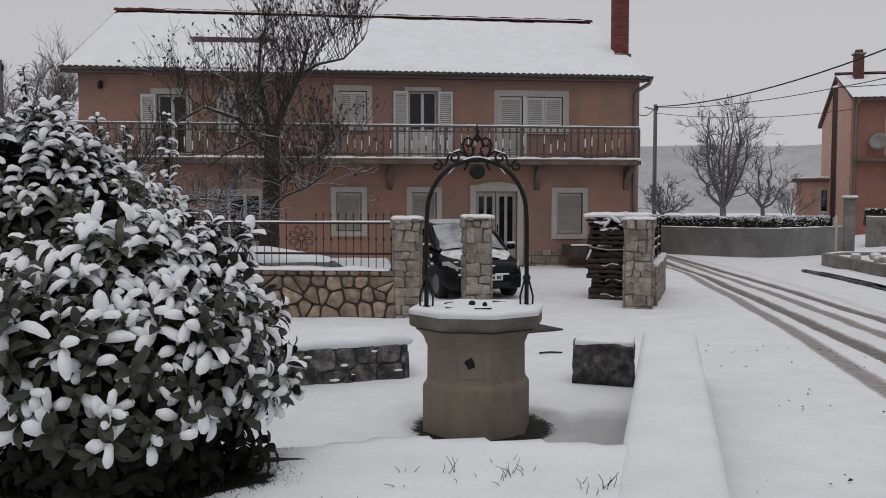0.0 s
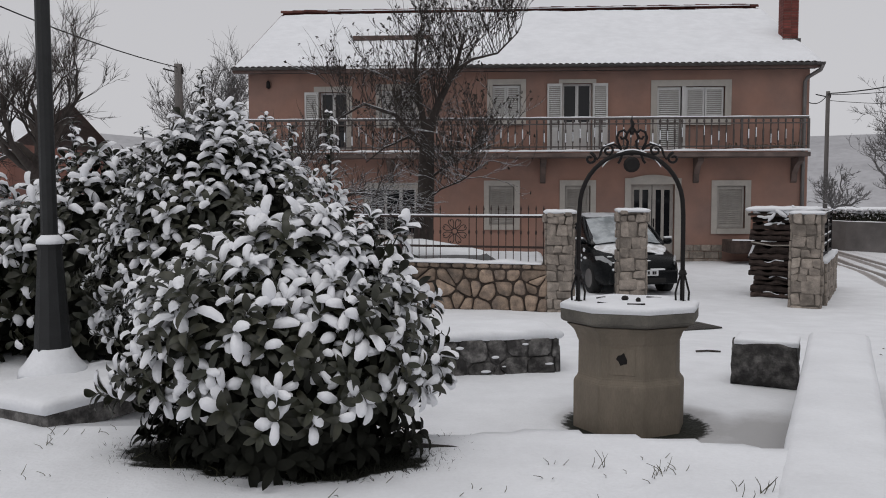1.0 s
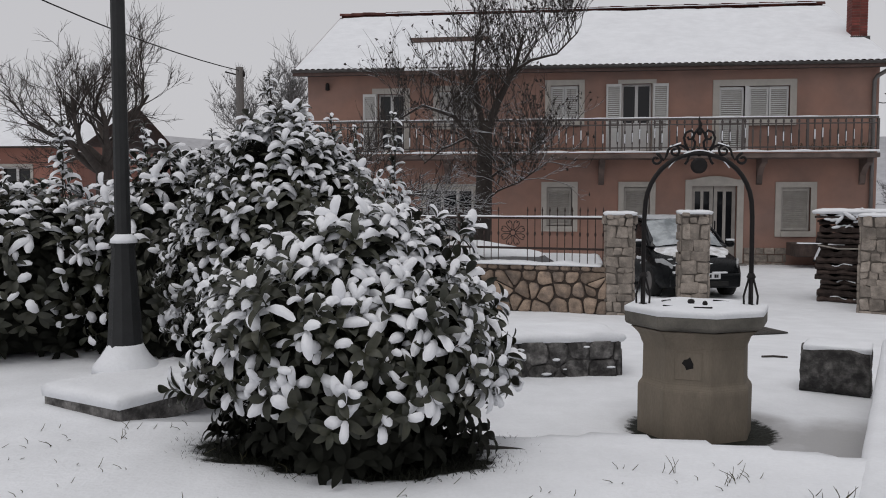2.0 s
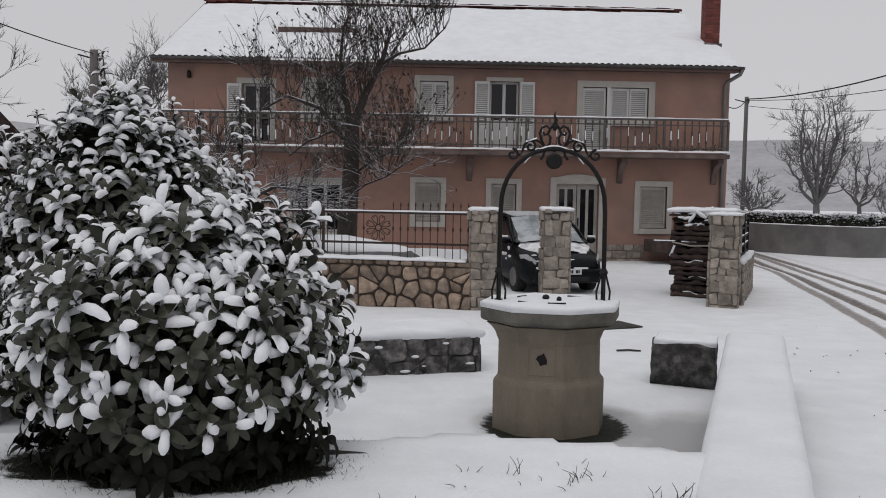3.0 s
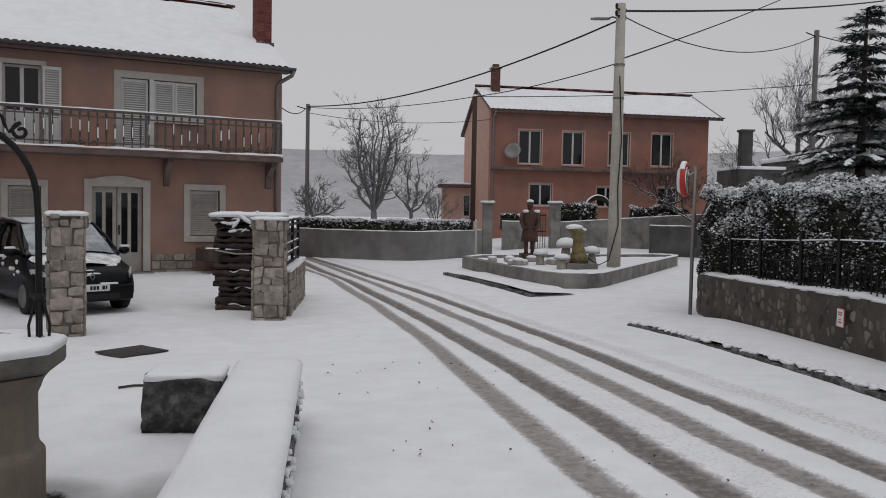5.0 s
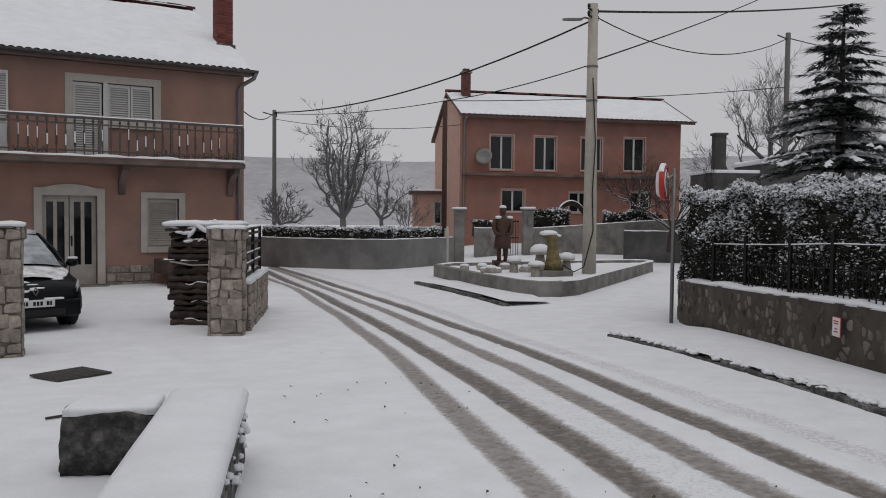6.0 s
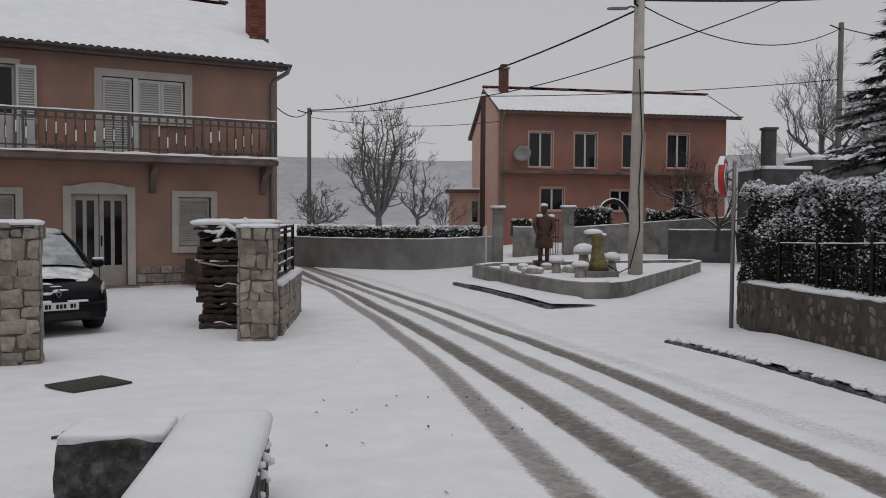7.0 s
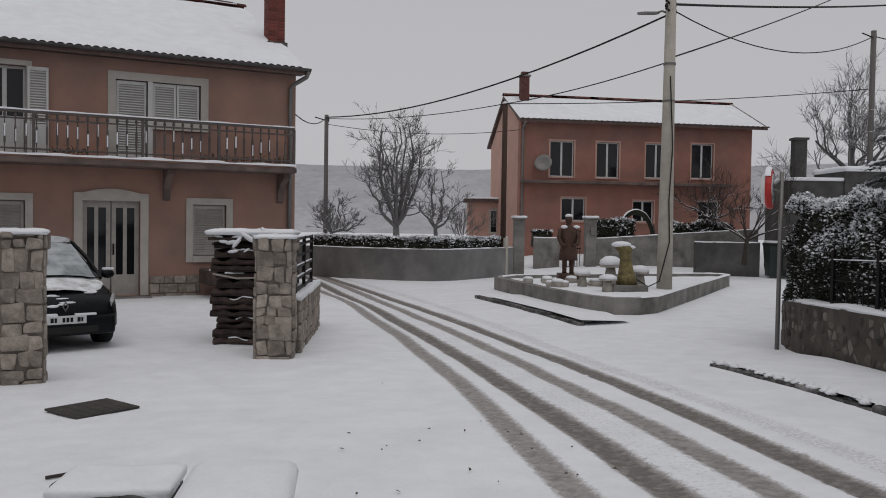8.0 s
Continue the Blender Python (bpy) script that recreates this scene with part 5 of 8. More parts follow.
for s in (-1, 1):
    bm = bmesh.new()
    rings(bm, [[(s * (0.6 + a * k), 0.03 + 0.27 * (k * a / 0.16) ** 1.3 + dy, 0.64 + b * k) for a, b in ((0.02, -0.06), (0.18, -0.02), (0.2, 0.1), (0.12, 0.12), (0.02, 0.03))] for dy, k in ((0.06, 1.0), (0.0, 1.0), (-0.02, 0.7))])
    bmesh.ops.recalc_face_normals(bm, faces=bm.faces)
    part("headlight", bm, LAMP_GLASS, car, "clear headlamp")
    bm = bmesh.new()
    bmesh.ops.create_icosphere(bm, subdivisions=2, radius=0.1, matrix=Matrix.Translation((s * 0.92, 1.02, 0.98)) @ Matrix.Diagonal((1, 0.55, 0.7, 1)))
    tube(bm, [(s * 0.78, 1.05, 0.95), (s * 0.9, 1.03, 0.97)], 0.025, 5)
    part("wing_mirror", bm, CAR, car, smooth=True)
    part("mirror_snow", boxed(s * 0.92 - 0.08, s * 0.92 + 0.08, 0.98, 1.06, 1.035, 1.075, bevel=0.018, seg=2), SNOW, car)
bumper = part("bumper", boxed(-0.66, 0.66, -0.05, 0.2, 0.24, 0.5, bevel=0.05, seg=3), CAR, car, smooth=True)
part("grille", boxed(-0.42, 0.42, -0.062, 0.0, 0.27, 0.36, bevel=0.01), RUBBER, car)
plate = part("number_plate", boxed(-0.26, 0.26, -0.068, -0.05, 0.4, 0.51, bevel=0.004), PLATE, car, "white number plate")
for x, w in ((-0.2, 0.04), (-0.15, 0.03), (-0.05, 0.035), (0.0, 0.035), (0.05, 0.035), (0.14, 0.04), (0.19, 0.025)):
    part("plate_bar", boxed(x, x + w, -0.072, -0.066, 0.425, 0.485), IRON, plate)
bm = bmesh.new()
tube(bm, [(0.045 * math.sin(a) * 0.75, -0.03, 0.63 + 0.06 * math.cos(a)) for a in np.linspace(0, 2 * math.pi, 5)], 0.01, 5)
part("badge", bm, ZINC, car, "plain diamond badge")
part("bumper_snow", boxed(-0.62, -0.1, -0.055, 0.03, 0.5, 0.54, bevel=0.015, seg=2), SNOW, car)
part("bumper_snow", boxed(0.12, 0.4, -0.055, 0.03, 0.5, 0.53, bevel=0.013, seg=2), SNOW, car)

rr = random.Random(19)
for k in range(18):
    bm = bmesh.new()
    bmesh.ops.create_icosphere(bm, subdivisions=2, radius=rr.uniform(0.02, 0.055), matrix=Matrix.Diagonal((rr.uniform(1.2, 2.6), 0.5, 0.4, 1)))
    blob = part("stuck_snow", bm, SNOW, car, smooth=True)
    u = rr.uniform(0, 1)
    blob.location = (rr.uniform(-0.6, 0.6), 0.0 + 0.3 * u, 0.63 + 0.16 * u)
for k in range(12):
    bm = bmesh.new()
    bmesh.ops.create_icosphere(bm, subdivisions=2, radius=rr.uniform(0.03, 0.07), matrix=Matrix.Diagonal((0.3, rr.uniform(1.0, 2.2), 0.6, 1)))
    blob = part("stuck_snow", bm, SNOW, car, smooth=True)
    blob.location = (-0.83, rr.uniform(0.9, 2.2), rr.uniform(0.5, 0.9))

# ---- trailer by the house wall ----
trailer = thing("trailer", (6.9, 21.55, -0.18), "small dark box trailer with a snowy mudguard", "trailer")
part("bed", boxed(-0.75, 0.85, -0.35, 0.5, 0.3, 0.62, bevel=0.015), SLAB_WOOD, trailer)
bm = bmesh.new()
rings(bm, [[(0.05 + r * math.cos(2 * math.pi * k / 16), y, 0.27 + r * math.sin(2 * math.pi * k / 16)) for k in range(16)] for y, r in ((-0.55, 0.2), (-0.54, 0.26), (-0.4, 0.26), (-0.39, 0.2))])
part("wheel", bm, RUBBER, trailer, smooth=True)
bm = bmesh.new()
rings(bm, [[(0.05 + x, y, z) for y in (-0.58, -0.36)] for x, z in ((-0.42, 0.2), (-0.3, 0.5), (-0.22, 0.56), (0.22, 0.56), (0.3, 0.5), (0.36, 0.35))], closed=False)
bmesh.ops.solidify(bm, geom=bm.faces[:], thickness=0.012)
part("mudguard", bm, IRON, trailer)
bm = bmesh.new()
snow_strip(bm, [(0.05 + x, -0.47, z) for x, z in ((-0.4, 0.24), (-0.3, 0.51), (-0.22, 0.575), (0.0, 0.575), (0.22, 0.575))], 0.1, 0.05, 5)
snow_strip(bm, line_pts((-0.72, -0.33, 0.62), (0.8, -0.33, 0.62)), 0.05, 0.04, 5)
part("mudguard_snow", bm, SNOW, trailer)

# ---- covered heap in the garden ----
heap = thing("covered_heap", (-0.9, 15.7, gz(-0.9, 15.7)), "low grey tarpaulin-covered heap under drifted snow", "heap")
bm = bmesh.new()
rings(bm, [[(x, 0.42 * s * math.cos(math.pi * k / 8), max(0, h * math.sin(math.pi * k / 8) ** 0.5)) for k in range(9)] for x, s, h in ((-1.15, 0.6, 0.1), (-1.05, 0.9, 0.28), (-0.4, 1, 0.32), (0.5, 1, 0.3), (1.1, 0.9, 0.26), (1.3, 0.6, 0.12))])
part("tarpaulin", bm, TARP, heap, smooth=True)
bm = bmesh.new()
rings(bm, [[(x, 0.1 + 0.5 * s * math.cos(math.pi * k / 8), 0.12 + max(0, h * math.sin(math.pi * k / 8) ** 0.6)) for k in range(9)] for x, s, h in ((-1.1, 0.4, 0.1), (-0.95, 0.8, 0.3), (-0.6, 0.9, 0.4), (-0.1, 0.9, 0.4), (0.5, 0.85, 0.3), (1.0, 0.7, 0.2), (1.2, 0.4, 0.1))])
part("drift", bm, SNOW, heap, smooth=True)


# ---- the red house across the road ----
house2 = thing("house", (22.18, 34.38, 0), "red rendered two-storey house with a snowy gable roof", "house", turn=-18)
O2 = [(1.32, 2.4, 3.52, 5.06), (3.42, 4.45, 3.52, 5.06), (5.68, 6.7, 3.55, 5.08), (7.82, 8.86, 3.58, 5.12), (1.88, 2.95, 1.62, 2.62), (5.14, 6.1, 1.62, 2.55), (8.2, 9.2, 1.62, 2.6)]
E2 = 5.9
part("wall", pierced(0, 10.7, 0, E2, O2, 0.35), PLASTER_RED, house2, "red front wall")
for x, mat in ((0, PLASTER_PALE), (10.35, PLASTER_RED)):
    bm = bmesh.new()
    pts = [(0.36, 0), (5.5, 0), (5.5, 5.2), (2.65, 7.1), (0.36, E2)]
    a, b = [[bm.verts.new((x + dx, y, z)) for y, z in pts] for dx in (0, 0.35)]
    bm.faces.new(a[::-1])
    bm.faces.new(b)
    for i in range(5):
        bm.faces.new((a[i], a[(i + 1) % 5], b[(i + 1) % 5], b[i]))
    part("gable_wall", bm, mat, house2, "pale pink gable wall" if x == 0 else "")
part("back_wall", boxed(0.36, 10.34, 5.2, 5.5, 0, 5.15), PLASTER_RED, house2)
part("inner_wall", boxed(0.36, 10.34, 2.0, 2.1, 0, E2), ROOM_SHADE, house2)
for o in O2:
    window(house2, *o, "white framed window with two panes", wide=0.06, proud=0.02, leaves=2, depth=0.1, trim=PLASTER_PALE)
bm = bmesh.new()
for ya, za, yb, zb in ((-0.45, E2 + 0.02, 2.65, 7.3), (2.65, 7.3, 5.8, 5.25)):
    vs = [bm.verts.new((x, y, z + dz)) for dz in (-0.14, 0) for x, y, z in ((-0.14, ya, za), (11.2, ya, za), (11.2, yb, zb), (-0.14, yb, zb))]
    for q in ((3, 2, 1, 0), (4, 5, 6, 7), (0, 1, 5, 4), (1, 2, 6, 5), (2, 3, 7, 6), (3, 0, 4, 7)):
        bm.faces.new([vs[i] for i in q])
roof2 = part("roof", bm, TILE_DARK, house2, "tiled roof under snow")
raw("roof_snow", *snow_sheet(-0.15, 11.18, -0.42, 2.58, 0.25, 0.08, lambda y: E2 + 0.02 + (y + 0.45) * 0.445), SNOW, roof2, smooth=True)
for i in range(46):
    ob = put_mesh("tile", tile_me, None, roof2)
    ob.location = (-0.05 + i * 0.25, -0.45, E2)
for i in range(30):
    ob = put_mesh("ridge_tile", ridge_me, None, roof2)
    ob.location = (0.05 + i * 0.375, 2.65, 7.3)
part("ledge", boxed(-0.02, 9.6, -0.5, 0.0, 3.22, 3.34, bevel=0.01), PLASTER_DARK, house2, "plain concrete ledge between the storeys")
ch2 = part("chimney", boxed(0.45, 0.83, 1.7, 2.08, 6.4, 8.05, bevel=0.01), BRICK_DARK, house2, "tall brick chimney with a cowl")
part("cowl", boxed(0.39, 0.89, 1.64, 2.14, 8.05, 8.13, bevel=0.01), CONCRETE, ch2)
part("cowl", boxed(0.5, 0.78, 1.75, 2.03, 8.13, 8.27), BRICK_DARK, ch2)
bm = bmesh.new()
lathe(bm, [(0.02, 0.0), (0.25, 0.03), (0.38, 0.09), (0.37, 0.1), (0.24, 0.05), (0.02, 0.02)], 18)
dish = part("satellite_dish", bm, ZINC, house2, "grey satellite dish", smooth=True)
dish.location, dish.rotation_euler = (0.95, -0.3, 4.05), (radians(70), 0, radians(-25))
part("dish_arm", boxed(0.93, 0.97, -0.3, 0.0, 4.02, 4.06), IRON, house2)
bm = bmesh.new()
tube(bm, [(0.1, -0.45, 5.8), (0.1, -0.06, 5.5), (0.1, -0.06, 0.2)], 0.05, 6)
part("downpipe", bm, ZINC, house2)
annex = thing("porch", (22.2, 38.85, 0), "low pink porch with a flat roof beside the red house", "porch", turn=-28)
part("wall", pierced(0, 2.0, 0, 2.45, [(1.05, 1.75, 1.0, 2.1)], 0.25), PLASTER_PALE, annex)
part("side_wall", boxed(0, 0.25, 0.26, 2.5, 0, 2.45), PLASTER_PALE, annex)
part("roof", boxed(-0.2, 2.2, -0.25, 2.6, 2.46, 2.62), TILE_DARK, annex)
window(annex, 1.05, 1.75, 1.0, 2.1, "", wide=0.06, proud=0.02, depth=0.08)
snow_cap([Vector(p) for p in ((-0.2, -0.25), (2.2, -0.25), (2.2, 2.6), (-0.2, 2.6))], 2.62, 0.07, parent=annex, spill=0.02, spacing=0.3)

# ---- walls along the far road ----


def wall_along(name, pts, thick, low, high, mat, label, stones=None, seed=1, snow=0.06, size=0.22, stone_mat=None, kind="structure", rise=0.0):
    """A wall of even thickness along points of the plan; its face is on the right of the way."""
    t = thing(name, (pts[0][0], pts[0][1], 0), label, "wall", kind=kind)
    p = [Vector((x - pts[0][0], y - pts[0][1], 0)) for x, y in pts]
    offs = []
    for i in range(len(p)):
        w = (p[min(i + 1, len(p) - 1)] - p[max(i - 1, 0)]).normalized()
        offs.append(Vector((-w.y, w.x, 0)) * thick)
    n = len(p) - 1
    up = [Vector((0, 0, high + rise * i / n)) for i in range(n + 1)]
    dn = Vector((0, 0, low))
    bm = bmesh.new()
    rings(bm, [[a + dn, a + u, a + o + u, a + o + dn] for a, o, u in zip(p, offs, up)])
    bmesh.ops.recalc_face_normals(bm, faces=bm.faces)
    part("core", bm, mat, t)
    if stones:
        for i in range(n):
            d = p[i + 1] - p[i]
            if i < stones:
                rubble(t, p[i].xy, d, d.length, low + 0.02, high - 0.02, size, stone_mat or STONE_DARK, 0.03, 0.012, seed + i)
    if snow:
        line = []
        for i in range(n):
            k = max(1, int((p[i + 1] - p[i]).length / 0.2))
            line += [(p[i] + offs[i] / 2 + up[i]).lerp(p[i + 1] + offs[i + 1] / 2 + up[i + 1], j / k) - Vector((0, 0, 0.01)) for j in range(k)]
        bm = bmesh.new()
        snow_strip(bm, line + [p[-1] + offs[-1] / 2 + up[-1]], thick * 0.56, snow, 7)
        part("coping_snow", bm, SNOW, t, smooth=True)
    return t


wall_along("road_wall", [(10.6, 33.5), (11.3, 30.2), (11.9, 28.7), (12.7, 27.6), (13.3, 26.95), (14.05, 26.5), (14.9, 26.6), (17.95, 28.15)], 0.25, -0.5, 0.66, RENDER_GREY, "long grey rendered garden wall curving along the road", snow=0.04)


def post(x, y, w, low, high, label, cap=True):
    t = thing("gate_post", (x, y, 0), label, "gate post", "rendered gate posts", turn=-25)
    part("shaft", boxed(-w / 2, w / 2, -w / 2, w / 2, low, high, bevel=0.012), RENDER_GREY if not cap else CONCRETE, t)
    part("cap", boxed(-w / 2 - 0.05, w / 2 + 0.05, -w / 2 - 0.05, w / 2 + 0.05, high, high + 0.07, bevel=0.01), CONCRETE, t)
    snow_cap([Vector((sx * (w / 2 + 0.05), sy * (w / 2 + 0.05))) for sx, sy in ((-1, -1), (1, -1), (1, 1), (-1, 1))], high + 0.07, 0.06, parent=t, spill=0.02)


post(18.25, 28.3, 0.36, -0.5, 1.62, "grey rendered gate post ending the road wall")
post(22.25, 29.52, 0.4, -0.4, 1.68, "grey rendered gate post beside an iron gate")
wall_along("front_wall", [(20.4, 30.5), (21.3, 30.15)], 0.25, -0.4, 0.95, CONCRETE, "short grey garden wall", snow=0.05)
wall_along("front_wall", [(22.45, 29.45), (25.5, 28.4), (28.6, 27.2)], 0.25, -0.4, 0.95, CONCRETE, "sloping grey garden wall before the red house", snow=0.05, rise=0.45)
wall_along("dark_wall", [(24.3, 26.1), (26.3, 25.05)], 0.3, -0.4, 0.92, RENDER_DARK, "low dark wall at the side lane", snow=0.05)
gate = thing("iron_gate", (21.65, 29.85, -0.3), "narrow dark iron gate between the posts", "gate", turn=-22)
bm = bmesh.new()
for k in range(7):
    box(bm, -0.3 + k * 0.1, -0.28 + k * 0.1, -0.01, 0.01, 0.1, 1.6)
for z in (0.15, 0.85, 1.5):
    box(bm, -0.32, 0.34, -0.014, 0.014, z, z + 0.04)
part("gate_leaf", bm, IRON, gate)
bm = bmesh.new()
box(bm, -0.1, 0.1, -0.06, 0.0, 1.1, 1.4)
mb = thing("mailbox", (22.2, 29.27, 0.0), "small grey mailbox on the gate post", "mailbox", turn=-25)
part("box", bm, ZINC, mb)
wheel_bin = thing("wheelie_bin", (26.7, 24.7, gz(26.7, 24.7)), "dark green wheeled bin with snow on its lid", "bin", turn=-30)
wheel_bin.scale = (1.2, 1.2, 1.2)
bm = bmesh.new()
rings(bm, [[(sx * w, sy * w * 1.1, z) for sx, sy in ((-1, -1), (1, -1), (1, 1), (-1, 1))] for z, w in ((0.05, 0.22), (0.95, 0.28))])
part("bin_body", bm, surface("dark_green_plastic", (0.02, 0.035, 0.03), 0.2, 6.0, 60.0, 0.0, 0.5), wheel_bin)
part("lid", boxed(-0.3, 0.3, -0.34, 0.33, 0.95, 1.02, bevel=0.02), RUBBER, wheel_bin)
part("lid_snow", boxed(-0.28, 0.28, -0.32, 0.31, 1.02, 1.09, bevel=0.03, seg=2), SNOW, wheel_bin)

# garden arch wound with greenery
garden_arch = thing("garden_arch", (25.1, 30.3, 0.75), "round garden arch wound with snowy greenery", "garden arch", turn=-20)
bm = bmesh.new()
tube(bm, [(0.75 * math.cos(a), 0, 0.2 + 1.05 * math.sin(a)) for a in np.linspace(0, math.pi, 15)], 0.1, 6)
part("greenery", bm, IVY, garden_arch)
bm = bmesh.new()
snow_strip(bm, [(0.75 * math.cos(a), -0.02, 0.3 + 1.05 * math.sin(a)) for a in np.linspace(0.25, math.pi - 0.25, 22)], 0.1, 0.06, 5)
part("arch_snow", bm, SNOW, garden_arch)

# ---- traffic island with statue, stone mushrooms and the lamp pole ----
island = thing("planter", (16, 20.5, 0), "raised concrete planter island filled with snow", "planter", kind="structure")
edge = [(13.9, 21.9), (13.35, 19.5), (13.12, 17.6), (13.25, 17.05), (13.7, 16.82), (14.35, 17.0), (18.0, 19.5), (21.9, 22.25), (22.15, 22.75), (21.6, 23.15), (18.0, 23.7), (15.2, 23.95), (14.25, 23.3)]
edge = [Vector((x - 16, y - 20.5)) for x, y in edge]
mid = sum(edge, Vector((0, 0))) / len(edge)
inner = [p - (p - mid).normalized() * 0.24 for p in edge]
bm = bmesh.new()
loops = [[(p.x, p.y, -0.6) for p in edge], [(p.x, p.y, 0.04) for p in edge], [(p.x, p.y, 0.04) for p in inner], [(p.x, p.y, -0.5) for p in inner]]
rings(bm, loops, cap=False)
part("kerb_wall", bm, CONCRETE, island, "weathered concrete edge of the island")
bm = bmesh.new()
bm.faces.new([bm.verts.new((p.x, p.y, -0.04 + 0.02 * noise.noise((p.x, p.y, 0)))) for p in inner])
bmesh.ops.triangulate(bm, faces=bm.faces[:])
bmesh.ops.subdivide_edges(bm, edges=bm.edges[:], cuts=5, use_grid_fill=True)
for v in bm.verts:
    v.co.z += 0.05 * noise.noise(v.co * 1.5)
part("snow_bed", bm, SNOW, island, smooth=True)
bm = bmesh.new()
ring_pts = [((a + b) / 2) for a, b in zip(edge, inner)]
line = []
for a, b in zip(ring_pts[4:12], ring_pts[5:13]):
    line += [Vector((*a.lerp(b, j / 8), 0.04)) for j in range(8)]
snow_strip(bm, line, 0.09, 0.035, 5)
part("edge_snow", bm, SNOW, island)

figure = bmesh.new()
box(figure, -0.27, 0.27, -0.25, 0.25, -0.12, 0.06)
for s in (-1, 1):
    rings(figure, [[(s * 0.1 + r * math.cos(k * 0.7854), r * math.sin(k * 0.7854), z) for k in range(8)] for z, r in ((0.06, 0.075), (0.12, 0.06), (0.4, 0.07), (0.62, 0.08))])
    tube(figure, [(s * 0.22, 0, 1.28), (s * 0.27, -0.02, 1.05), (s * 0.22, -0.13, 0.86), (s * 0.08, -0.17, 0.84)], [0.075, 0.065, 0.055, 0.045], 7)
rings(figure, [[(w * math.cos(k * math.pi / 6), d * math.sin(k * math.pi / 6), z) for k in range(12)] for z, w, d in ((0.42, 0.27, 0.2), (0.6, 0.25, 0.19), (0.85, 0.21, 0.15), (1.0, 0.2, 0.14), (1.2, 0.24, 0.15), (1.3, 0.22, 0.13), (1.37, 0.08, 0.08), (1.44, 0.07, 0.075), (1.48, 0.095, 0.1), (1.56, 0.1, 0.11), (1.62, 0.09, 0.1), (1.67, 0.04, 0.04))])
bmesh.ops.recalc_face_normals(figure, faces=figure.faces)
statue = tagged(part("statue", figure, STATUE, smooth=True), "dark brown standing figure statue on a small block", "statue")
statue.location, statue.rotation_euler, statue.scale = (16.1, 22.5, 0.1), (0, 0, radians(-25)), (0.98, 0.98, 0.98)
for k, (sx, sy, sz, r) in enumerate(((16.1, 22.5, 1.72, 0.11), (15.95, 22.5, 1.42, 0.1), (16.28, 22.4, 1.42, 0.1))):
    bm = bmesh.new()
    bmesh.ops.create_icosphere(bm, subdivisions=2, radius=r, matrix=Matrix.Diagonal((1, 0.9, 0.5, 1)))
    ob = tagged(part("snow_lump", bm, SNOW, smooth=True), "small lump of snow resting on the statue", "snow")
    ob.location = (sx, sy, sz)


def mushroom(x, y, z, r, h, lean=0):
    t = thing("stone_mushroom", (x, y, z), "stone garden mushroom with a thick snow cap", "garden ornament", "stone mushrooms", turn=lean)
    bm = bmesh.new()
    lathe(bm, [(r * 0.62, -0.08), (r * 0.6, h * 0.2), (r * 0.45, h * 0.55), (r * 0.4, h * 0.7)], 10)
    part("stem", bm, ROCK_PALE, t, smooth=True)
    bm = bmesh.new()
    lathe(bm, [(r * 0.4, h * 0.68), (r * 0.95, h * 0.7), (r, h * 0.76), (r * 0.7, h * 0.9), (r * 0.1, h * 0.95)], 12)
    part("cap", bm, ROCK_PALE, t, smooth=True)
    bm = bmesh.new()
    lathe(bm, [(r * 0.9, h * 0.78), (r * 1.02, h * 0.82), (r * 0.9, h * 0.98), (r * 0.5, h * 1.1), (r * 0.05, h * 1.13)], 12)
    part("cap_snow", bm, SNOW, t, smooth=True)


mushroom(15.88, 20.42, -0.02, 0.28, 0.66)
mushroom(14.9, 19.3, -0.03, 0.22, 0.34)
mushroom(16.25, 19.75, -0.04, 0.22, 0.5)
mushroom(15.15, 20.6, -0.03, 0.2, 0.38)
orn = thing("stone_ornament", (15.45, 19.3, -0.02), "mossy carved stone column with snow on top", "garden ornament", turn=-20)
part("plinth", boxed(-0.42, 0.42, -0.32, 0.32, -0.1, 0.12, bevel=0.015), CONCRETE, orn)
bm = bmesh.new()
rows = [[((r + 0.05 * noise.noise((k, z * 6, 1))) * math.cos(k * 0.6283) + dx, (r + 0.05 * noise.noise((k, z * 6, 2))) * math.sin(k * 0.6283), z) for k in range(10)] for z, r, dx in ((0.12, 0.26, 0), (0.3, 0.22, 0), (0.5, 0.17, -0.02), (0.7, 0.14, -0.03), (0.88, 0.15, -0.05), (0.98, 0.22, -0.1), (1.05, 0.18, -0.12))]
rings(bm, rows)
part("column", bm, MOSS, orn, smooth=True)
bm = bmesh.new()
for dx, dz, r in ((-0.15, 1.06, 0.2), (0.05, 1.0, 0.12)):
    bmesh.ops.create_icosphere(bm, subdivisions=2, radius=r, matrix=Matrix.Translation((dx, -0.02, dz)) @ Matrix.Diagonal((1.2, 1, 0.4, 1)))
part("ornament_snow", bm, SNOW, orn, smooth=True)
rr = random.Random(44)
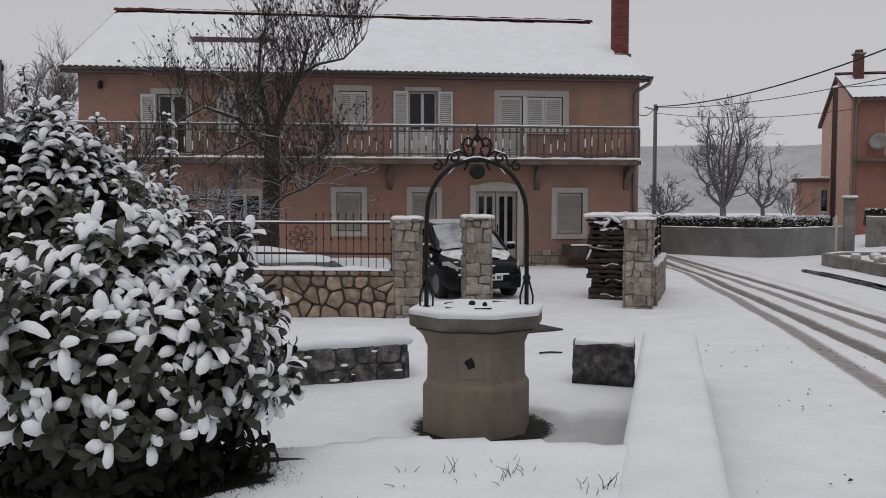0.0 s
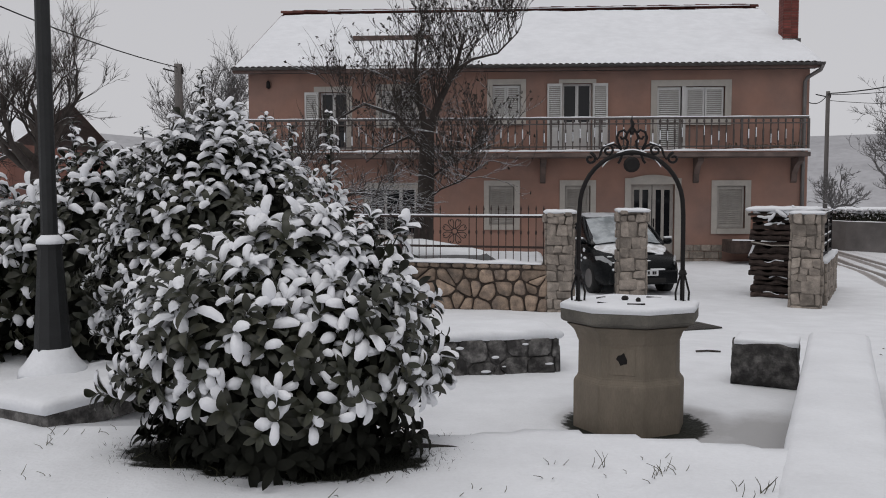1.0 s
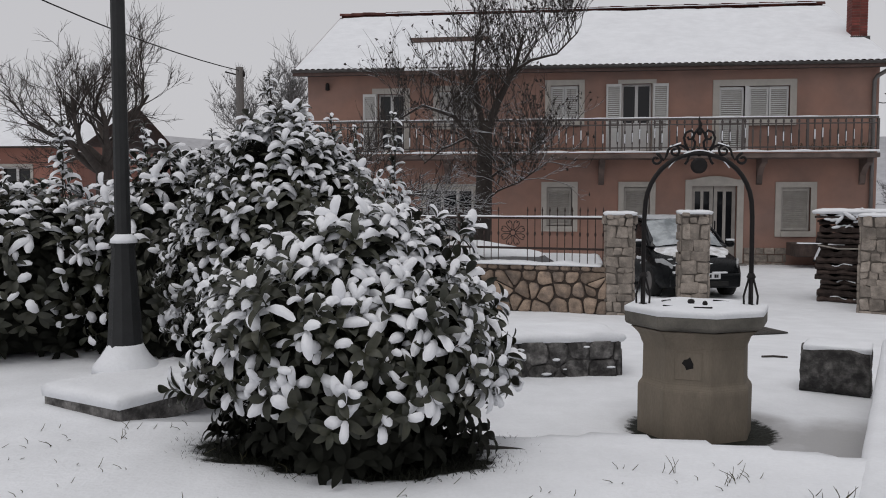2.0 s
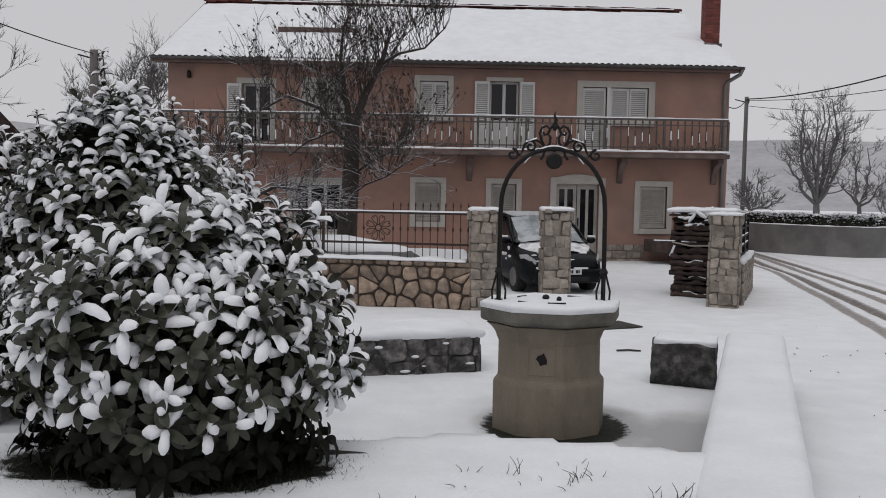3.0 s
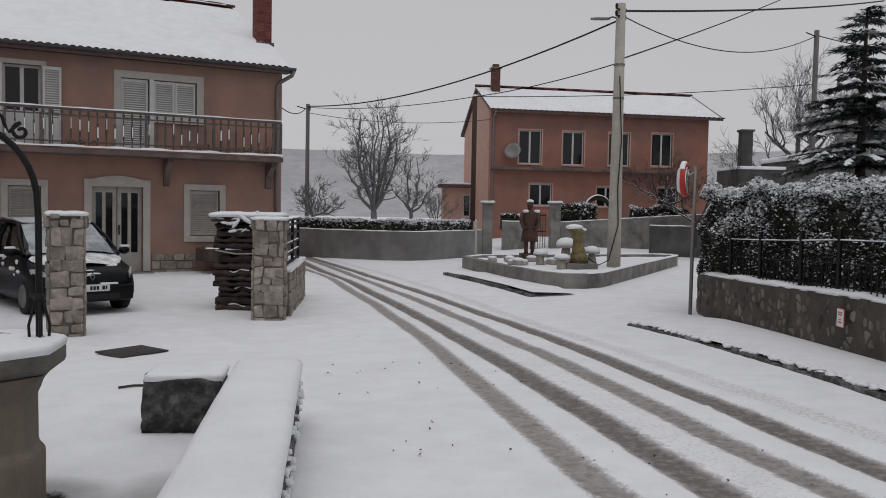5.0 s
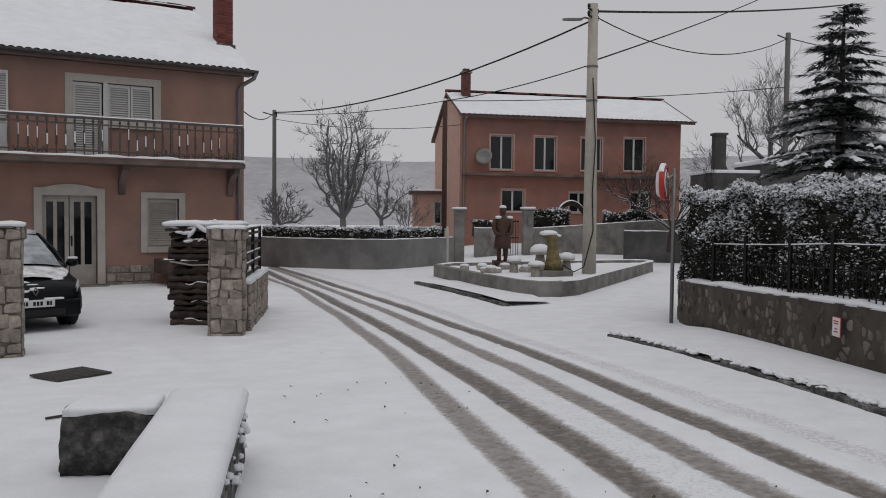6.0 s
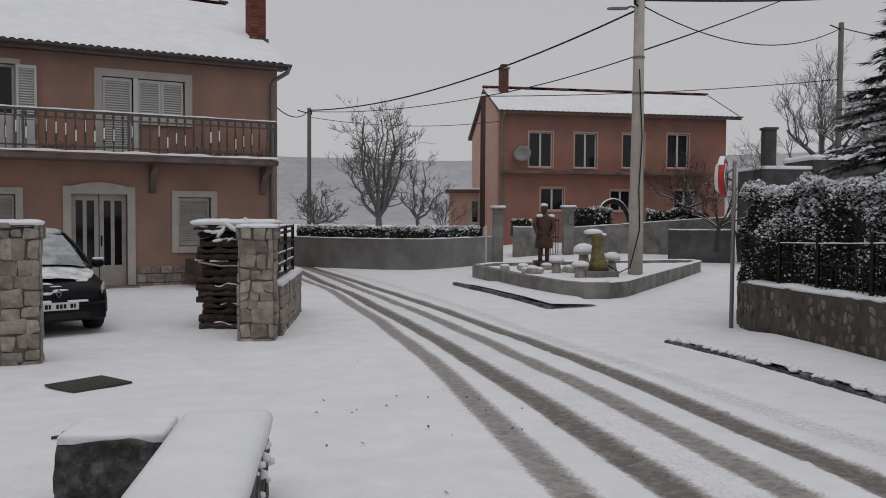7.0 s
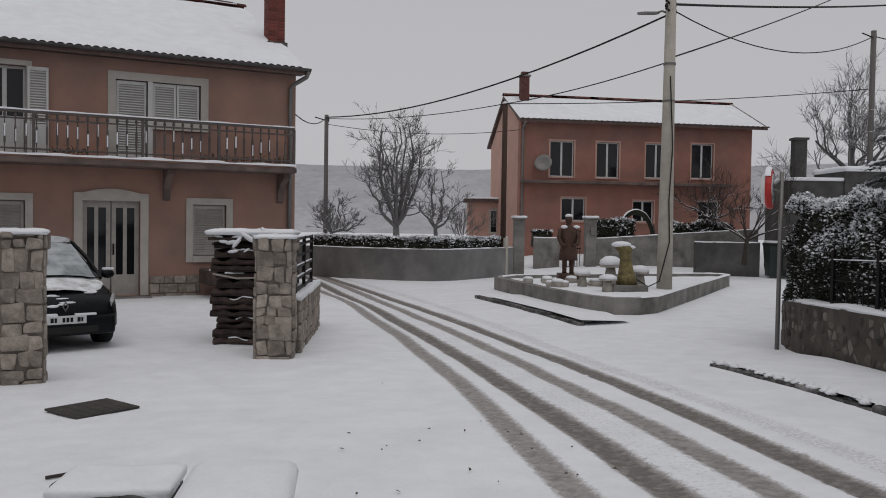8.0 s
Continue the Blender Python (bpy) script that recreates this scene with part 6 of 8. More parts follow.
for k in range(9):
    bm = bmesh.new()
    r = rr.uniform(0.1, 0.2)
    bmesh.ops.create_icosphere(bm, subdivisions=2, radius=r, matrix=Matrix.Diagonal((1.2, 1, 0.75, 1)))
    for v in bm.verts:
        v.co *= 1 + 0.25 * noise.noise(v.co * 7 + Vector((k, 0, 0)))
    stone = tagged(part("rock", bm, ROCK_PALE), "rough rock half under snow in the planter", "rock", "rocks in the planter")
    stone.location = (14.35 + rr.uniform(0, 1.3), 20.6 + rr.uniform(0, 1.6), 0.02)
    bm = bmesh.new()
    bmesh.ops.create_icosphere(bm, subdivisions=2, radius=r * 0.9, matrix=Matrix.Translation((0, 0, r * 0.55)) @ Matrix.Diagonal((1.15, 1, 0.4, 1)))
    part("rock_snow", bm, SNOW, stone, smooth=True)

pole = thing("utility_pole", (16.83, 19.53, -0.1), "pale concrete utility pole with a street lamp and cables", "utility pole")
bm = bmesh.new()
lathe(bm, [(0.19, 0), (0.18, 1.5), (0.15, 4.0), (0.125, 7.16)], 14)
part("shaft", bm, CONCRETE_POLE, pole, smooth=True)
bm = bmesh.new()
tube(bm, [(0, 0, 6.75), (-0.2, 0.1, 6.8), (-0.3, 0.15, 6.76)], 0.025, 6)
arm = part("lamp_arm", bm, ZINC, pole)
bm = bmesh.new()
rings(bm, [[(-0.28 - d, 0.14 + d * 0.45 + w * sx, 6.74 + 0.05 * sz - 0.03 * d) for sx, sz in ((-1, -0.4), (1, -0.4), (1, 0.6), (-1, 0.6))] for d, w in ((0, 0.05), (0.1, 0.09), (0.35, 0.09), (0.45, 0.03))])
part("lamp_head", bm, ZINC, arm)
bm = bmesh.new()
for z in (6.8, 6.98):
    tube(bm, [(-0.3, -0.16, z), (0.3, 0.16, z)], 0.03, 5)
    for s in (-0.28, 0.0, 0.28):
        lathe(bm, [(0.02, z), (0.045, z + 0.05), (0.03, z + 0.12)], 7, centre=(s, s * 0.55))
part("crossarm", bm, IRON, pole)
for z in (4.6, 5.5):
    bm = bmesh.new()
    lathe(bm, [(0.155, z), (0.157, z + 0.05)], 12)
    part("steel_band", bm, ZINC, pole)
bm = bmesh.new()
tube(bm, [(-0.12, -0.17, 5.2), (-0.02, -0.2, 3.5), (-0.1, -0.2, 2.2), (-0.05, -0.2, 1.2), (-0.35, -0.2, 0.25), (-0.6, -0.1, 0.12), (-0.75, 0.2, 0.3)], 0.016, 5)
part("hanging_cable", bm, RUBBER, pole)
brown = thing("utility_pole", (17.5, 28.12, -0.35), "dark brown wooden pole on a pale concrete footing", "utility pole")
bm = bmesh.new()
lathe(bm, [(0.095, 1.0), (0.085, 5.85)], 10)
part("shaft", bm, BROWN_POLE, brown, smooth=True)
part("footing", boxed(-0.05, 0.09, -0.2, -0.1, 0, 1.35, bevel=0.01), CONCRETE_POLE, brown)
bm = bmesh.new()
lathe(bm, [(0.1, 5.85), (0.09, 5.9), (0.02, 5.93)], 10)
part("pole_snow", bm, SNOW, brown)
for name, x, y, z0, z1, r in (("utility_pole", 15.2, 39.2, 0.0, 6.1, 0.09), ("utility_pole", 30.65, 24.0, 0.0, 8.7, 0.1), ("utility_pole", -9.15, 25.4, 0.0, 5.5, 0.12)):
    t = thing(name, (x, y, z0), "weathered grey wooden utility pole", "utility pole")
    bm = bmesh.new()
    lathe(bm, [(r * 1.15, -0.5), (r, z1 - z0)], 10)
    part("shaft", bm, GREY_POLE, t, smooth=True)
    bm = bmesh.new()
    tube(bm, [(0, 0, z1 - z0 - 0.25), (-0.5, 0.1, z1 - z0 - 0.12)], 0.025, 5)
    lathe(bm, [(0.03, z1 - z0 - 0.3), (0.05, z1 - z0 - 0.2), (0.03, z1 - z0 - 0.1)], 7, centre=(r, 0))
    part("fitting", bm, IRON, t)


def cable(a, b, sag, r=0.018, label="thin black overhead cable"):
    a, b = Vector(a), Vector(b)
    bm = bmesh.new()
    tube(bm, [a.lerp(b, k / 16) - Vector((0, 0, sag * 4 * (k / 16) * (1 - k / 16))) for k in range(17)], r, 5)
    tagged(part("overhead_cable", bm, RUBBER), label, "cable", "overhead cables")


cable((15.2, 39.2, 6.0), (16.75, 19.6, 6.6), 0.6, 0.026, "thick black overhead cable")
cable((17.5, 28.1, 5.5), (16.75, 19.55, 5.46), 0.1, 0.016)
cable((16.85, 19.5, 5.58), (39.0, 31.1, 13.0), 0.1, 0.022)
cable((15.2, 39.2, 5.95), (17.5, 28.1, 5.5), 0.2, 0.015)
cable((17.5, 28.1, 5.5), (30.65, 24.0, 6.6), 0.15, 0.015)
cable((17.0, 19.6, 6.75), (30.65, 24.0, 8.5), 0.8, 0.017)
cable((16.9, 19.5, 6.87), (39.7, 27.3, 11.7), 0.15, 0.032, "thick black overhead cable")
cable((30.65, 24.0, 8.5), (40, 18.0, 8.0), 0.6, 0.02)
cable((15.2, 39.2, 5.7), (22.3, 34.5, 5.5), 0.3, 0.013)
cable((15.2, 39.2, 6.0), (8.4, 24.0, 4.6), 0.5, 0.018)
cable((-9.15, 25.4, 5.4), (-9.5, 3.0, 6.5), 0.6, 0.015)

# ---- right side: mirror, retaining wall, kerbs ----
mirror = thing("traffic_mirror", (12.3, 12.22, -0.3), "round traffic mirror with a red rim on a thin steel pole", "traffic mirror")
bm = bmesh.new()
lathe(bm, [(0.033, -0.1), (0.03, 2.6)], 10)
part("pole", bm, ZINC, mirror, smooth=True)
disc = Matrix.Translation((-0.2, 0.05, 2.35)) @ Euler((radians(90), 0, radians(36))).to_matrix().to_4x4()
bm = bmesh.new()
lathe(bm, [(0.26, -0.03), (0.285, 0.0), (0.28, 0.05), (0.255, 0.06), (0.26, 0.02), (0.02, 0.03)], 24)
bm.transform(disc)
part("rim", bm, RED, mirror, "red plastic rim")
bm = bmesh.new()
lathe(bm, [(0.255, -0.02), (0.2, -0.09), (0.03, -0.11)], 24)
bm.transform(disc)
part("back_shell", bm, WHITE, mirror, smooth=True)
glass = bpy.data.materials.new("mirror_glass")
glass.use_nodes = True
glass.node_tree.nodes["Principled BSDF"].inputs["Metallic"].default_value = 1.0
glass.node_tree.nodes["Principled BSDF"].inputs["Roughness"].default_value = 0.03
bm = bmesh.new()
lathe(bm, [(0.25, 0.05), (0.2, 0.065), (0.01, 0.07)], 24)
bm.transform(disc)
part("mirror_face", bm, glass, mirror, smooth=True)
bm = bmesh.new()
tube(bm, [(0, 0, 2.3), (-0.12, 0.03, 2.34)], 0.02, 6)
tube(bm, [(0, 0, 2.5), (-0.12, 0.03, 2.42)], 0.02, 6)
part("clamp", bm, ZINC, mirror)
bm = bmesh.new()
snow_strip(bm, [disc @ Vector((0.295 * math.cos(a), 0.295 * math.sin(a), 0.0)) for a in np.linspace(0.6, 2.5, 12)], 0.05, 0.035, 5)
part("rim_snow", bm, SNOW, mirror)

RW = [(5.8, -0.5), (7.2, 2.5), (8.5, 5.0), (9.56, 6.88), (10.2, 8.0), (10.75, 9.0), (11.4, 10.25), (12.1, 11.6), (12.48, 12.2), (12.95, 12.7), (13.6, 13.0), (15.5, 13.3)]
rwall = wall_along("retaining_wall", RW, -0.35, -0.5, 0.76, surface("dark_cement", (0.085, 0.072, 0.06), 0.4, 4.0, 50.0, 0.7, 0.95), "dark rubble retaining wall with a thick snow coping", snow=0.085, rise=-0.45)
for i, (a, b) in enumerate(zip(RW[:9], RW[1:10])):
    d = Vector(a) - Vector(b)
    low = gz((a[0] + b[0]) / 2, (a[1] + b[1]) / 2) - 0.06
    rubble(rwall, (b[0] - RW[0][0], b[1] - RW[0][1]), d, d.length, low, 0.72 - 0.041 * (i + 1), 0.12, STONE_EMBEDDED, 0.01, 0.02, 140 + i, aspect=1.3, jitter=0.5, keep=0.5)
sign = thing("wall_sign", (9.93, 7.58, 0.27), "small white notice with a red border on the wall", "sign", turn=0)
fr = Matrix.Rotation(math.atan2(1.12, 0.64) + math.pi, 4, "Z")
part("panel", boxed(-0.085, 0.085, -0.05, -0.042, 0, 0.21, m=fr, bevel=0.002), RED, sign)
part("notice", boxed(-0.077, 0.077, -0.056, -0.05, 0.008, 0.202, m=fr), WHITE, sign)
bm = bmesh.new()
for z, w in ((0.16, 0.1), (0.135, 0.08), (0.08, 0.05), (0.05, 0.08)):
    box(bm, -w / 2, w / 2, -0.06, -0.056, z, z + 0.012, m=fr)
part("bars", bm, RED, sign)

KERB = [(10.28, 11.45), (10.05, 10.7), (9.7, 9.7), (9.2, 8.45), (8.72, 7.35), (8.0, 5.8), (7.2, 4.1), (6.0, 1.6)]
pave = thing("pavement", (10, 8, 0), "narrow pavement under snow along the retaining wall", "pavement", kind="structure")
ins = [(12.05, 11.75), (11.7, 10.9), (11.2, 9.85), (10.45, 8.45), (9.85, 7.4), (8.95, 5.8), (8.1, 4.2), (6.8, 1.6)]
rows = []
for (kx, ky), (ix, iy) in zip(KERB, ins):
    rows.append([(kx + (ix - kx) * u - 10, ky + (iy - ky) * u - 8, gz(kx, ky) + 0.06 + 0.012 * noise.noise((kx * 3 + u * 5, ky * 3, 0)) + (0.0 if ky < 11.4 else -0.05)) for u in np.linspace(0, 1, 6)])
bm = bmesh.new()
rings(bm, rows, closed=False)
part("pavement_snow", bm, SNOW, pave, smooth=True)
rr = random.Random(9)


def kerb_line(parent, pts, ox, oy, lift, seg=0.5, seed=3):
    rk = random.Random(seed)
    for (ax, ay), (bx, by) in zip(pts, pts[1:]):
        d = math.dist((ax, ay), (bx, by))
        n = max(1, round(d / seg))
        for k in range(n):
            x, y = ax + (bx - ax) * (k + 0.5) / n, ay + (by - ay) * (k + 0.5) / n
            ob = part("kerb_stone", boxed(-d / n / 2 + 0.008, d / n / 2 - 0.008, -0.07, 0.07, -0.15, lift + rk.uniform(-0.03, 0.01), bevel=0.012), STONE_DARK, parent)
            ob.location, ob.rotation_euler = (x - ox, y - oy, gz(x, y)), (0, 0, math.atan2(by - ay, bx - ax))


kerb_line(pave, KERB, 10, 8, 0.045)
bm = bmesh.new()
for (ax, ay), (bx, by) in zip(KERB, KERB[1:]):
    n = int(math.dist((ax, ay), (bx, by)) / 0.06)
    for k in range(n):
        if noise.noise((ax * 3 + k * 0.35, ay, 0)) > -0.3:
            x, y = ax + (bx - ax) * k / n + 0.03, ay + (by - ay) * k / n
            bmesh.ops.create_icosphere(bm, subdivisions=1, radius=rr.uniform(0.03, 0.06), matrix=Matrix.Translation((x - 10 + rr.uniform(-0.05, 0.08), y - 8, gz(x, y) + 0.05)) @ Matrix.Diagonal((1.3, 1.3, 0.5, 1)))
tagged(part("kerb_snow", bm, SNOW, pave, smooth=True), kind="stuff")
pave2 = thing("pavement", (12.5, 18, 0), "pavement under snow round the planter", "pavement", kind="structure")
K3 = [(12.5, 21.2), (12.2, 19.2), (11.85, 17.2), (11.5, 15.8)]
rows = []
for (kx, ky), ix in zip(K3, (13.9, 13.4, 13.2, 12.6)):
    rows.append([(kx + (ix - kx) * u - 12.5, ky - 18, gz(kx, ky) + 0.1 * (1 - u * 0.6) + 0.004) for u in np.linspace(0, 1, 6)])
bm = bmesh.new()
rings(bm, rows[::-1], closed=False)
part("pavement_snow", bm, SNOW, pave2, smooth=True)
kerb_line(pave2, K3, 12.5, 18, 0.075, 0.6, 5)

# ---- old building and hills behind ----
old_b = thing("outbuilding", (27.95, 22.95, 0), "old grey outbuilding with a snowy parapet", "building", turn=-28)
part("wall", boxed(0, 3.2, 0, 2.5, 0, 3.45), RENDER_DARK, old_b)
part("shed_wall", boxed(-1.8, -0.002, 0.1, 2.4, 0, 3.1), RENDER_DARK, old_b)
part("shed_snow", boxed(-1.85, -0.004, 0.05, 2.45, 3.1, 3.22, bevel=0.04, seg=2), SNOW, old_b)
snow_cap([Vector(p) for p in ((0, 0), (3.2, 0), (3.2, 2.5), (0, 2.5))], 3.45, 0.18, parent=old_b, spill=0.08, spacing=0.2)
flue = part("flue", boxed(-1.65, -1.25, 0.2, 0.6, 0, 4.5), RENDER_DARK, old_b, "tall dark chimney flue")
part("flue_cap", boxed(-1.7, -1.2, 0.15, 0.65, 4.5, 4.58), RENDER_DARK, old_b)
red_h = thing("house", (-19.5, 22.6, 0), "small red house with a snowy roof behind the hedge", "house")
part("wall", pierced(0, 6.6, -0.3, 3.0, [(4.2, 5.2, 1.2, 2.4)], 0.3), PLASTER_RED, red_h)
part("side_wall", boxed(6.3, 6.6, 0.31, 6, -0.3, 3.0), PLASTER_RED, red_h)
window(red_h, 4.2, 5.2, 1.2, 2.4, "white framed window", wide=0.08)
bm = bmesh.new()
rows = [[(x, y, z) for x in (-0.3, 6.9)] for y, z in ((-0.4, 2.9), (3, 4.4), (6.4, 2.9))]
rings(bm, rows, closed=False)
bmesh.ops.solidify(bm, geom=bm.faces[:], thickness=0.12)
part("roof", bm, TILE_DARK, red_h)
raw("roof_snow", *snow_sheet(-0.25, 6.85, -0.35, 2.9, 0.3, 0.1, lambda y: 2.93 + (y + 0.4) * 0.441), SNOW, red_h, smooth=True)


def ridge_line(name, dist, a0, a1, base, amp, seed, mat, label):
    verts, faces, n = [], [], 90
    for i in range(n + 1):
        a = math.radians(a0 + (a1 - a0) * i / n)
        h = base + amp * (noise.noise((i * 0.06, seed, 0)) + 0.4 * noise.noise((i * 0.25, seed, 4)))
        for k, (dd, hh) in enumerate(((-0.25, -2), (-0.1, h * 0.55), (0, h), (0.3, -2))):
            verts.append((dist * (1 + dd) * math.sin(a), dist * (1 + dd) * math.cos(a), hh))
    for i in range(n):
        for k in range(3):
            faces.append((i * 4 + k, i * 4 + k + 1, i * 4 + k + 5, i * 4 + k + 4))
    tagged(raw(name, verts, faces, mat, smooth=True), label, "hill", kind="structure")


ridge_line("backdrop", 115, -75, 85, 8.6, 1.6, 2, HILL, "wooded ridge far behind the village, haze put into its pale colour")


# ---- bare trees ----


class Twigs:
    """Gathers tapered branches and the snow that lies along them."""

    def __init__(self, seed, snow_from=0.012):
        self.rng, self.wood, self.snow, self.tips, self.snow_from = random.Random(seed), ([], []), ([], []), [], snow_from
        self.least = 0.0065

    def skin(self, store, pts, radii, sides):
        verts, faces = store
        base, side = len(verts), None
        for i, p in enumerate(pts):
            way = (pts[min(i + 1, len(pts) - 1)] - pts[max(i - 1, 0)]).normalized()
            side = way.orthogonal().normalized() if side is None else (side - way * side.dot(way)).normalized()
            up = way.cross(side)
            for k in range(sides):
                a = 2 * math.pi * k / sides
                verts.append(p + radii[i] * (side * math.cos(a) + up * math.sin(a)))
        for i in range(len(pts) - 1):
            for k in range(sides):
                j = (k + 1) % sides
                faces.append((base + i * sides + k, base + i * sides + j, base + (i + 1) * sides + j, base + (i + 1) * sides + k))

    def limb(self, pts, radii, sides=None):
        sides = sides or (8 if radii[0] > 0.06 else 5 if radii[0] > 0.015 else 3)
        self.skin(self.wood, pts, radii, sides)
        if radii[0] > self.snow_from:
            for i in range(len(pts) - 1):
                flat = 1 - abs((pts[i + 1] - pts[i]).normalized().z)
                if flat > 0.25:
                    r = [min(0.03, q * 0.75) * flat**0.5 for q in (radii[i], (radii[i] + radii[i + 1]) / 2, radii[i + 1])]
                    q = [pts[i], (pts[i] + pts[i + 1]) / 2, pts[i + 1]]
                    self.skin(self.snow, [v + Vector((0, 0, 0.75 * s)) for v, s in zip(q, (radii[i], (radii[i] + radii[i + 1]) / 2, radii[i + 1]))], r, 4)

    def grow(self, p, way, length, radius, depth, upward=0.25, spread=0.7, kids=(4, 7), ratio=0.62, wander=0.18):
        rng = self.rng
        n = 4 if depth > 0 else 3
        pts, w = [p.copy()], way.normalized()
        for k in range(n):
            w = (w + Vector((rng.gauss(0, wander), rng.gauss(0, wander), rng.gauss(0, wander) + upward * 0.25))).normalized()
            pts.append(pts[-1] + w * length / n)
        radii = [radius * (1 - 0.72 * k / n) for k in range(n + 1)]
        self.limb(pts, radii)
        if depth == 0:
            self.tips.append(pts[-1])
            return
        for k in range(rng.randint(*kids)):
            u = rng.uniform(0.25, 1.0)
            i = min(int(u * n), n - 1)
            q = pts[i].lerp(pts[i + 1], u * n - i)
            out_ = Vector((rng.gauss(0, 1), rng.gauss(0, 1), rng.gauss(0, 0.6))).normalized()
            d = ((pts[i + 1] - pts[i]).normalized() + out_ * spread + Vector((0, 0, upward))).normalized()
            self.grow(q, d, length * ratio * rng.uniform(0.7, 1.2), max(radii[i] * 0.55, self.least), depth - 1, upward, spread, kids, ratio, wander)

    def finish(self, parent, bark, label=""):
        raw("crown", *self.wood, bark, parent, label, smooth=True)
        if self.snow[0]:
            raw("branch_snow", *self.snow, SNOW, parent, smooth=True)


def bare_tree(x, y, z, height, spread, seed, label, bark=None, trunk=0.14, limbs=6, depth=3, upward=0.3, kids=(4, 6), crown_from=0.3, snow_from=0.012, opening=0.7, length=0.42, name="tree"):
    t = thing(name, (x, y, z), label, "tree")
    tw = Twigs(seed, snow_from)
    tw.least = 0.008 if bark else 0.006
    rng = tw.rng
    top = Vector((rng.uniform(-0.1, 0.1), rng.uniform(-0.1, 0.1), height * crown_from))
    raw_tr = Twigs(seed + 1, 9)
    raw_tr.limb([Vector((0, 0, -0.2)), top * 0.5, top], [trunk * 1.25, trunk, trunk * 0.8], 10)
    raw("trunk", *raw_tr.wood, bark or BARK, t, smooth=True)
    for k in range(limbs):
        a = 2 * math.pi * (k + rng.uniform(-0.3, 0.3)) / limbs
        d = Vector((math.cos(a) * spread, math.sin(a) * spread, opening + rng.uniform(0, 0.5)))
        tw.grow(top * rng.uniform(0.85, 1.0), d, height * length * rng.uniform(0.8, 1.2), trunk * 0.5, depth, upward, 0.65, kids)
    tw.finish(t, bark or BARK)
    return t, tw


def oval_tree(x, y, z, height, radius, seed, label, stems=8, low=0.22, sides=15, trunk=0.15):
    """A bare tree of many winding upright stems, each set with fine side twigs."""
    t = thing("tree", (x, y, z), label, "tree")
    tw = Twigs(seed, 0.016)
    tw.least = 0.0095
    rng = tw.rng
    fork = Vector((rng.uniform(-0.1, 0.1), 0, height * low))
    base = Twigs(seed + 1, 9)
    base.limb([Vector((0, 0, -0.2)), fork * 0.6, fork], [trunk * 1.2, trunk, trunk * 0.85], 9)
    raw("trunk", *base.wood, BARK_HAZED, t, smooth=True)
    for k in range(stems):
        a, out_ = 2 * math.pi * k / stems + rng.uniform(-0.4, 0.4), radius * rng.uniform(0.1, 0.95)
        tip = Vector((out_ * math.cos(a), out_ * math.sin(a), height * (1.0 - 0.5 * (out_ / radius) ** 2) * rng.uniform(0.88, 1.0)))
        pts = []
        for j in range(7):
            u = j / 6
            q = fork.lerp(tip, u)
            bow = math.sin(math.pi * u) * radius * 0.2
            pts.append(q + Vector((math.cos(a) * bow + rng.gauss(0, 0.07), math.sin(a) * bow + rng.gauss(0, 0.07), rng.gauss(0, 0.05))) * (1 if 0 < j < 6 else 0))
        radii = [trunk * 0.5 * (1 - 0.85 * j / 6) + 0.006 for j in range(7)]
        tw.limb(pts, radii, 6)
        for j in range(sides):
            u = rng.uniform(0.12, 1.0)
            i = min(int(u * 6), 5)
            q = pts[i].lerp(pts[i + 1], u * 6 - i)
            d = Vector((rng.gauss(0, 0.7) + 0.5 * math.cos(a), rng.gauss(0, 0.7) + 0.5 * math.sin(a), rng.uniform(0.1, 1.0)))
            tw.grow(q, d, radius * rng.uniform(0.28, 0.6), max(radii[i] * 0.4, 0.012), 2, 0.25, 0.7, (3, 5), 0.55, 0.22)
    tw.finish(t, BARK_HAZED)


# the pollarded tree in the front garden
gtree = thing("tree", (-1.1, 17.0, gz(-1.1, 17.0)), "bare old fruit tree with many upright shoots and clinging leaves", "tree")
tw = Twigs(21, 0.005)
tw.least = 0.0055
V = Vector
tr = Twigs(3, 9)
tr.limb([V((0, 0, -0.2)), V((0.02, 0, 0.5)), V((0.08, 0, 1.4)), V((0.1, 0, 2.3)), V((0.12, 0, 2.8))], [0.25, 0.2, 0.17, 0.15, 0.12], 12)
raw("trunk", *tr.wood, BARK, gtree, "thick dark trunk", smooth=True)
MAIN = [
    ([(0.12, 0, 2.6), (0.35, 0.05, 3.2), (0.65, 0.1, 3.8), (0.85, 0.1, 4.5)], 0.13),
    ([(0.1, 0, 2.5), (-0.05, 0.1, 3.2), (-0.15, 0.2, 3.9), (-0.1, 0.2, 4.5)], 0.09),
    ([(0.05, 0, 2.2), (-0.5, -0.2, 2.9), (-1.1, -0.4, 3.1), (-1.6, -0.5, 2.8)], 0.07),
    ([(0.08, 0, 1.6), (0.5, -0.2, 1.9), (0.9, -0.3, 2.1), (1.3, -0.3, 2.4)], 0.04),
    ([(0.06, 0, 1.2), (0.4, -0.3, 1.45), (0.8, -0.5, 1.6), (1.2, -0.6, 1.9)], 0.03),
    ([(0.1, 0, 2.3), (-0.3, 0.3, 2.5), (-0.8, 0.4, 2.3), (-1.2, 0.5, 2.0)], 0.05),
    ([(0.65, 0.1, 3.8), (1.0, 0, 4.0), (1.5, -0.1, 4.1), (1.9, -0.1, 4.5)], 0.05),
]
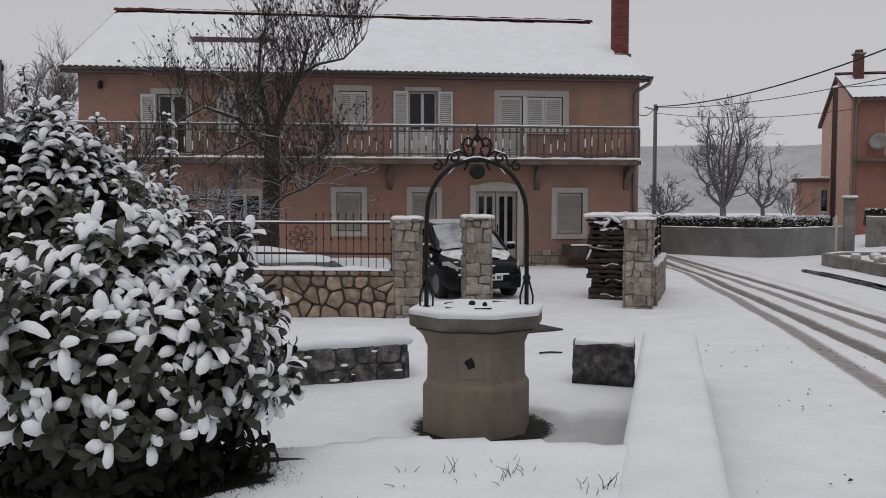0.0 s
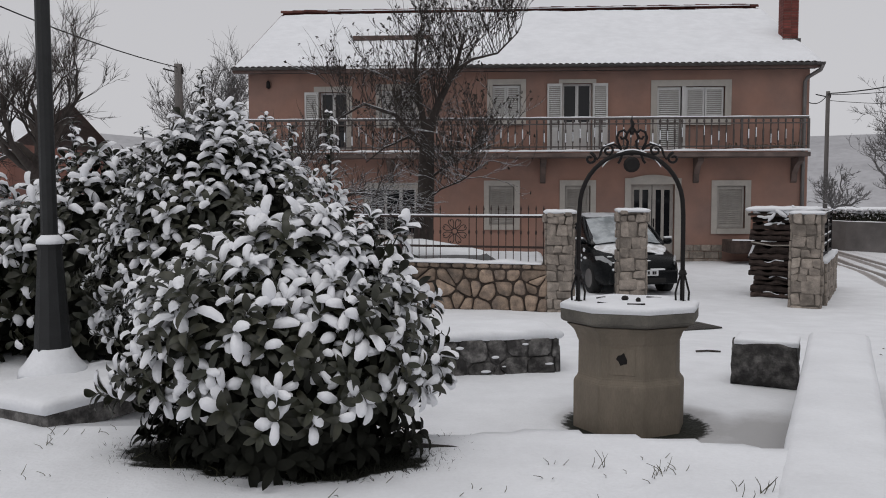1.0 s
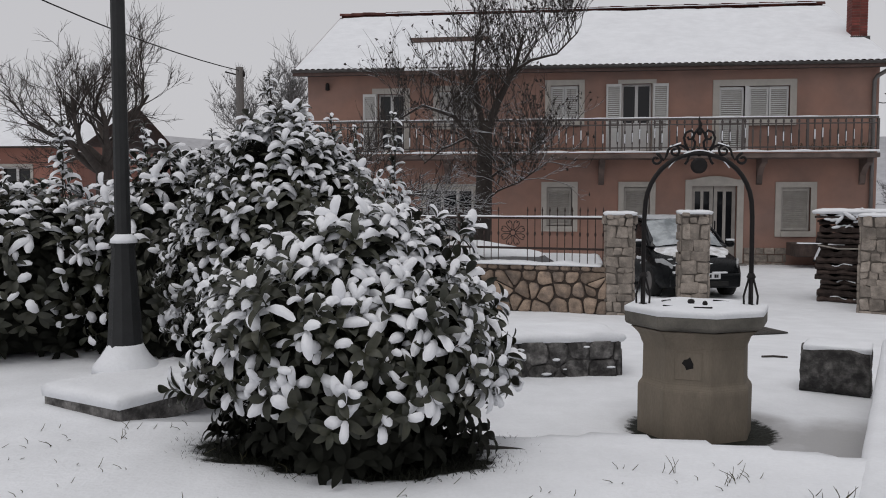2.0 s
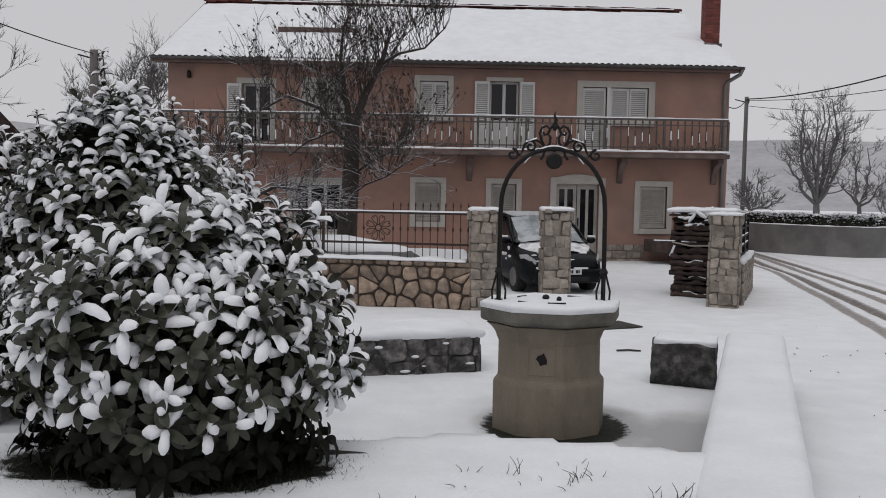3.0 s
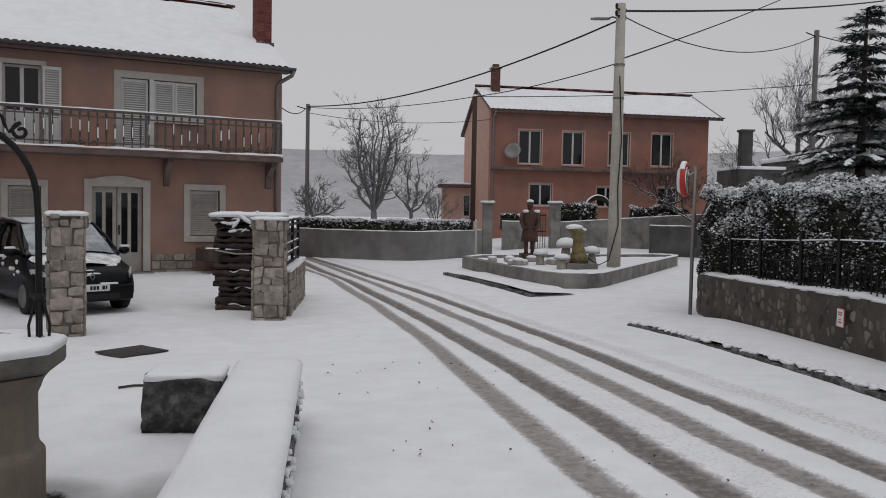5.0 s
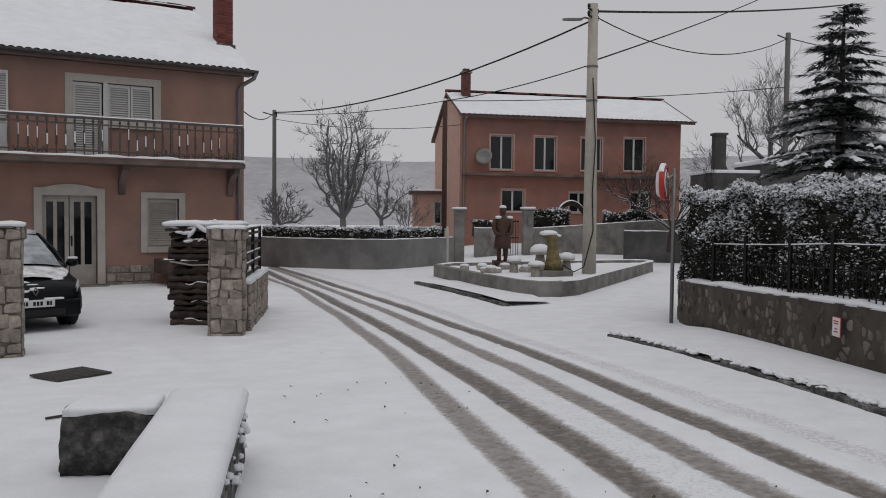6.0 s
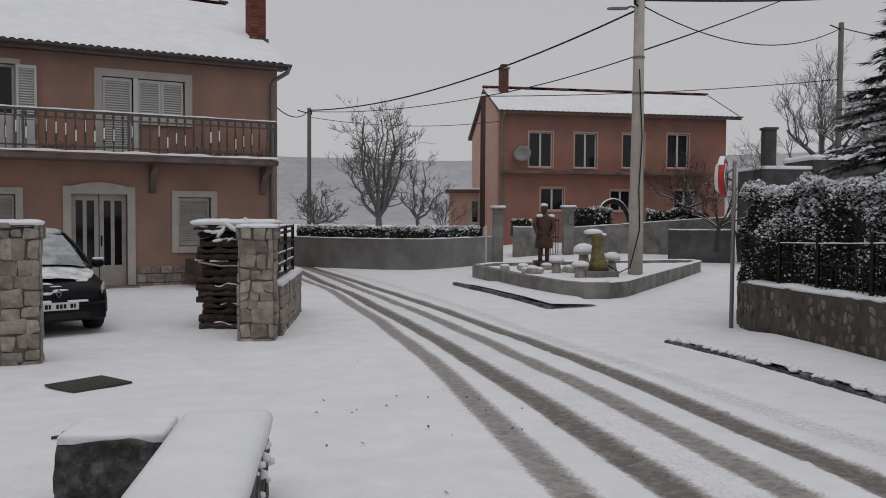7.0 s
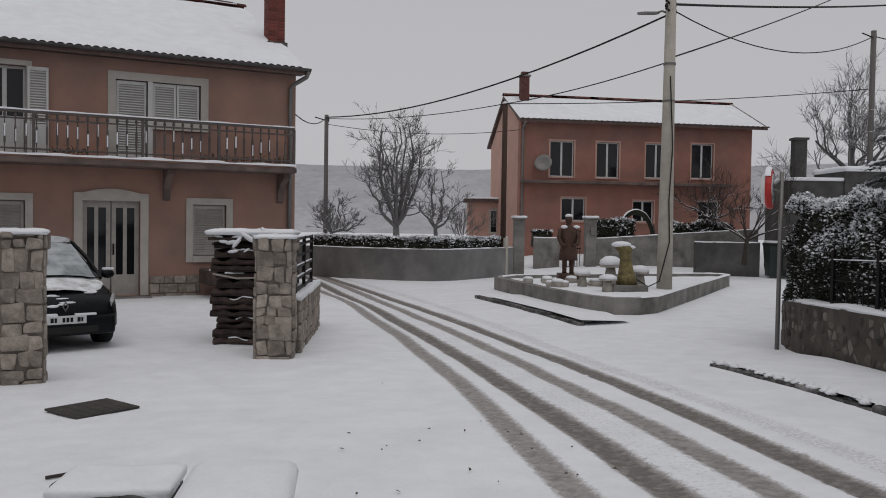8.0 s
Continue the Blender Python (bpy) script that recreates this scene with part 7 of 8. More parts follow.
for pts, r in MAIN:
    pts = [V(p) for p in pts]
    radii = [r * 0.75, r * 0.55, r * 0.4, r * 0.22]
    tw.limb(pts, radii, 8)
    for k in range(42):
        u = tw.rng.uniform(0.15, 1)
        i = min(int(u * 3), 2)
        q = pts[i].lerp(pts[i + 1], u * 3 - i)
        up = 1.3 if q.z > 2.4 else 0.35
        d = V((tw.rng.gauss(0, 0.55), tw.rng.gauss(0, 0.55), up * tw.rng.uniform(0.5, 1.2)))
        tw.grow(q, d, tw.rng.uniform(0.5, 1.5), max(0.0085, r * 0.11), 2 if tw.rng.random() < 0.65 else 1, 0.3, 0.6, (3, 5), 0.5)
tw.finish(gtree, BARK)
verts, faces = [], []
for p in tw.tips:
    if tw.rng.random() < 0.5:
        for k in range(2):
            a, b = V((tw.rng.gauss(0, 1), tw.rng.gauss(0, 1), tw.rng.gauss(0, 1))).normalized() * 0.045, V((tw.rng.gauss(0, 1), tw.rng.gauss(0, 1), tw.rng.gauss(0, 1))).normalized() * 0.02
            n = len(verts)
            c = p - V((0, 0, 0.02 * k))
            verts += [c - a, c + b, c + a, c - b]
            faces.append((n, n + 1, n + 2, n + 3))
tagged(raw("clinging_leaves", verts, faces, surface("dead_leaf", (0.05, 0.04, 0.035), 0.3, 9.0, 60.0, 0.0, 0.9), gtree, "withered leaves still on the twigs"), kind="stuff")

bare_tree(-2.75, 16.0, gz(-2.75, 16.0), 3.1, 1.35, 31, "small spreading bare fruit tree with snow on its branches", trunk=0.085, limbs=6, depth=3, upward=0.1, kids=(5, 7), crown_from=0.4, snow_from=0.0055, opening=0.3, length=0.46)
bare_tree(-3.9, 18.5, 0.2, 3.4, 0.9, 36, "slender bare young tree in the garden", trunk=0.05, limbs=5, depth=3, upward=0.35, kids=(3, 5), snow_from=0.008)
bare_tree(-10.2, 19.2, -0.2, 6.2, 1.0, 41, "wide bare tree behind the hedge with dark twigs", trunk=0.22, limbs=8, depth=4, upward=0.15, kids=(4, 5), crown_from=0.42, opening=0.4, length=0.34, snow_from=0.02)
bare_tree(-9.6, 29.6, 0.0, 7.0, 0.8, 47, "bare round-crowned tree beyond the house", BARK_HAZED, trunk=0.2, limbs=8, depth=4, upward=0.2, kids=(4, 5), crown_from=0.35, length=0.32)
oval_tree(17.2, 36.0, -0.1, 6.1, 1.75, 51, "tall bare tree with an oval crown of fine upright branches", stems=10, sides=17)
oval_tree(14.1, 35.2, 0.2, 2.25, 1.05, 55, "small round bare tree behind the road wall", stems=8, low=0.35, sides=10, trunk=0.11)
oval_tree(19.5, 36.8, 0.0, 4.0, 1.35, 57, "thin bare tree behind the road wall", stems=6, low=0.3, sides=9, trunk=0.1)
bare_tree(21.3, 37.5, 0.2, 2.6, 0.9, 59, "low bare shrub by the porch", BARK_HAZED, trunk=0.06, limbs=7, depth=3, upward=0.2, kids=(4, 5), crown_from=0.15)
bare_tree(33.0, 26.2, 0.5, 7.9, 1.0, 61, "broad bare walnut tree behind the garden", BARK_HAZED, trunk=0.26, limbs=9, depth=4, upward=0.12, kids=(4, 5), crown_from=0.38, opening=0.4, length=0.36, snow_from=0.007)
bare_tree(36.5, 25.0, 0.5, 7.2, 1.0, 63, "broad bare tree behind the garden", BARK_HAZED, trunk=0.24, limbs=8, depth=4, upward=0.12, kids=(4, 5), crown_from=0.38, opening=0.4, length=0.36, snow_from=0.007)
bare_tree(27.5, 28.6, 0.7, 3.2, 1.1, 67, "leaning bare fruit tree before the red house", trunk=0.1, limbs=6, depth=3, upward=0.1, kids=(4, 6), crown_from=0.35, snow_from=0.008, opening=0.3, length=0.5)
bare_tree(24.6, 24.2, 0.4, 3.4, 0.9, 69, "bare shrub beside the outbuilding", trunk=0.08, limbs=7, depth=3, upward=0.2, kids=(4, 5), crown_from=0.2)

# ---- laurel shrubs: whorled shoots, every leaf with its pad of snow ----


def leaf_shape(length, width, lift, droop, snow, rng):
    """One leaf along +x from the origin, starting at the angle lift and bending down by droop; returns leaf and snow skins."""
    n = 6
    line, p = [], Vector((0, 0, 0))
    for k in range(n + 1):
        a = lift - droop * (k / n) ** 1.2
        line.append((p.copy(), a))
        p = p + Vector((math.cos(a), 0, math.sin(a))) * length / n
    shape = [0.12, 0.6, 0.92, 1.0, 0.9, 0.6, 0.06]
    lv, lf, sv, sf = [], [], [], []
    for (q, a), s in zip(line, shape):
        w = width * s / 2
        nrm = Vector((-math.sin(a), 0, math.cos(a)))
        lv += [q + Vector((0, -w, 0)) + nrm * w * 0.25, q, q + Vector((0, w, 0)) + nrm * w * 0.25]
    for k in range(n):
        for j in (0, 1):
            lf.append((k * 3 + j, (k + 1) * 3 + j, (k + 1) * 3 + j + 1, k * 3 + j + 1))
    if snow:
        m = 6
        pad = [0.45, 0.8, 0.95, 1.08, 1.12, 1.0, 0.42]
        for i, ((q, a), s) in enumerate(zip(line, pad)):
            w, h = width * 0.56 * s * rng.uniform(0.88, 1.1), snow * s * rng.uniform(0.85, 1.15)
            nrm = Vector((-math.sin(a) * 0.6, 0, max(0.35, math.cos(a))))
            for k in range(m):
                b = math.pi * k / (m - 1)
                sv.append(q + Vector((0, -w * math.cos(b), 0)) + nrm * (h * math.sin(b) + 0.002))
        for i in range(n):
            for k in range(m - 1):
                sf.append((i * m + k, (i + 1) * m + k, (i + 1) * m + k + 1, i * m + k + 1))
        sf.append(tuple(n * m + k for k in range(m)))
    return lv, lf, sv, sf


def shoot_mesh(seed, count=9, length=0.15, snow=0.026, tall=0.09, flat=0.0, cover=0.9):
    rng = random.Random(seed)
    verts, faces, kinds = [], [], []
    for k in range(count):
        u = k / (count - 1)
        lift = math.radians(8 + 48 * u + rng.gauss(0, 11))
        lv, lf, sv, sf = leaf_shape(length * rng.uniform(0.8, 1.15) * (1.0 - 0.3 * u), length * 0.3 * rng.uniform(0.85, 1.15), lift, math.radians(rng.uniform(48, 95)), snow * rng.uniform(0.7, 1.3) if rng.random() < cover else 0, rng)
        m = Matrix.Translation((0, 0, tall * u)) @ Matrix.Rotation(k * 2.4 + rng.gauss(0, 0.2), 4, "Z")
        for vs, fs, kind in ((lv, lf, 0), (sv, sf, 1)):
            n = len(verts)
            verts += [m @ v for v in vs]
            faces += [tuple(i + n for i in f) for f in fs]
            kinds += [kind] * len(fs)
    bm = bmesh.new()
    tube(bm, [(0, 0, -0.16), (0.004, 0, 0), (0, 0, tall)], [0.005, 0.004, 0.002], 4)
    me = finish(bm, "shoot")
    base = [v.co.copy() for v in me.vertices]
    bf = [tuple(p.vertices) for p in me.polygons]
    bpy.data.meshes.remove(me)
    n = len(verts)
    verts += base
    faces += [tuple(i + n for i in f) for f in bf]
    kinds += [0] * len(bf)
    me = bpy.data.meshes.new("shoot")
    me.from_pydata([tuple(v) for v in verts], [], faces)
    for mat in (LEAF, SNOW_PAD):
        me.materials.append(mat)
    me.polygons.foreach_set("material_index", kinds)
    me.polygons.foreach_set("use_smooth", [True] * len(faces))
    return me


SHOOTS = [shoot_mesh(200 + k, 8 + k % 3, 0.15, 0.026, cover=0.54) for k in range(10)]
LOW_SHOOTS = [shoot_mesh(250 + k, 8, 0.16, 0.024, cover=0.2) for k in range(4)]
BARE_SHOOTS = [shoot_mesh(300 + k, 8, 0.15, 0.02, cover=0.12) for k in range(3)]


def laurel(x, y, z, rx, ry, rz, mid, count, seed, label, low=-0.25, leaders=(), scale=1.0, lump=0.16, group="laurel shrubs", cone=0.0, bare_low=0.6):
    """A shrub: shoots over an uneven dome, bare ones coloured dark for shade beneath, and a few tall leaders."""
    t = thing("laurel_shrub", (x, y, z), label, "shrub", group)
    rng = random.Random(seed)
    bm = bmesh.new()
    for k in range(14):
        a = 2 * math.pi * k / 14
        tip = Vector((rx * 0.6 * math.cos(a), ry * 0.6 * math.sin(a), mid + rz * rng.uniform(-0.1, 0.6)))
        tube(bm, [(0.12 * math.cos(a), 0.1 * math.sin(a), -0.05), tip * 0.5 + Vector((0, 0, 0.1)), tip], [0.016, 0.012, 0.006], 5)
    part("stems", bm, BARK, t)

    def put(me, p, axis, s):
        ob = put_mesh("shoot", me, None, t)
        q = Vector((0, 0, 1)).rotation_difference(axis)
        ob.matrix_local = Matrix.Translation(p) @ q.to_matrix().to_4x4() @ Matrix.Rotation(rng.uniform(0, 6.28), 4, "Z") @ Matrix.Scale(s, 4)

    def surface_point(h, a, shrink=1.0):
        r = math.sqrt(max(0.0, 1 - h * h)) if h > 0 else 1.0 + 0.06 * h
        if cone and h > 0:
            r *= 1 - cone * h
        k = shrink * (1 + lump * noise.noise((math.cos(a) * 1.7 * r + seed, math.sin(a) * 1.7 * r, h * 2.2)) + 0.5 * lump * noise.noise((math.cos(a) * 4 * r, math.sin(a) * 4 * r + seed, h * 5)))
        return Vector((rx * r * math.cos(a) * k, ry * r * math.sin(a) * k, mid + rz * h * k))

    for i in range(count):
        h = low + (1 - low) * (i + 0.5) / count
        a = i * 2.39996 + rng.gauss(0, 0.08)
        p = surface_point(h, a, rng.uniform(0.9, 1.05))
        nrm = Vector((math.cos(a), math.sin(a), h * 0.9)).normalized()
        put(rng.choice((BARE_SHOOTS if bare_low > 0.9 and h < 0.1 else LOW_SHOOTS) if rng.random() < (bare_low if h < 0 else 0.52 if h < 0.35 else 0.2) else SHOOTS), p, (nrm * (1.0 if h < 0.3 else 0.75 if h < 0.6 else 0.45) + Vector((rng.gauss(0, 0.15), rng.gauss(0, 0.15), 0.3 if h < 0 else 0.72))).normalized(), scale * rng.uniform(0.8, 1.2))
    # Filler leaves and core; their dark colour stands in for the inner shade
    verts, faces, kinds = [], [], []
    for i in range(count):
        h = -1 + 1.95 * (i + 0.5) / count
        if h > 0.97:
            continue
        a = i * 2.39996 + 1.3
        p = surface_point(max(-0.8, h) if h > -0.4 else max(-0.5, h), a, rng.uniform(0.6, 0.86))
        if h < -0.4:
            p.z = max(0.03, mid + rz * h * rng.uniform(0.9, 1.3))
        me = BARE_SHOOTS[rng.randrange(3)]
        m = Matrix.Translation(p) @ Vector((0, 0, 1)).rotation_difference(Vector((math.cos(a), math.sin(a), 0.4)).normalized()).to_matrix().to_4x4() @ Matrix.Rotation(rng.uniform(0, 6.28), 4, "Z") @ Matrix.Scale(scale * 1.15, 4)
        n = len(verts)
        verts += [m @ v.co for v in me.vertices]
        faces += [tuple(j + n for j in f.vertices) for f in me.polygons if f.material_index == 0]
    tagged(raw("inner_leaves", verts, faces, INNER_LEAF, t, "inner leaves free of snow, coloured dark for shade", smooth=True), kind="stuff")
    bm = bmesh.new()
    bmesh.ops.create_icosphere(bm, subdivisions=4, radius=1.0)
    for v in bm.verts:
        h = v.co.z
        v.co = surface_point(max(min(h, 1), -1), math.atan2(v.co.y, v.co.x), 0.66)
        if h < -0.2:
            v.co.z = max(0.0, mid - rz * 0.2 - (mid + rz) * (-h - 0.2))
    part("inner_mass", bm, INNER_LEAF, t, "filler inside the shrub, coloured dark for shade")
    for lx, ly, z0, z1 in leaders:
        bm = bmesh.new()
        tube(bm, [(lx, ly, z0 - 0.3), (lx + 0.02, ly, (z0 + z1) / 2), (lx, ly, z1)], [0.007, 0.006, 0.003], 5)
        part("leader", bm, BARK, t)
        n = max(2, int((z1 - z0) / 0.1))
        for k in range(n + 1):
            put(SHOOTS[k % len(SHOOTS)], Vector((lx + rng.gauss(0, 0.01), ly, z0 + (z1 - z0) * k / n - 0.05)), Vector((rng.gauss(0, 0.12), rng.gauss(0, 0.12), 1)).normalized(), scale * (1.0 - 0.35 * k / n))
    return t


laurel(-0.72, 4.12, 0.43, 0.68, 0.62, 0.53, 0.46, 400, 71, "broad laurel shrub weighed down by pads of snow", -0.42, scale=0.82, leaders=((0.42, 0.15, 0.75, 1.05), (-0.45, 0.1, 0.75, 1.0)), lump=0.3)
laurel(-1.6, 5.9, 0.43, 0.78, 0.72, 0.9, 0.8, 520, 73, "tall laurel shrub with snow on every leaf", -0.6, scale=0.76, leaders=((-0.12, 0, 1.6, 2.05), (0.3, 0.1, 1.45, 1.75), (0.75, 0.1, 1.2, 1.75), (-0.55, 0, 1.3, 1.65), (0.52, -0.1, 1.35, 1.65)), cone=0.35, lump=0.34)
laurel(-2.75, 6.5, 0.43, 0.7, 0.65, 0.75, 0.65, 170, 75, "laurel shrub of the snowy hedge", -0.7, leaders=((-0.2, 0, 1.3, 1.75), (0.3, 0, 1.2, 1.5)), cone=0.25, bare_low=0.95)
laurel(-3.85, 6.3, 0.43, 0.8, 0.7, 0.6, 0.6, 180, 77, "laurel shrub of the snowy hedge", -0.7, leaders=((0.3, 0, 1.3, 1.75), (-0.3, 0, 1.2, 1.5)), cone=0.2, bare_low=0.95)
laurel(-5.1, 6.4, 0.43, 0.85, 0.8, 0.5, 0.55, 150, 79, "laurel shrub of the snowy hedge", -0.7, cone=0.2, bare_low=0.95)

# ---- lamp post on its slab ----
slab = thing("concrete_plinth", (-2.24, 4.95, 0.43), "low concrete plinth under snow round the lamp", "plinth", turn=-24)
part("slab", boxed(-0.22, 0.45, -0.52, 0.45, -0.1, 0.035, bevel=0.012), STONE_DARK, slab)
snow_cap([Vector(p) for p in ((-0.22, -0.52), (0.45, -0.52), (0.45, 0.45), (-0.22, 0.45))], 0.035, 0.065, parent=slab, spill=0.015)
lamp = thing("lamp_post", (-2.42, 5.1, 0.5), "tall dark iron street lamp post with snow on its foot", "lamp post")
bm = bmesh.new()
lathe(bm, [(0.17, 0.0), (0.16, 0.05), (0.13, 0.08), (0.115, 0.1), (0.095, 0.4), (0.075, 0.72), (0.07, 0.78), (0.078, 0.8), (0.078, 0.83), (0.05, 0.85), (0.047, 1.4), (0.04, 3.4)], 10)
part("shaft", bm, surface("dark_grey_iron", (0.016, 0.017, 0.018), 0.3, 12.0, 80.0, 0.2, 0.6), lamp)
bm = bmesh.new()
lathe(bm, [(0.05, 3.4), (0.1, 3.45), (0.18, 3.8), (0.2, 3.82), (0.06, 3.98), (0.01, 4.05)], 6)
part("lantern", bm, IRON, lamp)
bm = bmesh.new()
rows = [[((r + 0.012 * noise.noise((k * 1.3, z * 9, 0))) * math.cos(2 * math.pi * k / 14), (r + 0.012 * noise.noise((k * 1.3, z * 9, 4))) * math.sin(2 * math.pi * k / 14), z) for k in range(14)] for z, r in ((-0.01, 0.21), (0.04, 0.2), (0.09, 0.155), (0.14, 0.125), (0.17, 0.11))]
rings(bm, rows)
part("foot_snow", bm, SNOW, lamp, smooth=True)
bm = bmesh.new()
rows = [[(0.01 + r * math.cos(2 * math.pi * k / 12), -0.01 + r * math.sin(2 * math.pi * k / 12), z + 0.012 * noise.noise((k, 0, 3))) for k in range(12)] for z, r in ((0.815, 0.084), (0.84, 0.08), (0.87, 0.05))]
rings(bm, rows)
part("collar_snow", bm, SNOW, lamp, smooth=True)

# ---- hedges of small leaves ----


def leaf_cloud(points, size, rng, up=0.0):
    """Small leaf faces, one at each point."""
    n = len(points)
    a = rng.normal(size=(n, 3))
    a[:, 2] *= 1 - up
    a /= np.linalg.norm(a, axis=1)[:, None]
    b = np.cross(a, rng.normal(size=(n, 3)))
    b[:, 2] *= 1 - up
    b /= np.linalg.norm(b, axis=1)[:, None]
    s = size * rng.uniform(0.6, 1.3, (n, 1))
    v = np.stack([points - a * s, points - b * s * 0.6, points + a * s, points + b * s * 0.6], 1).reshape(-1, 3)
    return v.tolist(), np.arange(4 * n).reshape(-1, 4).tolist()


def hedge(name, pts, thick, low, high, count, snow_count, seed, label, size=0.05, bulge=0.2, group=""):
    """A hedge along points of the plan, thick to its left, with an uneven leafy skin and snow caught on its upper side."""
    t = thing(name, (pts[0][0], pts[0][1], 0), label, "hedge", group)
    rng = np.random.default_rng(seed)
    p = np.array(pts) - np.array(pts[0])
    seg = np.linalg.norm(np.diff(p, axis=0), axis=1)
    run = np.concatenate([[0], np.cumsum(seg)])

    def place(u, side, z):
        x, y = np.interp(u, run, p[:, 0]), np.interp(u, run, p[:, 1])
        i = np.clip(np.searchsorted(run, u) - 1, 0, len(seg) - 1)
        d = np.diff(p, axis=0)[i] / seg[i][:, None]
        return np.stack([x - d[:, 1] * side, y + d[:, 0] * side, z], 1)

    def skin(n, top_bias):
        u = rng.uniform(0, run[-1], n)
        q = rng.uniform(0, 1, n)
        top = rng.uniform(0, 1, n) < top_bias
        lump = np.array([noise.noise((a * 1.1, b * 2.0, seed)) + 0.5 * noise.noise((a * 3.5, b * 5.0, seed)) for a, b in zip(u, q)])
        side = np.where(top, q * thick, 0.02 - bulge * lump * 0.6 + rng.uniform(0, 0.12, n) + bulge * 1.1 * np.clip(q - 0.55, 0, 1) ** 1.5 * 2)
        z = np.where(top, high + bulge * lump - rng.uniform(0, 0.1, n), low + (high - low) * q)
        return place(u, side, z), z, lump

    body = bmesh.new()
    loops = []
    for u in np.arange(0, run[-1] + 0.01, 0.3):
        k = 1 + 0.1 * noise.noise((u, seed, 0))
        loops.append([place(np.array([u]), s, np.array([z]))[0] for s, z in ((bulge * 0.7, low), (bulge * 0.6, high * 0.85 * k), (thick * 0.5, (high - 0.1) * k), (thick, low))])
    rings(body, loops)
    bmesh.ops.recalc_face_normals(body, faces=body.faces)
    part("inner_mass", body, IVY, t)
    pts3, _, _ = skin(count, 0.3)
    tagged(raw("leaves", *leaf_cloud(pts3, size, rng), IVY, t), kind="stuff")
    pts3, z, lump = skin(snow_count, 0.5)
    keep = rng.uniform(0, 1, len(z)) < np.clip(0.1 + 1.5 * ((z - low) / (high - low)) ** 2.2 * np.clip(0.55 + 2.4 * lump, 0.0, 1.2), 0, 1)
    pts3 = pts3[keep] + np.array([0, 0, 0.03])
    tagged(raw("caught_snow", *leaf_cloud(pts3, size * 1.25, rng, 0.6), SNOW, t), kind="stuff")
    return t


hedge("hedge", [(7.6, 2.6), (8.85, 5.0), (9.9, 6.85), (10.55, 8.0), (11.1, 8.95), (11.75, 10.2), (12.2, 11.4), (12.42, 12.05), (12.82, 12.6), (15.5, 13.25)][::-1], 1.3, 0.42, 1.82, 110000, 120000, 3, "thick dark ivy hedge with snow caught in it", 0.021, 0.34)
hedge("hedge", [(11.5, 30.2), (12.1, 28.7), (12.9, 27.75), (13.4, 27.1), (14.05, 26.7), (14.85, 26.8), (17.8, 28.3)], 0.5, 0.66, 1.0, 9000, 14000, 5, "clipped dark hedge on the road wall", 0.05, 0.06)
hedge("hedge", [(20.5, 30.75), (21.2, 30.45)], 0.6, 0.6, 1.25, 900, 700, 7, "small rounded shrub behind the gate", 0.05, 0.1)
hedge("hedge", [(22.8, 29.75), (24.3, 29.3)], 0.7, 0.7, 1.7, 2200, 1600, 8, "evergreen shrub behind the front wall", 0.05, 0.2)
hedge("hedge", [(25.9, 29.0), (28.2, 28.0)], 0.6, 0.8, 1.6, 2200, 1600, 9, "low garden shrubs behind the front wall", 0.05, 0.25)

# fence of the corner garden
gf = thing("garden_fence", (11.45, 8.6, 0.4), "thin dark wire and bar fence before the ivy", "fence")
FP = [Vector((12.0, 11.1, 0.47)), Vector((11.5, 10.1, 0.5)), Vector((10.85, 8.9, 0.55)), Vector((10.3, 7.95, 0.6)), Vector((9.65, 6.8, 0.63)), Vector((8.6, 5.0, 0.67)), Vector((7.3, 2.5, 0.72))]
FP = [p - Vector((11.45, 8.6, 0.4)) for p in FP]
bar = boxed(-0.006, 0.006, -0.006, 0.006, 0, 0.42)
fbar_me = finish(bar, "bar")
fbar_me.materials.append(IRON)
sn = bmesh.new()
for a, b in zip(FP, FP[1:]):
    for z in (0.08, 0.36, 0.62):
        bm = bmesh.new()
        tube(bm, [a + Vector((0, 0, z)), b + Vector((0, 0, z))], 0.008, 4)
        part("wire", bm, IRON, gf)
    snow_strip(sn, line_pts(a + Vector((0, 0, 0.625)), b + Vector((0, 0, 0.625)), 0.1), 0.012, 0.016, 5)
    d = (b - a).length
    for k in range(int(d / 0.13)):
        ob = put_mesh("bar", fbar_me, None, gf)
        ob.location = a.lerp(b, k * 0.13 / d)
    ob = part("fence_post", boxed(-0.02, 0.02, -0.02, 0.02, -0.05, 0.75), IRON, gf)
    ob.location = a
part("wire_snow", sn, SNOW, gf)

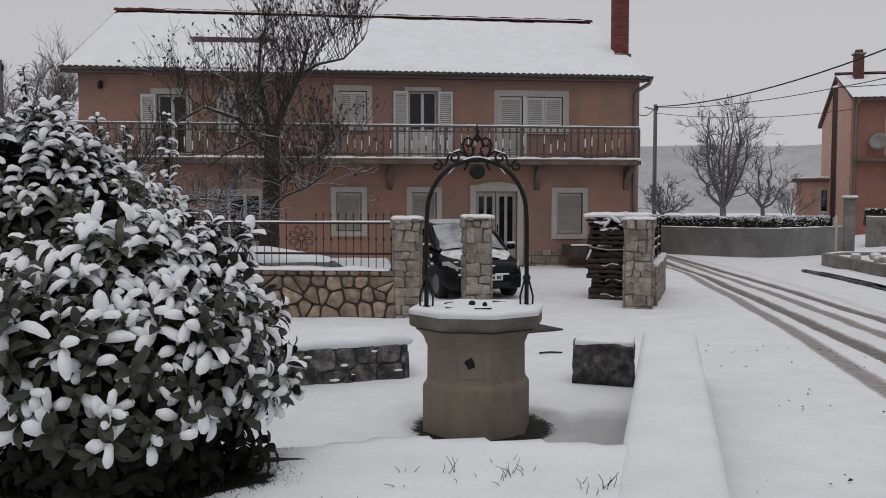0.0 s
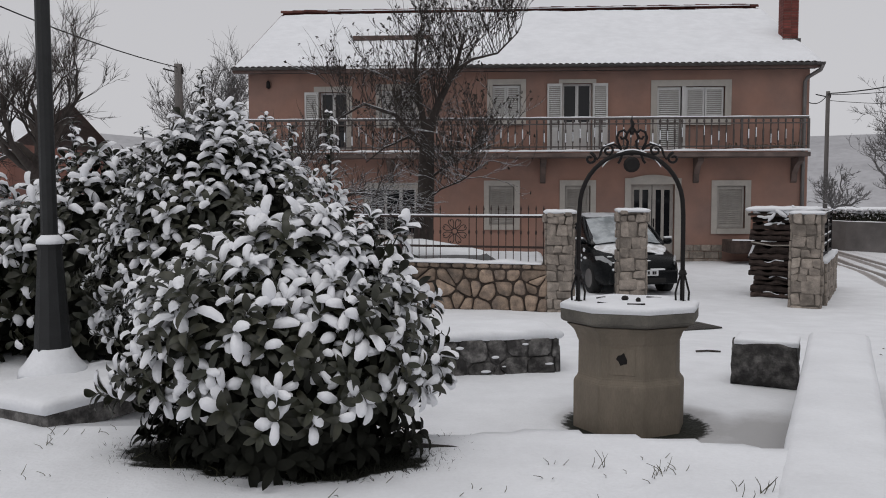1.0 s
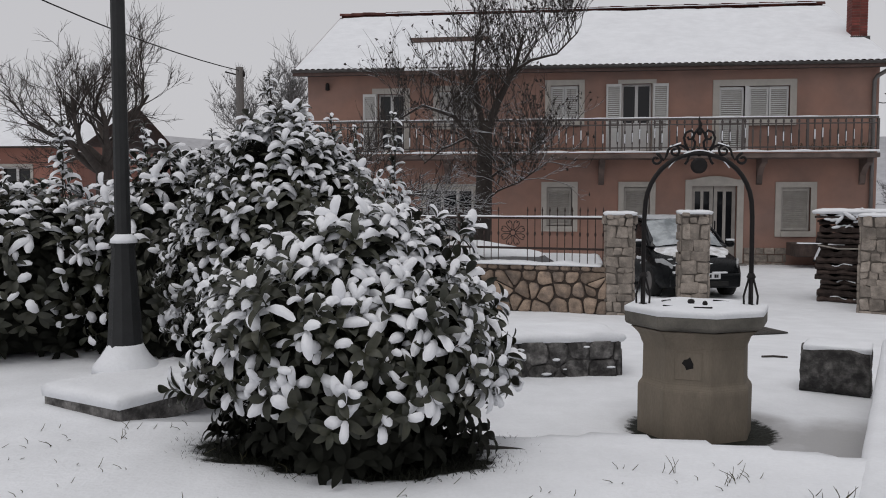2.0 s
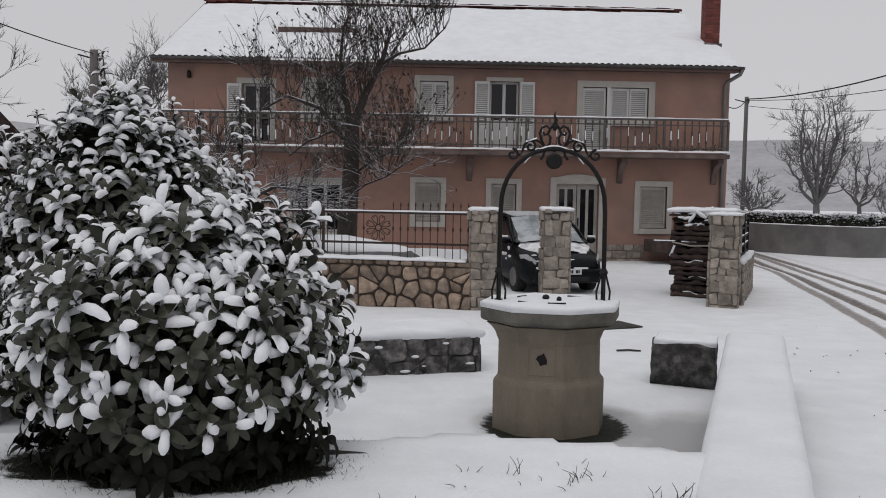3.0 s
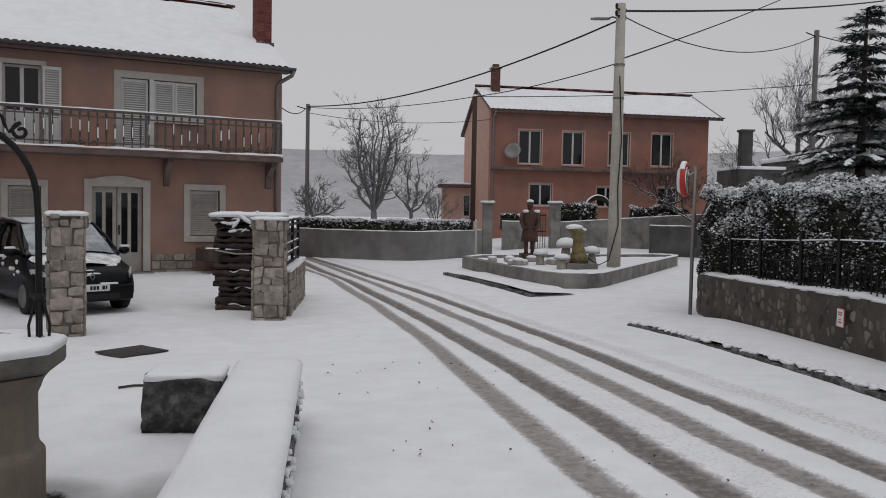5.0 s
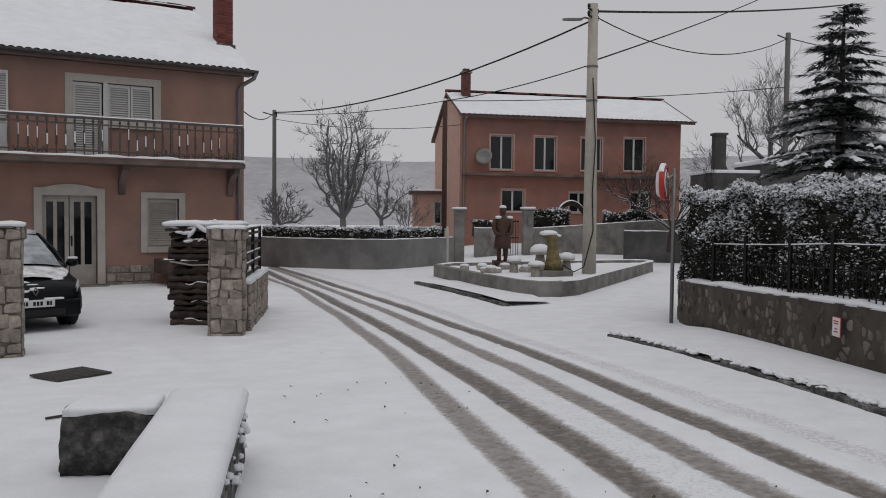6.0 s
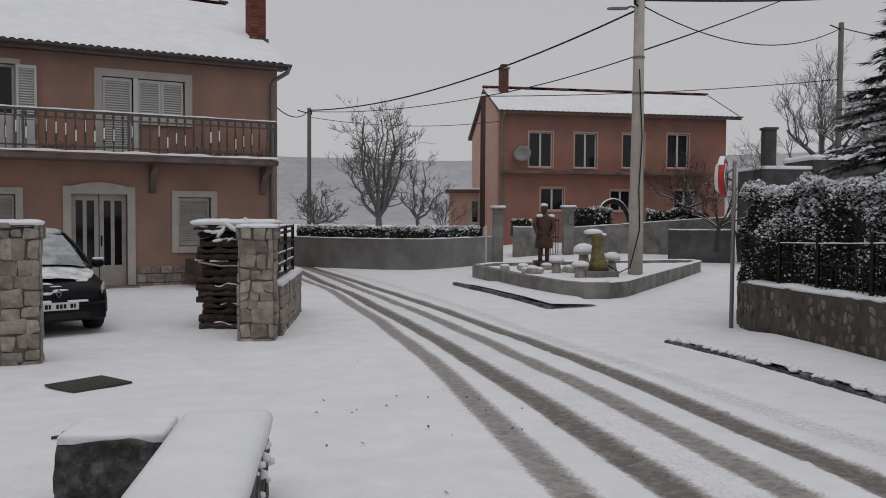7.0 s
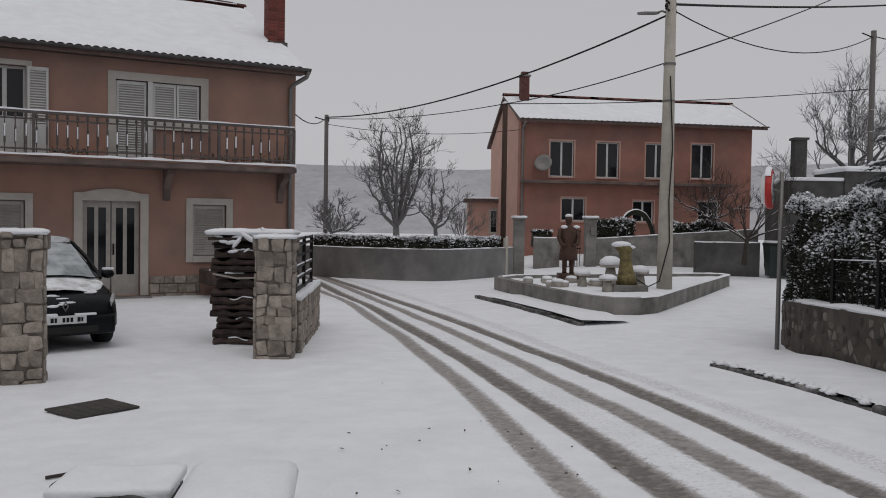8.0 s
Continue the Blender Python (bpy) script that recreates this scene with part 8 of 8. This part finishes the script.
# ---- spruce ----
spruce = thing("spruce_tree", (18.6, 13.5, 0.0), "tall dark spruce with snow on its drooping boughs", "tree")
bm = bmesh.new()
lathe(bm, [(0.16, -0.2), (0.1, 3), (0.02, 6.0)], 8)
part("trunk", bm, BARK, spruce)
rng = np.random.default_rng(12)
nv, nf, sv, sf = [], [], [], []
for tier in range(26):
    z = 0.7 + tier * 0.205 + rng.normal(0, 0.04)
    reach = 2.7 * (1 - z / 6.15) + 0.12
    for k in range(8 if tier < 18 else 6):
        a = rng.uniform(0, 2 * math.pi)
        z += rng.normal(0, 0.03)
        laden = rng.uniform() < 0.6
        n = max(3, int(reach * 9))
        for j in range(n):
            u = (j + 1) / n
            p = np.array([math.cos(a) * reach * u, math.sin(a) * reach * u, z + 0.1 * u - 0.3 * u * u * reach * 0.6])
            for q in range(13):
                w = 0.26 * (1 - 0.6 * u) + 0.05
                s = p + np.array([-math.sin(a), math.cos(a), 0]) * rng.uniform(-w, w) + np.array([math.cos(a), math.sin(a), 0]) * rng.uniform(-0.06, 0.1)
                d = np.array([math.cos(a) + rng.normal(0, 0.5), math.sin(a) + rng.normal(0, 0.5), rng.normal(-0.3, 0.2)]) * 0.15
                c = np.array([-d[1], d[0], 0]) * 0.16
                m = len(nv)
                nv += [s - c, s + c, s + d]
                nf.append((m, m + 1, m + 2))
            if laden and rng.uniform() < 0.6:
                m, w = len(sv), (0.14 * (1 - 0.55 * u) + 0.03) * rng.uniform(0.6, 1.3)
                t1, t2 = np.array([math.cos(a), math.sin(a), -0.3 * u]) * 0.11, np.array([-math.sin(a), math.cos(a), 0]) * w
                for c, h in ((-t1, 0.005), (t2, -0.01), (t1 * 1.2, -0.02), (-t2, -0.01), (0 * t1, 0.06)):
                    sv.append(p + c + np.array([rng.normal(0, 0.015), rng.normal(0, 0.015), 0.02 + h]))
                for e in range(4):
                    sf.append((m + e, m + (e + 1) % 4, m + 4))
tagged(raw("needles", nv, nf, NEEDLE, spruce), kind="stuff")
tagged(raw("bough_snow", sv, sf, SNOW, spruce, smooth=True), kind="stuff")
